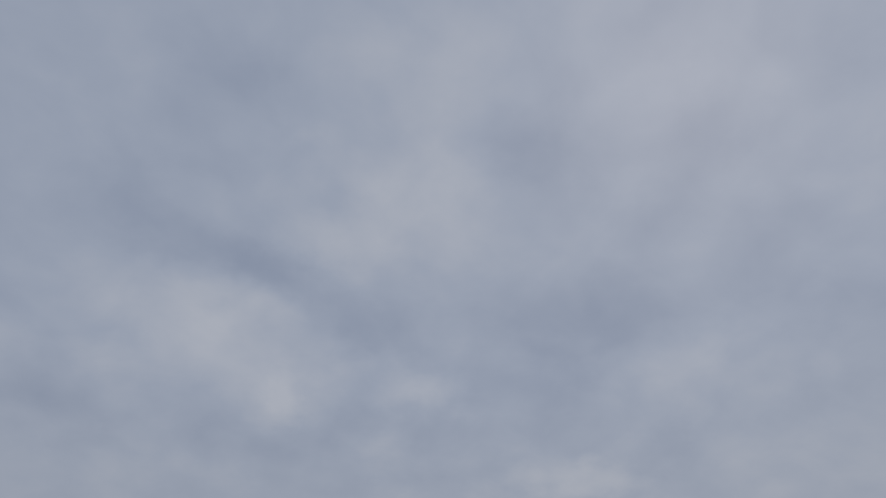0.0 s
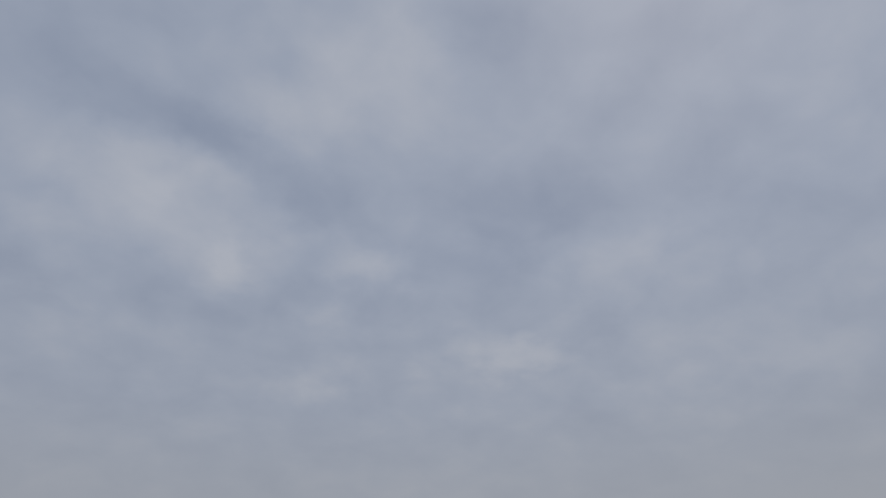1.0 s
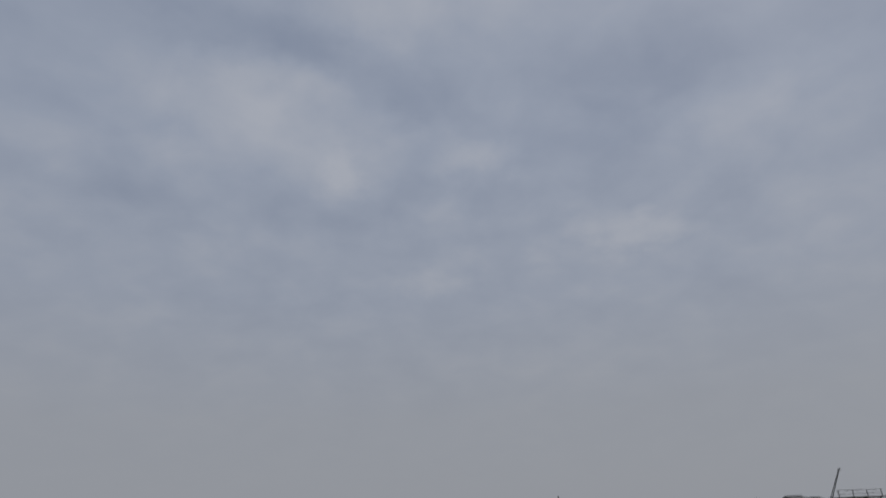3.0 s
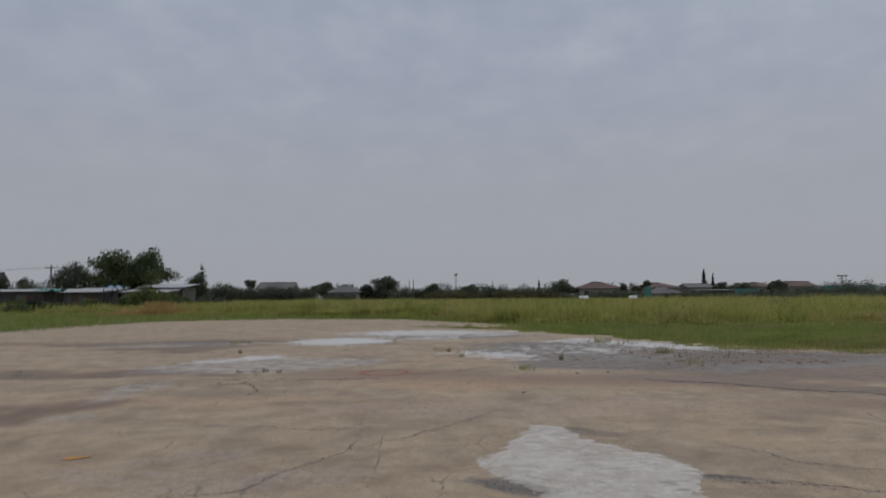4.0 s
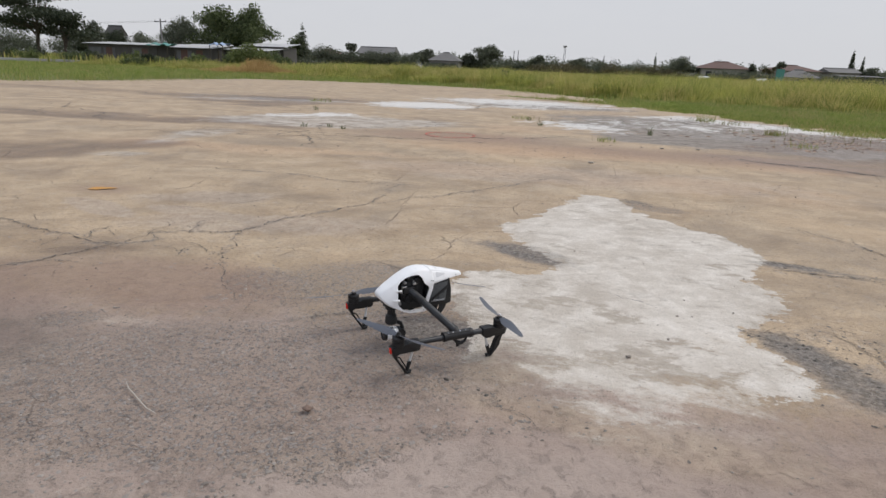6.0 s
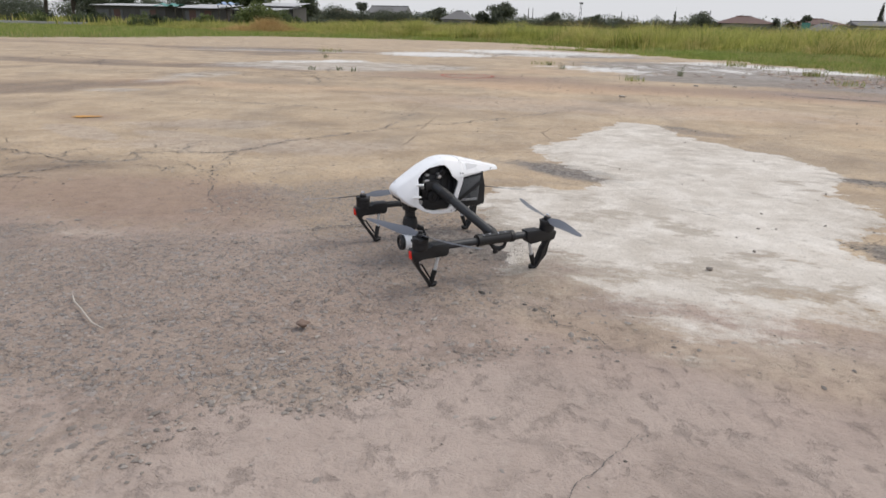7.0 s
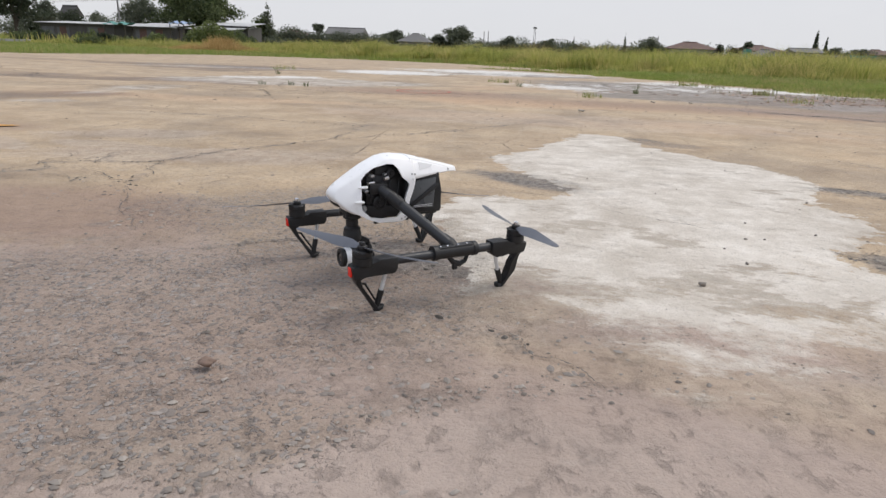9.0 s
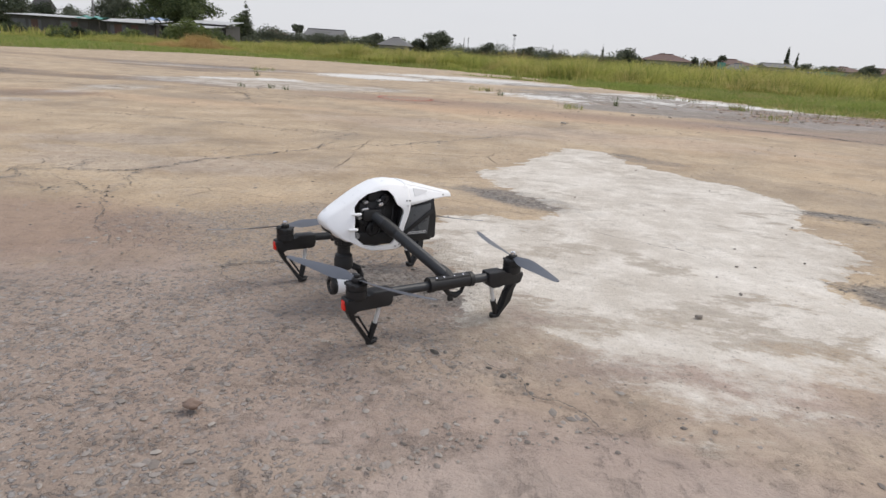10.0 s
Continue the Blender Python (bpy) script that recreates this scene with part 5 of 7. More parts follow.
        if s > 0:
            b = bmesh.new()
            box(b, (0.2285, y, 0.099), (0.005, 0.013, 0.020), 0.002)
            part("lamp_lens", b, LED, mount, "small dim red signal lamp")


DRONE = thing("quadcopter_drone", "white and black quadcopter drone standing on cracked concrete, propellers still", "drone", pose(-0.130, 1.546, 0.001, 0, 0, -142.6))
drone_shell(DRONE)
drone_core(DRONE)
drone_battery(DRONE)
drone_gimbal(DRONE)
drone_side(DRONE, 1, 117, 79)
drone_side(DRONE, -1, 178, 128)


# ---- small things on the slab ----
def lump(bm, rng, centre, size, flat=0.6):
    vs = bmesh.ops.create_icosphere(bm, subdivisions=3, radius=1.0)["verts"]
    off = Vector((rng.uniform(0, 50), rng.uniform(0, 50), rng.uniform(0, 50)))
    for v in vs:
        k = 0.8 + 0.45 * noise.noise(v.co * 1.3 + off)
        v.co = Vector((v.co.x * k * 1.15, v.co.y * k * 0.68, v.co.z * k * flat))
    rot = Matrix.Rotation(rng.uniform(0, 6.28), 4, "Z")
    bmesh.ops.transform(bm, matrix=Matrix.Translation(centre) @ rot @ Matrix.Scale(size, 4), verts=vs)


def stone(x, y, size, material=STONE, label="small grey loose stone on the concrete"):
    rng = random.Random(round(x * 1000 + y * 77))
    bm = bmesh.new()
    lump(bm, rng, (0, 0, size * 0.42), size)
    low = min(v.co.z for v in bm.verts)
    bmesh.ops.translate(bm, vec=(0, 0, -low - 0.001), verts=bm.verts)
    ob = part("stone", bm, material, None, label, smooth=75)
    ob.location = (x, y, 0.004)
    tagged(ob, category="stone", group="loose stones on the slab")


stone(-0.366, 0.992, 0.0165, REDSTONE, "reddish-brown loose stone on rough concrete")
LOOSE = [(0.94, 3.83), (1.24, 3.76), (1.2, 3.33), (0.72, 2.66), (0.83, 2.77), (0.47, 2.9), (1.3, 2.64), (1.11, 2.13), (0.86, 2.03), (0.76, 1.91), (0.93, 2.24), (0.92, 2.04), (1.22, 2.51), (1.1, 4.35), (1.64, 4.23), (2.46, 5.19)]
STRAY = [(-0.66, 0.9), (-0.65, 0.74), (-0.31, 0.77), (-0.37, 0.75), (-0.19, 0.78), (-0.23, 0.7), (-0.06, 0.89), (-0.15, 1.0), (-0.28, 1.13), (-0.41, 0.5), (-0.48, 0.53), (-0.35, 0.65), (-0.46, 0.72), (-0.7, 1.58), (-0.58, 1.34), (-0.7, 1.2), (-0.89, 1.67), (-0.12, 1.41)]
peb = random.Random(4)
stone(0.605, 1.574, 0.0115)
stone(0.777, 1.773, 0.007)
for x, y in LOOSE:
    stone(x, y, peb.uniform(0.0042, 0.0066) * (1 + max(0, y - 2.5) * 0.15), label="small grey loose stone on pale cement")
for x, y in STRAY:
    stone(x, y, peb.uniform(0.0036, 0.0058))


def chips(name, label, px, py, size, material, seed, lie=0.6, z=0.001):
    """Loose angular chips, each a low faceted stone."""
    rng = np.random.default_rng(seed)
    n = len(px)
    base = np.array([(1, 0, 0), (0.4, 0.9, 0), (-0.7, 0.7, 0), (-0.9, -0.4, 0), (0.1, -1, 0), (0.8, -0.7, 0), (0.2, 0.1, 0.75), (-0.3, -0.1, 0.65)])
    tri = np.array([(0, 1, 6), (1, 2, 6), (2, 7, 6), (2, 3, 7), (3, 4, 7), (4, 6, 7), (4, 5, 6), (5, 0, 6)])
    ang = rng.uniform(0, 6.28, n)
    v = base[None] * (1 + rng.uniform(-0.35, 0.35, (n, 8, 3)))
    c, s = np.cos(ang)[:, None], np.sin(ang)[:, None]
    long = rng.uniform(0.9, 1.8, n)[:, None]
    x, y = v[..., 0] * long, v[..., 1]
    out = np.stack([(x * c - y * s) * size[:, None] + px[:, None], (x * s + y * c) * size[:, None] + py[:, None], v[..., 2] * size[:, None] * lie + z], -1).reshape(-1, 3)
    faces = (tri[None] + 8 * np.arange(n)[:, None, None]).reshape(-1, 3)
    tagged(raw(name, out.tolist(), faces.tolist(), material), label, "gravel", kind="stuff")


def scatter(n, x0, x1, y0, y1, rows, seed, least=0.0, lumpy=0.9):
    rng = np.random.default_rng(seed)
    px, py = rng.uniform(x0, x1, n), rng.uniform(y0, y1, n)
    lumps = np.array([noise.noise((x * 3, y * 3, 7.0 + seed)) for x, y in zip(px, py)])
    bare = 1 - 0.93 * np.clip(0.5 + signed(px, py, CRUST) / 0.05, 0, 1)
    keep = rng.random(n) < bare * (np.clip(blobs(px, py, rows) * (0.55 + lumpy * lumps), 0, 1) + least * np.clip(0.5 + 1.5 * lumps, 0, 1))
    return px[keep], py[keep], rng


def chippings():
    """Loose grit over the bare patches of the slab."""
    rows = [(-0.25, 1.66, 0.42, 0.3, -10, 0.5), (-0.7, 1.15, 1.0, 0.4, 10, 0.5), (-0.8, 0.8, 0.8, 0.25, 0, 0.5), (-0.85, 1.95, 0.35, 0.2, -15, 0.5), (-0.12, 1.64, 0.3, 0.16, 0, 0.6), (-1.3, 1.4, 0.5, 0.12, 0, 0.4)]
    px, py, rng = scatter(30000, -2.6, 2.0, 0.25, 2.4, rows, 3, 0.10)
    chips("loose_gravel", "fine grey gravel chips scattered over worn concrete", px, py, 0.0012 + 0.005 * rng.random(len(px)) ** 5 + 0.001 * rng.random(len(px)), GRIT, 4)
    # flat blue-grey chips bedded in the worn mortar
    rows = [(-0.55, 0.85, 0.6, 0.45, 0, 0.9), (-0.25, 1.55, 0.45, 0.3, -10, 0.6), (-0.7, 1.2, 0.8, 0.3, 10, 0.7), (-0.85, 1.95, 0.35, 0.2, -15, 0.6), (-0.1, 0.7, 0.4, 0.3, 0, 0.5)]
    px, py, rng = scatter(14000, -1.7, 0.6, 0.35, 2.3, rows, 5, 0.05)
    chips("bedded_chips", "flat blue-grey stone chips bedded in worn concrete", px, py, 0.0018 + 0.0055 * rng.random(len(px)) ** 3.0, CHIP, 6, 0.3, 0.0)
    # rubble beside the pale cement
    rows = [(1.27, 1.76, 0.26, 0.10, -62), (1.38, 1.52, 0.26, 0.16, -60, 0.8), (1.5, 1.9, 0.35, 0.16, -20, 0.4), (0.20, 2.74, 0.24, 0.07, -30), (0.02, 2.9, 0.2, 0.06, -30, 0.5), (1.62, 2.98, 0.26, 0.06, -14, 0.9), (1.85, 2.9, 0.3, 0.04, -14, 0.7), (1.0, 4.5, 0.22, 0.08, -35, 0.6),
            (-0.12, 1.60, 0.28, 0.07, -15, 0.5), (0.0, 1.30, 0.1, 0.05, 0, 0.25), (0.14, 1.18, 0.12, 0.03, -45, 0.3)]
    px, py, rng = scatter(30000, -0.5, 2.3, 1.0, 4.8, rows, 7, 0.0, 1.6)
    chips("dark_rubble", "dark broken rubble and pale grit beside the cement patch", px, py, 0.0014 + 0.0065 * rng.random(len(px)) ** 4, RUBBLE, 8)
    # grit heaped along the edge of the smooth crust
    edge = random.Random(41)
    qx, qy, qs = [], [], []
    for (x0, y0), (x1, y1) in zip(CRUST[2:12], CRUST[3:13]):
        for k in range(int(260 * math.hypot(x1 - x0, y1 - y0))):
            u = edge.random()
            qx.append(x0 + (x1 - x0) * u + edge.gauss(0, 0.02))
            qy.append(y0 + (y1 - y0) * u + edge.gauss(0.01, 0.02))
            qs.append(0.0013 + 0.0038 * edge.random() ** 2.5)
    chips("heaped_grit", "small grey pebbles along the edge of a mortar crust", np.array(qx), np.array(qy), np.array(qs), GRIT, 14)
    # crumbs gathered in the cracks
    lines = random.Random(31)
    qx, qy, qs = [], [], []
    for w, pts in CRACKS:
        for (x0, y0), (x1, y1) in zip(pts, pts[1:]):
            reach = math.hypot(x1 - x0, y1 - y0)
            for k in range(int(reach * (38 if w < 0.02 else 16))):
                u = lines.random()
                qx.append(x0 + (x1 - x0) * u + lines.gauss(0, 0.008 + 1.3 * w))
                qy.append(y0 + (y1 - y0) * u + lines.gauss(0, 0.008 + 1.3 * w))
                qs.append((0.0013 + 0.005 * lines.random() ** 3) * (1 + 0.07 * y0))
    chips("crack_crumbs", "broken mortar crumbs lying along the cracks", np.array(qx), np.array(qy), np.array(qs), RUBBLE, 12)
    # crumbs strewn wide over the slab
    px, py, rng = scatter(5200, -4.5, 4.5, 1.4, 9.5, [(0, 5, 5, 5, 0, 0.4)], 9, 0.1)
    chips("strewn_crumbs", "tiny dark crumbs strewn over the concrete slab", px, py, (0.0014 + 0.0045 * rng.random(len(px)) ** 3) * (0.6 + 0.22 * py), RUBBLE, 10)


chippings()


def twig():
    bm = bmesh.new()
    pts = [(-0.957, 1.018), (-0.922, 0.982), (-0.876, 0.95), (-0.842, 0.922), (-0.808, 0.898), (-0.765, 0.877)]
    sweep(bm, [(x + 0.88, y - 0.95, 0.0045 + 0.002 * (k % 2)) for k, (x, y) in enumerate(pts)], [0.0013, 0.0019, 0.0021, 0.0021, 0.0019, 0.0013], 8)
    ob = part("twig", bm, TWIG, None, "thin pale dry twig lying on the concrete")
    ob.location = (-0.88, 0.95, 0.004)
    tagged(ob, category="twig")


twig()


def paint_marks():
    rng = random.Random(8)
    n = 90
    verts, faces = [], []
    for k in range(n):
        a = 2 * math.pi * k / n
        r = 0.37 + 0.01 * math.sin(3 * a)
        w = 0.012 + 0.010 * rng.random()
        for q in (r - w, r + w):
            verts.append((q * math.cos(a), q * math.sin(a), 0))
    for k in range(n):
        if rng.random() > 0.12:
            a, b = 2 * k, 2 * ((k + 1) % n)
            faces.append((a, a + 1, b + 1, b))
    ob = tagged(raw("paint_circle", verts, faces, REDPAINT), "thin red spray-painted circle on the concrete", "paint mark")
    ob.location = (-1.135, 8.8, 0.006)
    verts, faces = [], []
    m = 64
    for k in range(m):
        a = 2 * math.pi * k / m
        q = rng.uniform(0.72, 1.12) * (1 + 0.15 * math.sin(3 * a + 1))
        verts.append((0.085 * q * math.cos(a), 0.055 * q * math.sin(a) + 0.025 * q * math.cos(a), 0))
    faces.append(tuple(range(m)))
    ob = tagged(raw("paint_blot", verts, faces, ORANGEPAINT), "orange spray-paint blot with a ragged edge on concrete")
    ob.location = (-3.0, 3.59, 0.006)
    tagged(ob, category="paint mark")


paint_marks()


def scrap(x, y, size, turn):
    bm = bmesh.new()
    box(bm, (0, 0, 0.012), (size * 0.65, size * 0.3, 0.018), 0.005, Matrix.Rotation(0.12, 3, "Y"))
    ob = part("litter_scrap", bm, TWIG, None, "small pale scrap of litter on the slab")
    ob.matrix_world = pose(x, y, 0.002, 0, 0, turn)
    tagged(ob, category="litter", group="litter scraps")


for x, y, s, a in ((0.803, 6.603, 0.09, 5), (2.4, 8.6, 0.08, 0), (1.9, 8.5, 0.09, 20), (4.5, 9.5, 0.09, -15), (7.9, 13.9, 0.25, 10), (-9.0, 36.0, 0.3, 0)):
    scrap(x, y, s, a)


# ---- grass ----
TALL_FROM = [(-70, 64), (-30, 52), (-15.4, 44.4), (-4.7, 40.7), (2.1, 31.0), (6.3, 25.3), (9.9, 23.6), (13, 23), (22, 27), (40, 34), (80, 50)]


def blades(name, px, py, height, width, material, label, seed, lean=0.35, way=None):
    """Bent grass blades, each its own strip of two quads."""
    rng = np.random.default_rng(seed)
    n = len(px)
    a, b = rng.uniform(0, 6.28, n), rng.uniform(0, 6.28, n)
    if way is not None:
        b = way + rng.normal(0, 0.5, n)
    cx, cy = np.cos(a) * width / 2, np.sin(a) * width / 2
    k = height * lean * rng.uniform(0.2, 1.0, n)
    lx, ly = np.cos(b) * k, np.sin(b) * k
    base = -0.06
    rows = [(px - cx, py - cy, np.full(n, base)), (px + cx, py + cy, np.full(n, base)),
            (px + lx * 0.35 - cx * 0.8, py + ly * 0.35 - cy * 0.8, height * 0.62), (px + lx * 0.35 + cx * 0.8, py + ly * 0.35 + cy * 0.8, height * 0.62),
            (px + lx, py + ly, height)]
    verts = np.stack([np.stack(r, -1) for r in rows], 1).reshape(-1, 3)
    at = 5 * np.arange(n)[:, None]
    faces = (np.array([(0, 1, 3, 2)]) + at).tolist() + (np.array([(2, 3, 4)]) + at).tolist()
    return tagged(raw(name, verts.tolist(), faces, material), label, "grass", kind="stuff")


def clumped(px, py, scale, z):
    return np.array([noise.noise((x * scale, y * scale, z)) for x, y in zip(px, py)])


def tussocks(px, py, apart, spread, rng):
    """Gathers blades into clumps; gives each one's place and the way it leans."""
    gx, gy = np.floor(px / apart), np.floor(py / apart)
    key = (gx * 7919 + gy * 104729).astype(np.int64) % 65536
    jit = np.random.default_rng(99).uniform(0.1, 0.9, (65536, 3))
    cx, cy = (gx + jit[key, 0]) * apart, (gy + jit[key, 1]) * apart
    r, a = spread * np.abs(rng.normal(size=len(px))), rng.uniform(0, 6.28, len(px))
    return cx + r * np.cos(a), cy + r * np.sin(a), a, jit[key, 2]


def grass():
    rng = np.random.default_rng(11)
    tx, ty = [p[0] for p in TALL_FROM], [p[1] for p in TALL_FROM]
    # low turf round the slab, closest where the slab's east edge comes near
    near_x, near_y = rng.uniform(2.5, 17, 200000), rng.uniform(10.8, 25, 200000)
    far_x, far_y = rng.uniform(-62, 45, 250000), 12 + 48 * rng.random(250000) ** 1.2
    for px, py, tall, wide, seed in ((near_x, near_y, 0.8, 0.0045, 1), (far_x, far_y, 1.0, 0.008, 6)):
        off = -signed(px, py, SLAB_EDGE)
        lump1, lump3 = clumped(px, py, 0.5, 0), clumped(px, py, 1.5, 5)
        tall_y = np.interp(px, tx, ty) + 2.0 * lump1
        ok = (off > -0.85 + 1.1 * lump1 + 0.9 * clumped(px, py, 1.7, 9)) & (py < tall_y + 1.5) & (rng.random(len(px)) < 0.85 + 0.5 * lump1)
        px, py, lump1, lump3, off = px[ok], py[ok], lump1[ok], lump3[ok], off[ok]
        h = (0.05 + 0.09 * rng.random(len(px)) + 0.12 * np.clip(lump1, 0, 1) + 0.16 * np.clip(lump3, 0, 1)) * np.clip(0.6 + off / 1.5, 0.5, 1.2) * tall
        blades("short_grass", px, py, h, wide + 0.0004 * py, SHORT, "low green grass round the edge of the slab", seed, 1.2)
    # a tongue of grass over the slab
    n = 2200
    u, v = rng.random(n) ** 0.7, rng.normal(0, 0.4, n)
    v *= np.sin(np.clip(u * 1.3, 0, 1) * math.pi / 2)
    qx, qy = -1.9 + 5.0 * u, 25.2 - 4.4 * u + v + 0.7 * u
    blades("grass_tongue", qx, qy, (0.02 + 0.06 * u + (0.15 + 0.45 * u) * np.clip(clumped(qx, qy, 1.7, 2), 0, 1)) * (0.25 + 0.75 * rng.random(n)), np.full(n, 0.014), SHORT, "strip of low grass growing over the slab", 2, 0.6)
    # tall stand behind, in arching tussocks
    n = 330000
    px = rng.uniform(-68, 72, n)
    py = np.interp(px, tx, ty) - 1.5 + 30 * rng.random(n) ** 2.2
    px, py, way, size = tussocks(px, py, 0.95, 0.34, rng)
    lump1, lump2 = clumped(px, py, 0.16, 4), clumped(px, py, 0.55, 6)
    ok = (-signed(px, py, SLAB_EDGE) > 0.5) & (rng.random(n) < 0.8 + 0.5 * lump2)
    px, py, lump1, lump2, way, size = px[ok], py[ok], lump1[ok], lump2[ok], way[ok], size[ok]
    edge = np.clip((py - np.interp(px, tx, ty) + 1.5) / 4.0, 0.0, 1)
    low = np.interp(px, [-60, -32, -20, 0], [0.55, 0.65, 0.9, 1.0])
    h = (0.26 + 0.55 * edge + 0.55 * lump1 + 0.5 * lump2 + 0.32 * (size - 0.4)) * (0.6 + 0.55 * rng.random(len(px))) * low
    blades("tall_grass", px, py, np.clip(h * 0.9 + 0.22 * low * edge, 0.15, 1.4), 0.008 + 0.00040 * py, TALL, "tall yellow-green wild grass on waste ground", 3, 0.95, way)
    # thin grass on to the trees
    n = 60000
    px, py = rng.uniform(-120, 160, n), rng.uniform(55, 135, n)
    blades("far_grass", px, py, 0.5 + 0.7 * rng.random(n), np.full(n, 0.12), TALL, "far stand of wild grass before the houses", 4, 0.3)


grass()


def weed(x, y, h, n=22, spread=0.05, material=WEED):
    rng = np.random.default_rng(int(abs(x * 100 + y * 10)))
    r = spread * np.sqrt(rng.random(n))
    a = rng.uniform(0, 6.28, n)
    ob = blades("weed", r * np.cos(a), r * np.sin(a), h * (0.15 + 0.85 * rng.random(n) ** 1.6), np.full(n, 0.003 + 0.0003 * y), material, "small green weed sprouting from a slab joint", n, 1.5)
    ob.location = (x, y, 0.03)
    tagged(ob, category="weed", kind="stuff")


for x, y, h in ((-4.63, 12.48, 0.14), (2.06, 10.59, 0.2), (-2.85, 8.85, 0.06), (-3.5, 8.9, 0.05), (-3.1, 9.0, 0.055), (0.2, 11.4, 0.12), (-0.05, 12.6, 0.09)):
    weed(x, y, h)
for x, y, h, s in ((4.01, 14.98, 0.26, 0.22), (4.49, 11.87, 0.10, 0.2), (6.65, 13.86, 0.12, 0.2), (1.2, 9.1, 0.07, 0.14), (4.2, 9.75, 0.10, 0.22), (-0.2, 12.9, 0.09, 0.25), (-5.6, 15.4, 0.10, 0.3)):
    weed(x, y, h, 60, s, SHORT)
for x, y, h, s in ((4.45, 14.3, 0.12, 0.3), (3.9, 14.9, 0.16, 0.3), (4.5, 11.9, 0.16, 0.15)):
    weed(x, y, h, 70, s, DRYWEED)


def edge_litter():
    """Fallen leaves, clods and dry stalks where the field creeps over the slab."""
    rows = [(5.0, 10.6, 1.1, 0.7, -20, 0.8), (5.8, 10.2, 1.0, 0.5, 0, 0.8), (4.3, 11.6, 0.8, 0.4, -30, 0.6), (4.1, 9.5, 0.7, 0.3, 0, 0.4), (6.6, 11.8, 1.4, 0.5, -10, 0.7), (8.5, 11.6, 2.0, 0.5, 0, 0.7), (2.4, 10.9, 0.9, 0.3, 0, 0.3)]
    px, py, rng = scatter(16000, 1.5, 11.0, 8.5, 13.0, rows, 21)
    chips("leaf_litter", "brown leaf litter and clods at the slab edge", px, py, 0.007 + 0.034 * rng.random(len(px)) ** 2.5, LITTER, 22, 0.5)
    rows = [(4.6, 12.1, 0.6, 0.25, -20, 0.8), (5.2, 10.9, 0.8, 0.3, -10, 0.5), (6.2, 11.6, 0.9, 0.3, -10, 0.6), (4.05, 14.6, 0.5, 0.3, 0, 0.8), (3.95, 9.55, 0.3, 0.12, 0, 0.6), (2.1, 10.95, 0.3, 0.12, 0, 0.5), (0.1, 12.6, 0.4, 0.15, 0, 0.4), (1.15, 9.15, 0.2, 0.06, 0, 0.5), (5.4, 13.6, 0.8, 0.3, -40, 0.8), (7.6, 12.2, 1.4, 0.3, -10, 0.8)]
    px, py, rng = scatter(9000, -1.0, 10.0, 8.5, 15.5, rows, 23)
    blades("sparse_weeds", px, py, 0.03 + 0.14 * rng.random(len(px)) ** 2, np.full(len(px), 0.008), DRYWEED, "sparse low weeds and dry stalks on the slab", 24, 0.9)


edge_litter()


# ---- trees and bushes ----
def leaf_cloud(lobes, count, size, seed, gaps=0.0):
    """Small leaf quads filling uneven lobes: x, y, z, rx, ry, rz."""
    rng = np.random.default_rng(seed)
    vol = np.array([(l[3] * l[4] * l[5]) ** 0.7 for l in lobes])
    pick = rng.choice(len(lobes), count, p=vol / vol.sum())
    d = rng.normal(size=(count, 3))
    d /= np.linalg.norm(d, axis=1)[:, None]
    r = rng.random(count)[:, None] ** 0.6
    L = np.array(lobes)[pick]
    p = L[:, :3] + d * r * L[:, 3:]
    stray = rng.random(count) < 0.12
    p = np.where(stray[:, None], L[:, :3] + d * L[:, 3:] * rng.uniform(0.9, 1.18, count)[:, None], p)
    if gaps:
        k = np.array([noise.noise(Vector(q) * (1.6 / max(0.5, size * 4)) + Vector((seed, 0, 0))) for q in p])
        p = p[k > -gaps]
    n = len(p)
    u = rng.normal(size=(n, 3))
    u /= np.linalg.norm(u, axis=1)[:, None]
    w = np.cross(u, rng.normal(size=(n, 3)))
    w /= np.linalg.norm(w, axis=1)[:, None]
    s = size * rng.uniform(0.5, 1.3, n)[:, None]
    verts = np.stack([p - u * s, p + w * s * 0.45, p + u * s, p - w * s * 0.45], 1).reshape(-1, 3)
    faces = np.arange(4 * n).reshape(-1, 4)
    return verts.tolist(), faces.tolist()


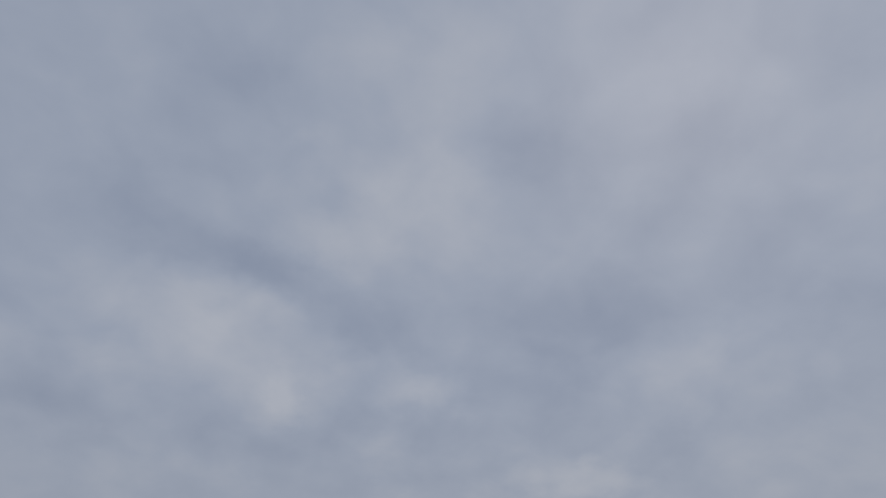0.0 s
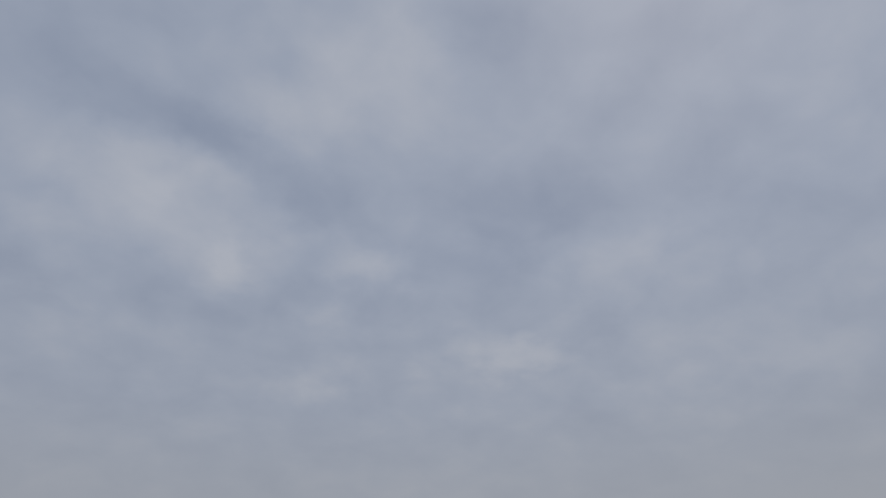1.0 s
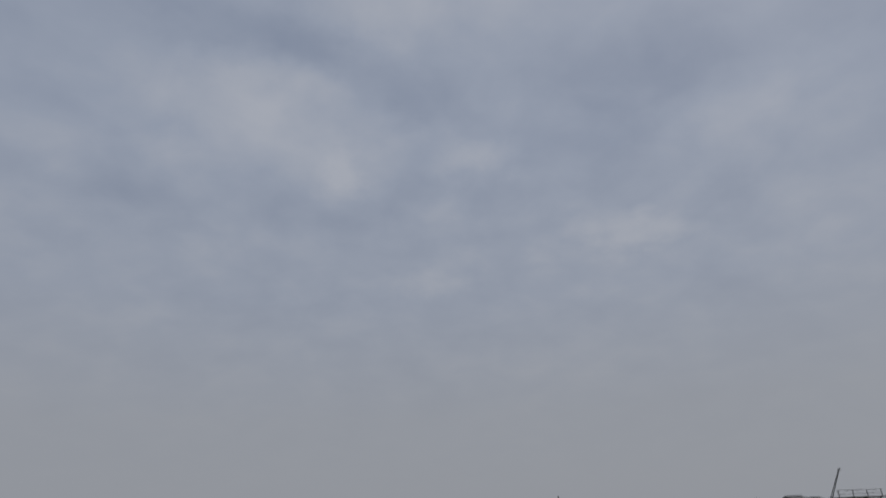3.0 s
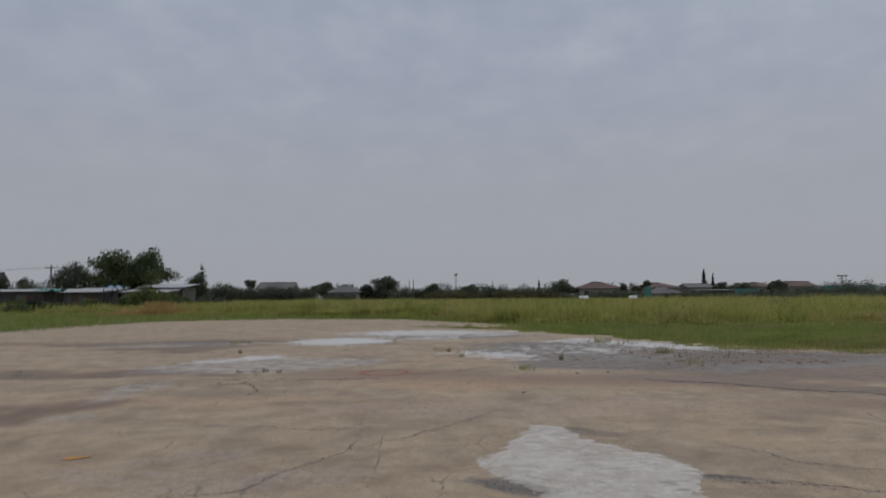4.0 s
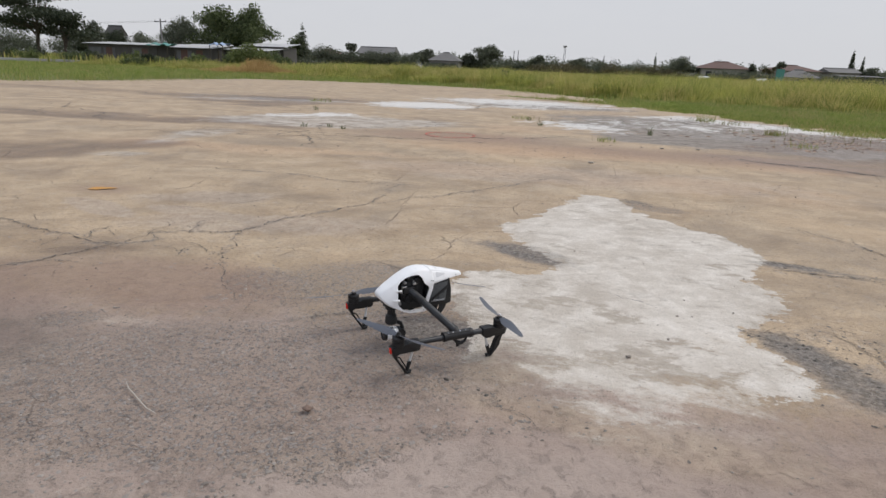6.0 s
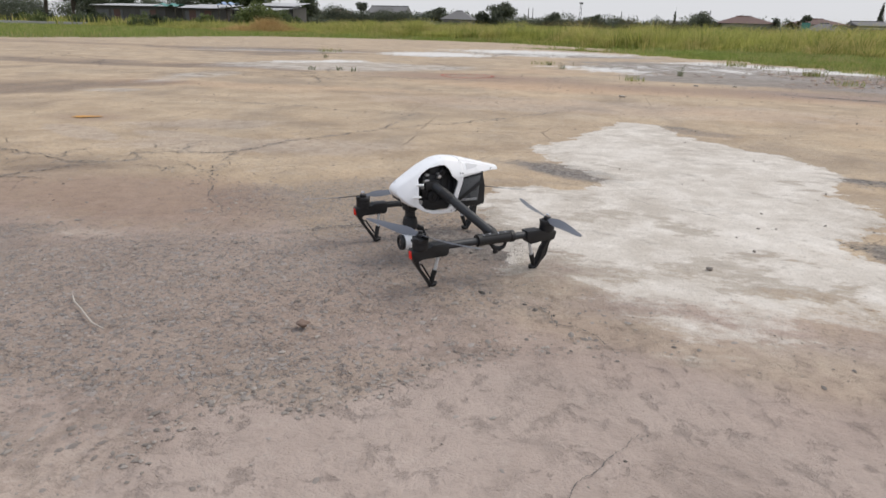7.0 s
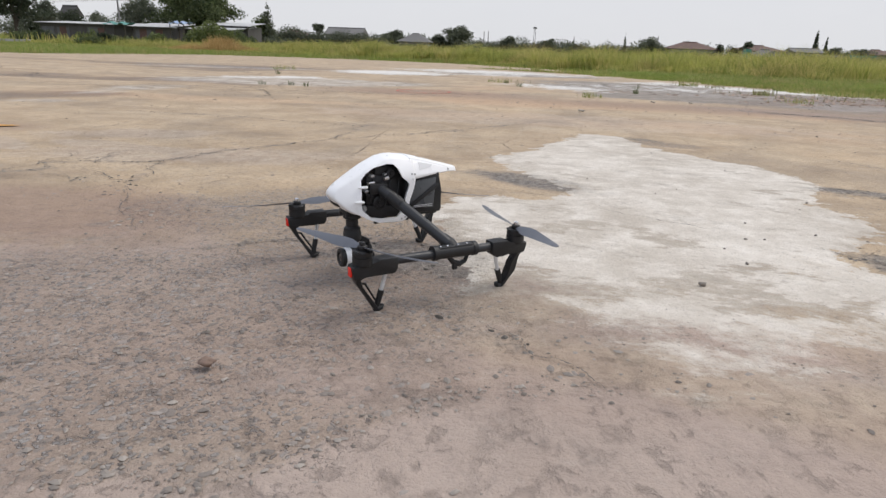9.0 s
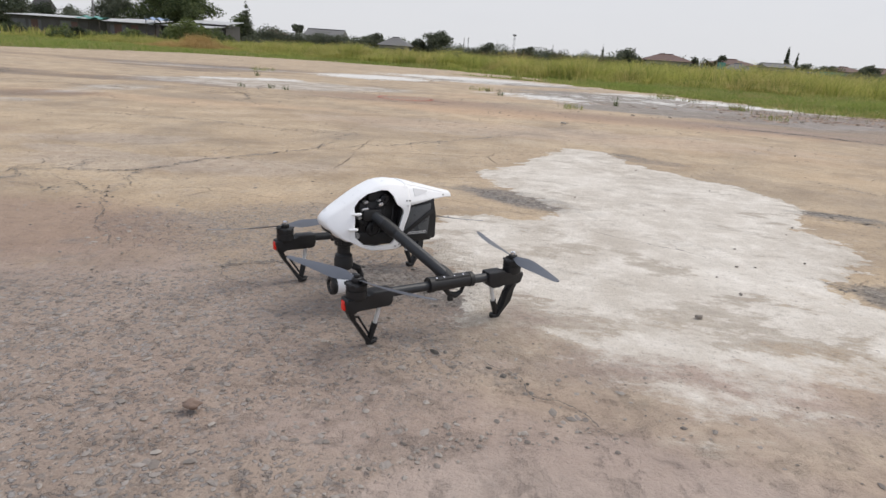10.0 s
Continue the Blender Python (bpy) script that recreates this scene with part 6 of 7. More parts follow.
def tree(name, x, y, height, spread, seed, label, material=LEAF, count=1800, size=0.22, stem=0.35, kind="round", category="tree"):
    rng = random.Random(seed)
    root = thing(name, label, category, pose(x, y, -0.05))
    bm = bmesh.new()
    fork = height * stem
    r = 0.02 * height + 0.03
    sweep(bm, [(0, 0, 0), (0.04 * height * rng.uniform(-1, 1), 0, fork * 0.5), (0.05 * height * rng.uniform(-1, 1), 0, fork), (0.04 * height * rng.uniform(-1, 1), 0, height * 0.85)], [r * 1.25, r, r * 0.8, r * 0.2], 8)
    lobes = []
    m = {"round": 14, "flat": 9, "spire": 7, "sparse": 6, "tiered": 20}[kind]
    for k in range(m):
        a = 2 * math.pi * k / m + rng.uniform(-0.4, 0.4)
        if kind == "spire":
            z = height * (0.25 + 0.72 * k / (m - 1))
            w = spread / 2 * (1.05 - 0.95 * k / (m - 1))
            lobes.append((0, 0, z, w + 0.12, w + 0.12, height * 0.16))
            continue
        reach = spread / 2 * rng.uniform(0.25, 0.72)
        if kind == "tiered":
            z = height * (0.36 + 0.58 * k / (m - 1))
            reach = spread / 2 * rng.uniform(0.3, 0.8) * (1.1 - 0.6 * k / (m - 1))
            lobe = (reach * math.cos(a * 2.4), reach * math.sin(a * 2.4), z, spread * rng.uniform(0.17, 0.27), spread * 0.22, height * rng.uniform(0.055, 0.085))
        elif kind == "flat":
            z = height * rng.uniform(0.72, 0.9)
            lobe = (reach * math.cos(a) * 1.15, reach * math.sin(a), z, spread * rng.uniform(0.16, 0.28), spread * 0.22, height * rng.uniform(0.07, 0.12))
        elif kind == "sparse":
            z = height * rng.uniform(0.45, 0.92)
            lobe = (reach * math.cos(a), reach * math.sin(a), z, spread * rng.uniform(0.10, 0.2), spread * 0.16, height * rng.uniform(0.06, 0.12))
        else:
            z = height * rng.uniform(0.34, 0.80)
            reach = spread / 2 * rng.uniform(0.2, 0.78) * (1.0 if z < height * 0.65 else 0.7)
            lobe = (reach * math.cos(a), reach * math.sin(a), z, spread * rng.uniform(0.13, 0.24), spread * 0.2, height * rng.uniform(0.10, 0.18))
        lobes.append(lobe)
        sweep(bm, [(0, 0, fork * rng.uniform(0.7, 1.1)), (lobe[0] * 0.5, lobe[1] * 0.5, (fork + lobe[2]) / 2), (lobe[0], lobe[1], lobe[2])], [r * 0.5, r * 0.35, r * 0.12], 6)
    if kind == "round":
        lobes.append((0, 0, height * 0.72, spread * 0.26, spread * 0.26, height * 0.22))
        lobes.append((spread * 0.08, 0, height * 0.88, spread * 0.14, spread * 0.14, height * 0.12))
    part("trunk", bm, BARK, root)
    verts, faces = leaf_cloud(lobes, int(count * 3.6), size * 0.76, seed, 0.26)
    raw("crown", verts, faces, material, root)
    return root


def bush(x, y, w, h, seed, label, material=LEAF, count=700, size=0.14, name="bush"):
    rng = random.Random(seed)
    root = thing(name, label, "bush", pose(x, y, -0.05))
    bm = bmesh.new()
    lobes = []
    for k in range(6):
        px, z = rng.uniform(-0.38, 0.38) * w, h * rng.uniform(0.3, 0.72)
        lobes.append((px, rng.uniform(-0.2, 0.2) * w, z, w * 0.2, w * 0.2, h * 0.27))
        sweep(bm, [(px * 0.2, 0, 0), (px * 0.7, 0, z * 0.6), (px, 0, z)], [0.04, 0.03, 0.015], 5)
    part("stems", bm, BARK, root)
    verts, faces = leaf_cloud(lobes, count, size, seed)
    raw("foliage", verts, faces, material, root)


tree("broad_tree", -63.5, 72, 9.2, 13.5, 21, "tall dark spreading tree beside the tin sheds", LEAF3, 3600, 0.26, 0.4, "tiered")
tree("broad_tree", -58.8, 71, 6.2, 5.0, 31, "dark side tree with layered branches", LEAF3, 900, 0.24, 0.4, "flat")
tree("shade_tree", -47.6, 78, 6.4, 6.4, 22, "small tree with an open flat crown", HAZYLEAF, 1700, 0.22, 0.4, "round")
tree("shade_tree", -42.0, 78, 7.8, 8.6, 23, "large round green tree behind the tin sheds", LEAF, 3400, 0.24, 0.25)
tree("shade_tree", -38.3, 79, 8.1, 6.8, 24, "large leafy tree with ragged top twigs", LEAF, 2600, 0.24, 0.25)
tree("shade_tree", -40.3, 80, 7.0, 6.0, 25, "green tree with thin upper twigs", LEAF, 1200, 0.22, 0.3)
tree("small_tree", -66.0, 85, 5.9, 4.6, 26, "small dark tree before a gabled house", HAZYLEAF, 900, 0.24, 0.3)
tree("small_tree", -68.7, 100, 5.3, 3.4, 27, "small dark round tree on the skyline", HAZYLEAF, 600, 0.25, 0.3)
tree("twin_tree", -36.4, 90, 5.2, 3.6, 28, "small leafy tree beside a shed", LEAF, 900, 0.22, 0.2)
tree("twin_tree", -35.6, 90, 6.0, 2.7, 29, "slim leafy tree with a pointed tip", HAZYLEAF, 800, 0.2, 0.2, "spire")
tree("domed_tree", -29.0, 152, 5.5, 8.4, 30, "wide dome-shaped tree beside a grey roof", HAZYLEAF, 2200, 0.32, 0.15, "round")
tree("round_tree", -13.6, 150, 6.8, 9.2, 32, "dense dark round tree on the skyline", HAZYLEAF, 2200, 0.32, 0.2)
tree("round_tree", -18.6, 150, 4.9, 4.8, 33, "low dark round tree on the skyline", HAZYLEAF, 1200, 0.3, 0.2)
tree("round_tree", 29.2, 150, 5.7, 8.6, 34, "dark round tree beside a red roof", HAZYLEAF, 1800, 0.32, 0.2)
tree("round_tree", -2.0, 151, 5.0, 5.8, 71, "low dark round tree on the skyline", HAZYLEAF, 1300, 0.3, 0.2)
tree("round_tree", 7.2, 151, 4.6, 6.4, 72, "low dark round tree on the skyline", HAZYLEAF, 1300, 0.3, 0.2)
tree("small_tree", 44.2, 148, 4.6, 2.6, 35, "small tree before a red-roofed house", HAZYLEAF, 500, 0.3, 0.2)
tree("round_tree", 68.6, 149, 4.8, 6.4, 73, "bushy green tree beside columnar trees", HAZYLEAF, 1300, 0.3, 0.2)
tree("small_tree", 47.2, 146, 4.2, 3.4, 36, "thin brownish tree before the roofs", DRYLEAF, 400, 0.25, 0.3, "sparse")
tree("palm_like_tree", 42.3, 125, 4.7, 1.8, 37, "small tufted tree with a bare stem", HAZYLEAF, 260, 0.24, 0.6, "flat")
tree("spire_tree", 69.2, 160, 7.8, 1.8, 38, "tall slim dark columnar tree", HAZYLEAF, 900, 0.3, 0.15, "spire")
tree("spire_tree", 73.8, 165, 6.5, 1.4, 39, "slim dark columnar tree", HAZYLEAF, 600, 0.3, 0.15, "spire")
tree("bare_stem_tree", 22.5, 140, 5.1, 1.0, 40, "bare dark trunk with few leaves", HAZYLEAF, 220, 0.2, 0.5, "spire")
tree("round_tree", 72.0, 130, 4.7, 5.0, 41, "dark round tree beside pink roofs", HAZYLEAF, 1100, 0.28, 0.2)
tree("round_tree", 78.0, 158, 4.8, 9.0, 42, "low dark trees before distant roofs", HAZYLEAF, 1200, 0.32, 0.2)
tree("small_tree", -48.4, 122, 5.0, 4.0, 43, "leafy tree in the far hedge", HAZYLEAF, 700, 0.26, 0.25)
tree("small_tree", -38.0, 121, 5.3, 2.2, 44, "thin tree with a tufted top", HAZYLEAF, 350, 0.24, 0.5, "flat")
tree("small_tree", -67.4, 92, 5.0, 6.5, 45, "low dark spreading tree before a gabled house", LEAF3, 1300, 0.24, 0.2)
tree("small_tree", -73.5, 93, 4.6, 6.0, 46, "low dark spreading tree in the far hedge", LEAF3, 1100, 0.24, 0.2)
bush(-28.5, 58, 4.2, 2.8, 51, "round green bush before a tin shed", BUSHLEAF, 3600, 0.13)
bush(-31.2, 64, 3.4, 2.1, 47, "leafy green shrub at the end of a tin shed", BUSHLEAF, 1800, 0.13)
bush(-29.4, 65, 3.2, 2.3, 50, "ragged green shrub at the end of a tin shed", LEAF, 1600, 0.13)
bush(-29.6, 68, 3.0, 2.4, 48, "tall ragged shrub beside the tin sheds", LEAF, 1500, 0.14)
bush(-27.0, 72, 3.6, 1.9, 49, "low dark shrub behind the russet grass", HAZYLEAF, 1300, 0.14)
bush(-22.6, 140, 9.0, 2.2, 59, "low dark shrubs before a white-walled house", HAZYLEAF, 2600, 0.2)
bush(-50.5, 62, 2.8, 1.6, 52, "dark low shrub before the shed wall", HAZYLEAF, 600)
bush(-46.8, 60, 2.6, 1.4, 53, "dark low shrub before the shed wall", HAZYLEAF, 600)
bush(-57.0, 58, 3.6, 1.7, 54, "dark shrub on the waste ground", HAZYLEAF, 700)
bush(-41.0, 61, 2.2, 1.3, 55, "low shrub before the tin shed", HAZYLEAF, 500)
bush(-38.4, 60, 2.8, 1.2, 56, "low shrub before the tin shed", LEAF, 500)


def dry_patch():
    rng = np.random.default_rng(57)
    n = 6000
    px, py = -22.6 + 1.9 * rng.normal(size=n), 47.4 + 0.9 * rng.normal(size=n)
    h = np.exp(-((px + 22.6) / 2.4) ** 2) * (0.15 + 0.85 * rng.random(n)) * (0.7 + 0.9 * np.clip(clumped(px, py, 0.9, 3), -0.4, 0.6))
    blades("dry_grass", px, py, 0.25 + h, np.full(n, 0.03), RUSSET, "patch of dry russet grass beside a bush", 5, 0.5)


dry_patch()
for k in range(12):
    bush(-62 + 2.6 * k + 0.9 * (k % 3), 56 + 1.7 * (k % 4), 2.0 + 0.5 * (k % 3), 1.15 + 0.25 * (k * 5 % 4), 80 + k, "low scrubby shrub on waste ground before the sheds", (LEAF3, LEAF, BUSHLEAF)[k * 2 % 3], 800, 0.12)
bush(19.3, 34.5, 1.7, 1.15, 60, "dark shrub standing in the tall grass", HAZYLEAF, 420, 0.10)
bush(-3.0, 40, 1.5, 1.25, 58, "dark shrub standing in the tall grass", HAZYLEAF, 300, 0.10)


def hedge(name, label, x0, x1, y, h0, h1, seed, material, count, size):
    rng = random.Random(seed)
    lobes = []
    n = max(6, int(abs(x1 - x0) / 2.2))
    for k in range(n):
        u = (k + rng.random()) / n
        h = (h0 + (h1 - h0) * u) * rng.uniform(0.8, 1.25)
        lobes.append((x0 + (x1 - x0) * u, y + rng.uniform(-3, 3), h * 0.5, 1.6 + rng.random() * 1.8, 2.0, h * rng.uniform(0.42, 0.6)))
    verts, faces = leaf_cloud(lobes, int(count * 6), size * 0.58, seed)
    tagged(raw(name, verts, faces, material), label, "hedge", kind="stuff")


hedge("far_hedge", "long dark hedge and scrub along the field", -95, -50, 92, 4.2, 4.0, 61, HAZYLEAF, 5000, 0.26)
hedge("far_hedge", "long dark hedge and scrub along the field", -50, -24, 112, 3.9, 3.2, 62, HAZYLEAF, 5000, 0.30)
hedge("far_hedge", "long dark hedge and scrub along the field", -28, 24, 158, 3.3, 3.7, 63, HAZYLEAF, 6500, 0.34)
hedge("far_hedge", "brownish scrub along the field", -2, 24, 122, 2.5, 2.5, 64, DRYLEAF, 3200, 0.26)
hedge("far_hedge", "low scrub before the houses", 20, 62, 132, 2.0, 2.4, 65, HAZYLEAF, 3600, 0.28)
hedge("far_hedge", "low scrub before the houses", 55, 90, 112, 2.2, 2.6, 66, HAZYLEAF, 3600, 0.26)
hedge("far_treeline", "long low line of distant trees on the skyline", -130, 40, 205, 4.6, 5.0, 69, HAZYLEAF, 7000, 0.5)
hedge("far_treeline", "long low line of distant trees on the skyline", 40, 230, 208, 5.0, 5.2, 70, HAZYLEAF, 7000, 0.5)
hedge("near_hedge", "dense dark hedge at the edge of the field", 62, 110, 90, 2.9, 3.1, 67, HAZYLEAF, 7000, 0.24)
hedge("near_hedge", "dense dark hedge at the edge of the field", 38, 66, 66, 1.4, 1.9, 68, HAZYLEAF, 3500, 0.2)


# ---- sheds, houses and other far things ----
def corrugated(bm, x0, x1, y0, y1, z0, z1, pitch=0.25, depth=0.035):
    """A wavy tin sheet from the front edge (y0, z0) to the back edge (y1, z1)."""
    n = max(6, int((x1 - x0) / pitch) * 2)
    a = [bm.verts.new((x0 + (x1 - x0) * k / n, y0, z0 + depth * (k % 2))) for k in range(n + 1)]
    b = [bm.verts.new((x0 + (x1 - x0) * k / n, y1, z1 + depth * (k % 2))) for k in range(n + 1)]
    fs = [bm.faces.new((a[k], a[k + 1], b[k + 1], b[k])) for k in range(n)]
    got = bmesh.ops.extrude_face_region(bm, geom=fs)["geom"]
    bmesh.ops.translate(bm, vec=(0, 0, -0.03), verts=[g for g in got if isinstance(g, bmesh.types.BMVert)])
    return bm


def shed(x, y, w, d, h, rise, label, wall=TINWALL, roof=TIN, doors=1):
    root = thing("tin_shed", label, "shed", pose(x, y, -0.05), "row of tin sheds")
    b = bmesh.new()
    for cx, cy, sx, sy in ((0, 0, w, 0.08), (0, d, w, 0.08), (-w / 2 + 0.04, d / 2, 0.08, d - 0.09), (w / 2 - 0.04, d / 2, 0.08, d - 0.09)):
        box(b, (cx, cy, h / 2), (sx, sy, h))
    part("wall", b, wall, root, smooth=0)
    b = bmesh.new()
    corrugated(b, -w / 2 - 0.4, w / 2 + 0.4, -0.6, d + 0.4, h + 0.03, h + rise)
    part("roof", b, roof, root, "pale corrugated tin roof", smooth=0)
    rng = random.Random(int(x * 10))
    n = max(2, int(w / 1.6))
    for k in range(n):
        cx = -w / 2 + (k + 0.5) * w / n
        b = bmesh.new()
        box(b, (cx, -0.06, h * 0.45), (w / n * 0.8, 0.04, h * rng.uniform(0.7, 0.9)), 0.01)
        part("wall_sheet", b, rng.choice((TINWALL, TINWALL, STEEL)), root, smooth=0)
    for k in range(doors):
        b = bmesh.new()
        box(b, (-w / 2 + (k + 0.6) * w / (doors + 0.4), -0.1, 0.95), (0.8, 0.04, 1.9), 0.01)
        part("door", b, rng.choice((REDROOF, WINDOW)), root, smooth=0)


shed(-48.0, 68, 11.0, 4, 2.25, 0.35, "long grey tin shed with a pale edge to its roof", doors=2)
shed(-38.9, 66, 4.4, 4, 2.1, 0.55, "small tin shed with a pale sloping roof", doors=2)
shed(-34.3, 69, 5.4, 5, 2.1, 0.5, "tin shed with overlapping pale roofs", doors=1)
shed(-33.8, 73, 5.0, 4, 2.7, 0.5, "tin shed with a high pale sloping roof", doors=0)


def tarp(x, y, w, d, z, material, label):
    bm = bmesh.new()
    n = 8
    rows = []
    for j in range(5):
        rows.append([bm.verts.new((w * (k / n - 0.5), d * (j / 4 - 0.5), z - 0.35 * abs(j / 4 - 0.5) - 0.12 * math.sin(k * 1.7 + j))) for k in range(n + 1)])
    fs = []
    for a, b in zip(rows, rows[1:]):
        for k in range(n):
            fs.append(bm.faces.new((a[k], a[k + 1], b[k + 1], b[k])))
    got = bmesh.ops.extrude_face_region(bm, geom=fs)["geom"]
    bmesh.ops.translate(bm, vec=(0, 0, 0.02), verts=[g for g in got if isinstance(g, bmesh.types.BMVert)])
    root = thing("tarpaulin_awning", label, "awning", pose(x, y, -0.05))
    part("sheet", bm, material, root)
    for sx in (-0.45, 0.45):
        for sy in (-0.45, 0.45):
            b = bmesh.new()
            rod(b, (w * sx, d * sy, 0), (w * sx, d * sy, z - 0.25), 0.05, seg=8)
            part("post", b, BARK, root)


tarp(-43.1, 66.6, 2.6, 2.0, 2.5, TEAL, "teal tarpaulin awning on posts beside a shed")
tarp(-35.9, 66.4, 1.7, 2.0, 2.75, BLUE, "pale blue tarpaulin awning on posts beside a shed")


def house(x, y, w, d, eave, ridge, roof_mat, label, hip=True, wall=WALLPAINT, windows=3, turn=0.0):
    root = thing("house", label, "house", pose(x, y, -0.05, 0, 0, turn))
    b = bmesh.new()
    box(b, (0, 0, eave / 2), (w, d, eave))
    part("wall", b, wall, root, smooth=0)
    b = bmesh.new()
    o = 0.5
    base = [b.verts.new(p) for p in ((-w / 2 - o, -d / 2 - o, eave), (w / 2 + o, -d / 2 - o, eave), (w / 2 + o, d / 2 + o, eave), (-w / 2 - o, d / 2 + o, eave))]
    in_ = d / 2 if hip else 0
    in_ = min(in_, w / 2 - 0.3)
    top = [b.verts.new((-w / 2 - o + in_, 0, ridge)), b.verts.new((w / 2 + o - in_, 0, ridge))]
    for f in ((0, 1, 5, 4), (2, 3, 4, 5), (1, 2, 5), (3, 0, 4)):
        vs = base + top
        b.faces.new([vs[k] for k in f])
    b.faces.new(base[::-1])
    roof = part("roof", b, roof_mat, root, smooth=0)
    b = bmesh.new()
    rod(b, (-w / 2 - o + in_, 0, ridge + 0.03), (w / 2 + o - in_, 0, ridge + 0.03), 0.12, seg=8)
    part("ridge_cap", b, roof_mat, roof, smooth=0)
    for k in range(windows):
        cx = (k + 0.5) / windows * w - w / 2
        b = bmesh.new()
        box(b, (cx, -d / 2 - 0.03, eave * 0.6), (min(1.2, w / windows * 0.55), 0.06, eave * 0.4))
        win = part("window", b, WINDOW, root, smooth=0)
        b = bmesh.new()
        box(b, (cx, -d / 2 - 0.08, eave * 0.39), (min(1.4, w / windows * 0.62), 0.1, 0.08))
        part("sill", b, WALLPAINT, win, smooth=0)
    b = bmesh.new()
    box(b, (w * 0.5 / max(1, windows) - w / 2 + 1.3, -d / 2 - 0.04, 1.0), (0.9, 0.06, 2.0))
    part("door", b, BARK, root, smooth=0)


house(-81.8, 112, 1.9, 2.4, 4.6, 6.4, DARKROOF, "dark gabled house behind trees", hip=False, windows=1)
house(-40.8, 116, 4.0, 5, 2.8, 3.6, REDROOF, "low brown-roofed house in the hedge", windows=1)
house(-34.0, 127, 6.6, 6, 3.3, 4.6, GREYROOF, "house with a long grey roof", hip=False)
house(-23.0, 146, 6.6, 7, 2.7, 4.5, GREYROOF, "white-walled house with a grey hipped roof", windows=3)
house(38.8, 152, 10.2, 8, 3.3, 4.8, REDROOF, "wide house with a red hipped tile roof")
house(53.6, 153, 10.0, 8, 3.4, 4.6, REDROOF, "house with a red-brown tile roof")
house(47.6, 131, 5.4, 5, 1.9, 3.3, GREYROOF, "low outbuilding with a grey hipped roof", windows=1)
house(63.8, 153, 5.6, 7, 3.4, 4.3, GREYROOF, "pale-walled building with a grey gabled roof beside columnar trees", hip=False, wall=WALLPAINT)
house(82.5, 160, 8.0, 7, 3.6, 4.7, REDROOF, "distant house with a faded red roof")
house(93.0, 162, 9.0, 7, 3.6, 4.9, REDROOF, "distant house with a faded red roof", hip=False)
house(103.0, 165, 8.0, 7, 2.6, 3.5, GREYROOF, "distant house with a grey roof")
house(150.5, 170, 5.0, 6, 5.4, 6.5, GREYROOF, "far pale block with a flat roof", hip=False, windows=2)
house(158.5, 172, 6.0, 6, 5.0, 6.0, GREYROOF, "far pale block with a flat roof", hip=False, windows=2)


def shelter(x, y, w, d, h, label):
    """A flat roof on posts."""
    root = thing("carport", label, "carport", pose(x, y, -0.05))
    b = bmesh.new()
    corrugated(b, -w / 2, w / 2, -d / 2, d / 2, h, h + 0.25)
    part("roof", b, GREYROOF, root, smooth=0)
    for sx in (-0.47, 0.0, 0.47):
        for sy in (-0.45, 0.45):
            b = bmesh.new()
            rod(b, (w * sx, d * sy, 0), (w * sx, d * sy, h + 0.05), 0.07, seg=8)
            part("post", b, POLE, root)


shelter(61.0, 136, 8.0, 4, 2.5, "long flat-roofed carport on posts")


def pole(x, y, h, label, arm=0.0, name="utility_pole", r=0.11, head=False):
    root = thing(name, label, "pole", pose(x, y, -0.05))
    b = bmesh.new()
    rod(b, (0, 0, 0), (0, 0, h), r * 1.3, r * 0.8, 8)
    part("shaft", b, POLE, root)
    if arm:
        b = bmesh.new()
        box(b, (0, 0, h - 0.35), (arm, 0.1, 0.1))
        part("crossarm", b, STEEL, root)
        for k in (-0.45, 0, 0.45):
            b = bmesh.new()
            lathe(b, [(0.02, 0), (0.05, 0.02), (0.05, 0.1), (0.02, 0.16)], 8, Matrix.Translation((arm * k, 0, h - 0.3)))
            part("insulator", b, WALLPAINT, root)
    if head:
        b = bmesh.new()
        box(b, (0, 0, h + 0.05), (2.0, 0.3, 0.25), 0.05)
        part("lamp_head", b, STEEL, root)


pole(-47.8, 74, 5.6, "utility pole with a crossarm beside trees", 1.6)
pole(-87.8, 84, 5.8, "utility pole with a crossarm", 1.6)
pole(-8.8, 170, 6.2, "bare concrete pole on the skyline", 0.0, "bare_pole")
pole(-7.7, 170, 6.3, "bare concrete pole on the skyline", 0.0, "bare_pole")
pole(33.4, 160, 6.1, "bare concrete pole behind a tree", 0.0, "bare_pole")
pole(14.0, 165, 5.6, "bare concrete pole on the skyline", 0.0, "bare_pole")
pole(79.4, 120, 5.0, "lamp post with a wide lamp head", 0.0, "lamp_post", 0.1, True)


def wires():
    root = thing("power_line", "thin sagging power cables between poles", "cable")
    for k, z in enumerate((5.3, 5.25, 5.2)):
        b = bmesh.new()
        o = (k - 1) * 0.7
        sweep(b, [(-47.8 + o - 40 * u, 74 + 10 * u, z - 1.6 * u * (1 - u) + 0.2 * u) for u in np.linspace(0, 1, 9)], 0.007, 5)
        part("cable", b, STEEL, root)


wires()


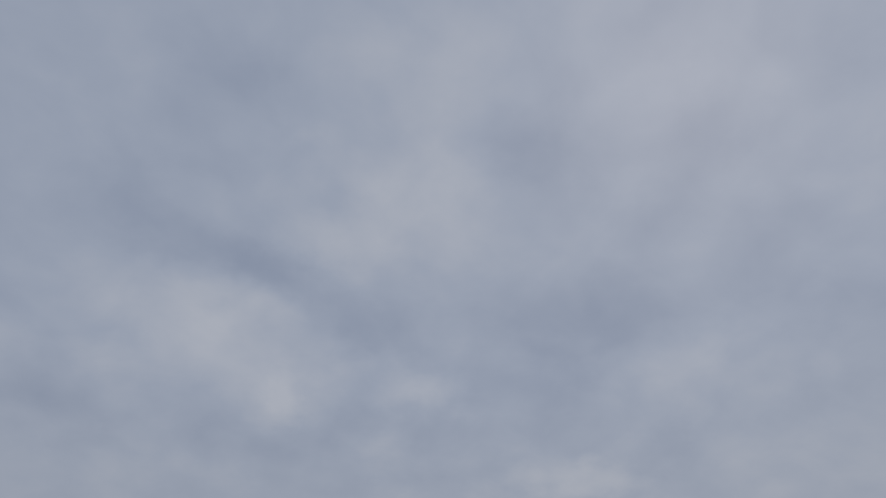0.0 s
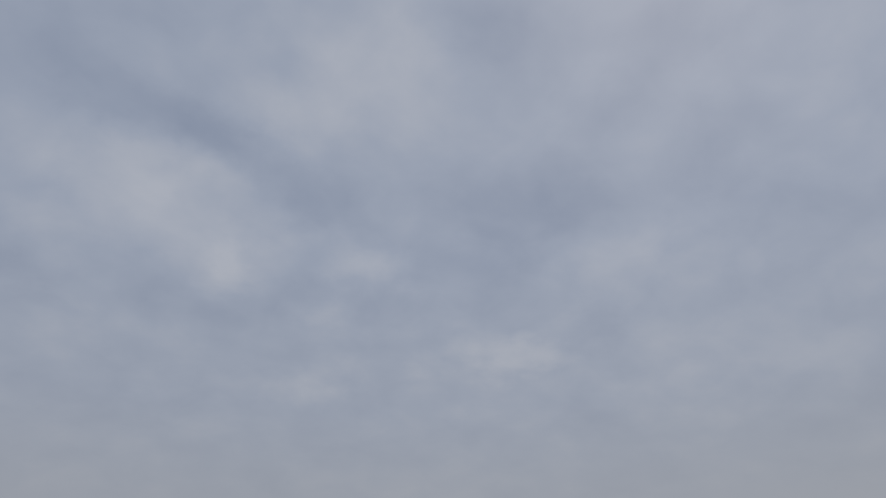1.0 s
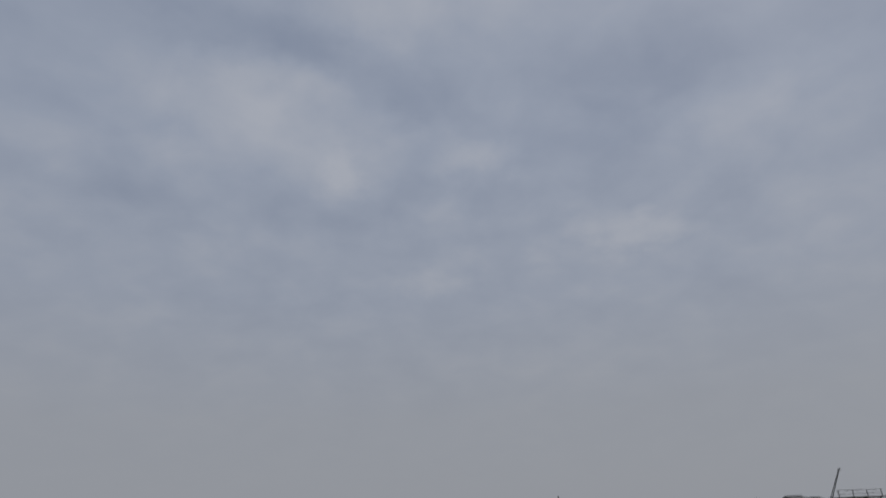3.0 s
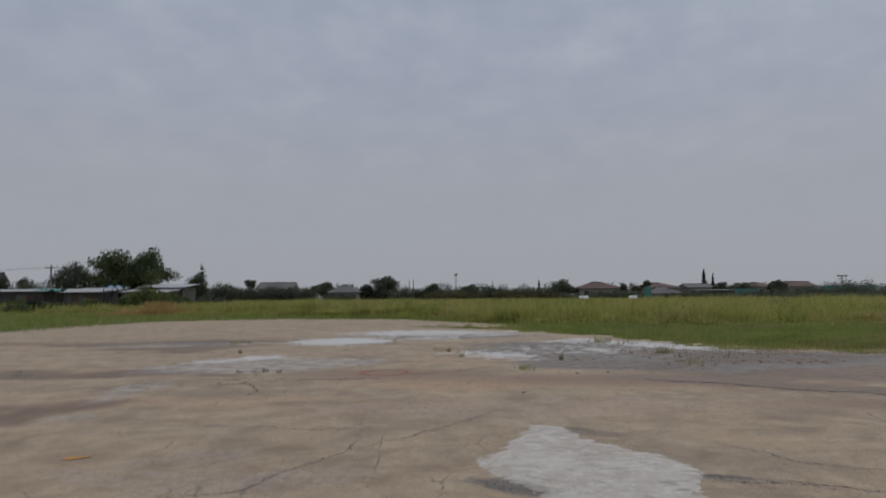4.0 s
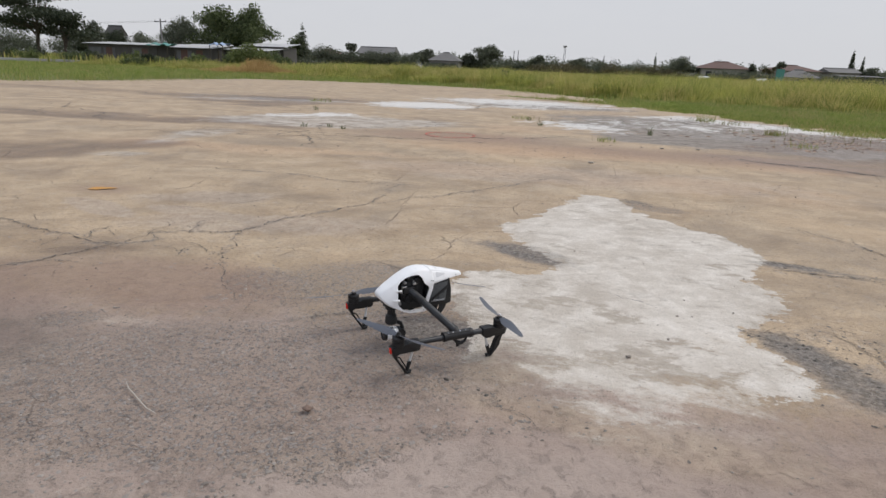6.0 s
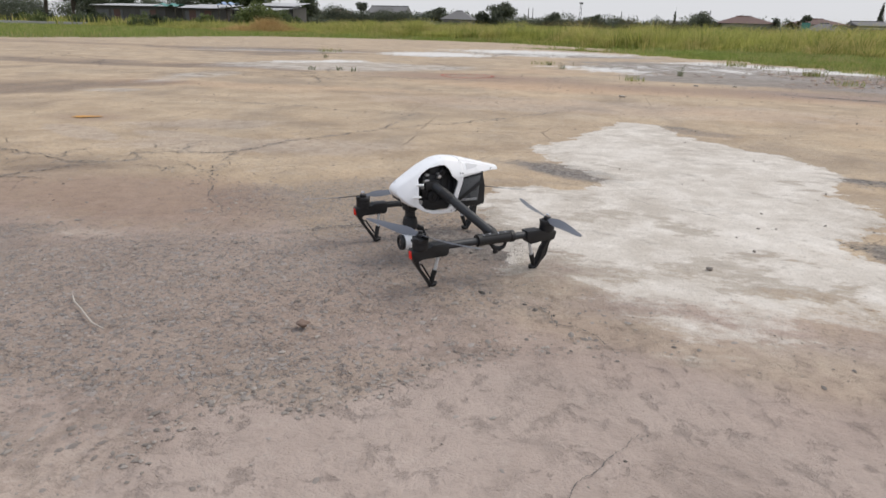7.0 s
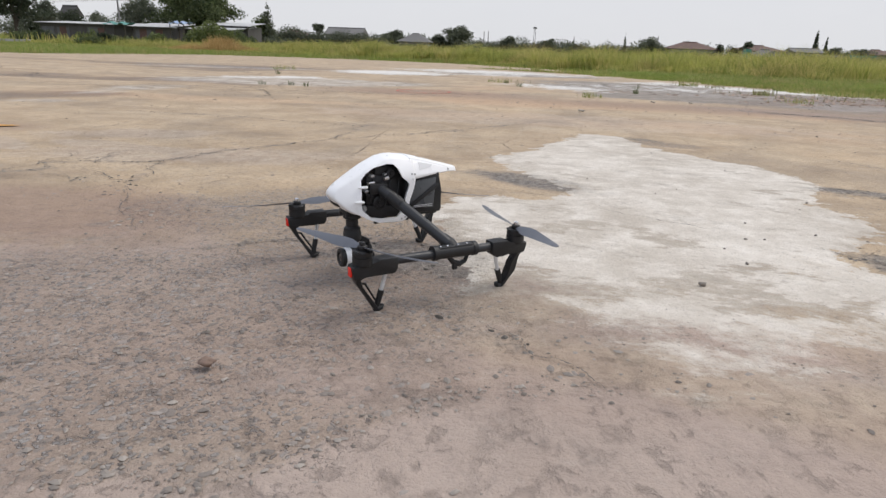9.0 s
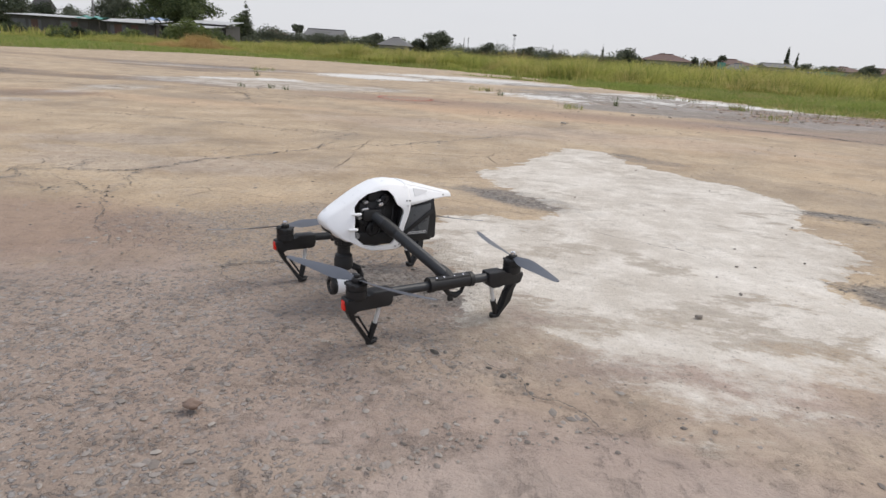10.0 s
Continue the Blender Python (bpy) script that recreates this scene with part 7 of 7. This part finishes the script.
def mast(x, y, h):
    root = thing("lattice_mast", "slim lattice radio mast on the skyline", "mast", pose(x, y, -0.05))
    for sx, sy in ((-1, -1), (1, -1), (1, 1), (-1, 1)):
        b = bmesh.new()
        rod(b, (sx * 0.5, sy * 0.5, 0), (sx * 0.18, sy * 0.18, h), 0.06, 0.05, 6)
        part("leg", b, STEEL, root)
    for k in range(8):
        b = bmesh.new()
        z0, z1 = h * k / 8, h * (k + 1) / 8
        w0, w1 = 0.5 - 0.32 * k / 8, 0.5 - 0.32 * (k + 1) / 8
        s = 1 if k % 2 else -1
        rod(b, (-s * w0, -w0, z0), (s * w1, -w1, z1), 0.035, seg=5)
        rod(b, (-w0, s * w0, z0), (-w1, -s * w1, z1), 0.035, seg=5)
        part("bracing", b, STEEL, root)
    b = bmesh.new()
    box(b, (0, 0, h - 0.3), (1.2, 1.2, 0.5), 0.05)
    part("antenna_panel", b, POLE, root)


mast(5.5, 220, 9.9)


def crane():
    root = thing("crane_boom", "dark lattice crane boom leaning over the skyline", "crane", pose(144, 150, -0.05))
    a, b_ = Vector((-1.5, 0, 1.4)), Vector((6.2, 0, 12.3))
    d = (b_ - a).normalized()
    side = Vector((-d.z, 0, d.x))
    for o in (side * 0.35, side * -0.35):
        b = bmesh.new()
        rod(b, a + o, b_ + o * 0.4, 0.12, 0.09, 6)
        part("chord", b, STEEL, root)
    for k in range(10):
        b = bmesh.new()
        u, v = k / 10, (k + 1) / 10
        s = 1 if k % 2 else -1
        rod(b, a.lerp(b_, u) + side * 0.33 * s * (1 - 0.6 * u), a.lerp(b_, v) - side * 0.33 * s * (1 - 0.6 * v), 0.07, seg=5)
        part("lacing", b, STEEL, root)
    b = bmesh.new()
    box(b, (0, 0, 0.85), (4.0, 2.6, 1.7), 0.2)
    part("cab", b, TINWALL, root)
    b = bmesh.new()
    sweep(b, [b_ + Vector((-0.3, 0, 0.1)), b_ + Vector((0.2, 0, 0.25)), b_ + Vector((0.6, 0, -0.1))], 0.14, 6)
    part("hook_block", b, STEEL, root)


crane()


def gantry(x, y):
    root = thing("railed_platform", "dark raised platform with a railing over a hedge", "platform", pose(x, y, -0.05))
    for sx in (-4, -1.3, 1.3, 4):
        b = bmesh.new()
        box(b, (sx, 0, 1.6), (0.2, 0.2, 3.2))
        part("post", b, STEEL, root, smooth=0)
        b = bmesh.new()
        box(b, (sx, -0.5, 3.9), (0.08, 0.08, 1.0))
        part("baluster", b, STEEL, root, smooth=0)
    b = bmesh.new()
    box(b, (0, 0, 3.3), (9, 2.4, 0.2))
    part("deck", b, TINWALL, root, smooth=0)
    for z in (3.85, 4.35):
        b = bmesh.new()
        box(b, (0, -0.5, z), (8.4, 0.07, 0.07))
        part("rail", b, STEEL, root, smooth=0)
    b = bmesh.new()
    box(b, (0.5, 1.3, 1.55), (8.0, 0.1, 3.0))
    part("back_panel", b, TINWALL, root, smooth=0)


gantry(84.5, 82)


def fence(x0, x1, y, h, label):
    root = thing("sheet_fence", label, "fence", pose(x0, y, -0.05))
    n = int((x1 - x0) / 1.5)
    for k in range(n):
        b = bmesh.new()
        corrugated(b, 0, 1.44, 0, 0.05, 0.0, h)
        bmesh.ops.translate(b, vec=(k * 1.5, 0, 0), verts=b.verts)
        part("fence_sheet", b, TEAL, root, smooth=0)
        b = bmesh.new()
        rod(b, (k * 1.5, 0.12, 0), (k * 1.5, 0.12, h + 0.1), 0.05, seg=6)
        part("post", b, STEEL, root)


fence(57.0, 62.0, 118, 2.6, "teal metal sheet fence before the houses")
fence(74.0, 85.5, 118, 3.0, "long teal metal sheet fence before the houses")
fence(41.4, 43.9, 124, 3.2, "short teal metal screen beside an outbuilding")


def car(x, y, turn, label):
    root = thing("parked_car", label, "car", pose(x, y, -0.05, 0, 0, turn), "")
    b = bmesh.new()
    prism(b, [(-2.1, 0.35), (-2.15, 0.75), (-1.9, 0.92), (-1.2, 0.98), (-0.7, 1.42), (0.7, 1.45), (1.35, 0.98), (2.0, 0.88), (2.15, 0.6), (2.1, 0.35)], -0.82, 0.82, 0.06)
    part("body", b, CARPAINT, root)
    for side in (-0.83, 0.83):
        b = bmesh.new()
        prism(b, [(-1.05, 1.0), (-0.65, 1.36), (0.62, 1.38), (1.1, 1.0)], side - 0.01, side + 0.01)
        part("side_window", b, WINDOW, root, smooth=0)
        for wx in (-1.3, 1.3):
            b = bmesh.new()
            lathe(b, [(0.12, -0.1), (0.29, -0.1), (0.31, -0.05), (0.31, 0.05), (0.29, 0.1), (0.12, 0.1)], 18, Matrix.Translation((wx, side * 0.92, 0.31)) @ Matrix.Rotation(math.pi / 2, 4, "X"))
            wheel = part("wheel", b, TYRE, root)
            b = bmesh.new()
            lathe(b, [(0.02, -0.09), (0.17, -0.09), (0.19, -0.04), (0.19, 0.04), (0.17, 0.09), (0.02, 0.09)], 14, Matrix.Translation((wx, side * 0.94, 0.31)) @ Matrix.Rotation(math.pi / 2, 4, "X"))
            part("rim", b, METAL, wheel)
    for hx, mat, name in ((2.12, PLATE, "headlight"), (-2.14, REDPAINT, "tail_light")):
        for side in (-0.6, 0.6):
            b = bmesh.new()
            box(b, (hx, side, 0.7), (0.08, 0.3, 0.14), 0.02)
            part(name, b, mat, root)


car(26.1, 112, 82, "white parked car seen end-on behind tall grass")
car(38.6, 122, 62, "white parked car half hidden by tall grass")


# ---- kerbs ----
def kerb(name, x0, y0, x1, y1, w, h, label):
    n = 12
    d = Vector((x1 - x0, y1 - y0)).normalized()
    s = Vector((-d.y, d.x)) * w / 2
    root = tagged(new(name), label, "kerb", kind="structure")
    for k in range(n):
        a = Vector((x0, y0)).lerp(Vector((x1, y1)), k / n)
        c = Vector((x0, y0)).lerp(Vector((x1, y1)), (k + 0.985) / n)
        b = bmesh.new()
        lo = [b.verts.new((p.x, p.y, -0.06)) for p in (a - s, c - s, c + s, a + s)]
        hi = [b.verts.new((p.x, p.y, h + 0.006 * (k % 3))) for p in (a - s, c - s, c + s, a + s)]
        b.faces.new(lo[::-1])
        b.faces.new(hi)
        for j in range(4):
            b.faces.new((lo[j], lo[(j + 1) % 4], hi[(j + 1) % 4], hi[j]))
        bmesh.ops.bevel(b, geom=[e for e in b.edges if all(v.co.z > 0 for v in e.verts)], offset=0.02, segments=1, affect="EDGES")
        part("kerb_stone", b, KERB, root, smooth=0)


kerb("kerb", 19.9, 28.5, 17.8, 17.0, 0.5, 0.12, "pale low concrete kerb across the grass")
kerb("kerb", -80.0, 45.0, -46.0, 57.0, 0.8, 0.35, "low grey concrete kerb before the sheds")
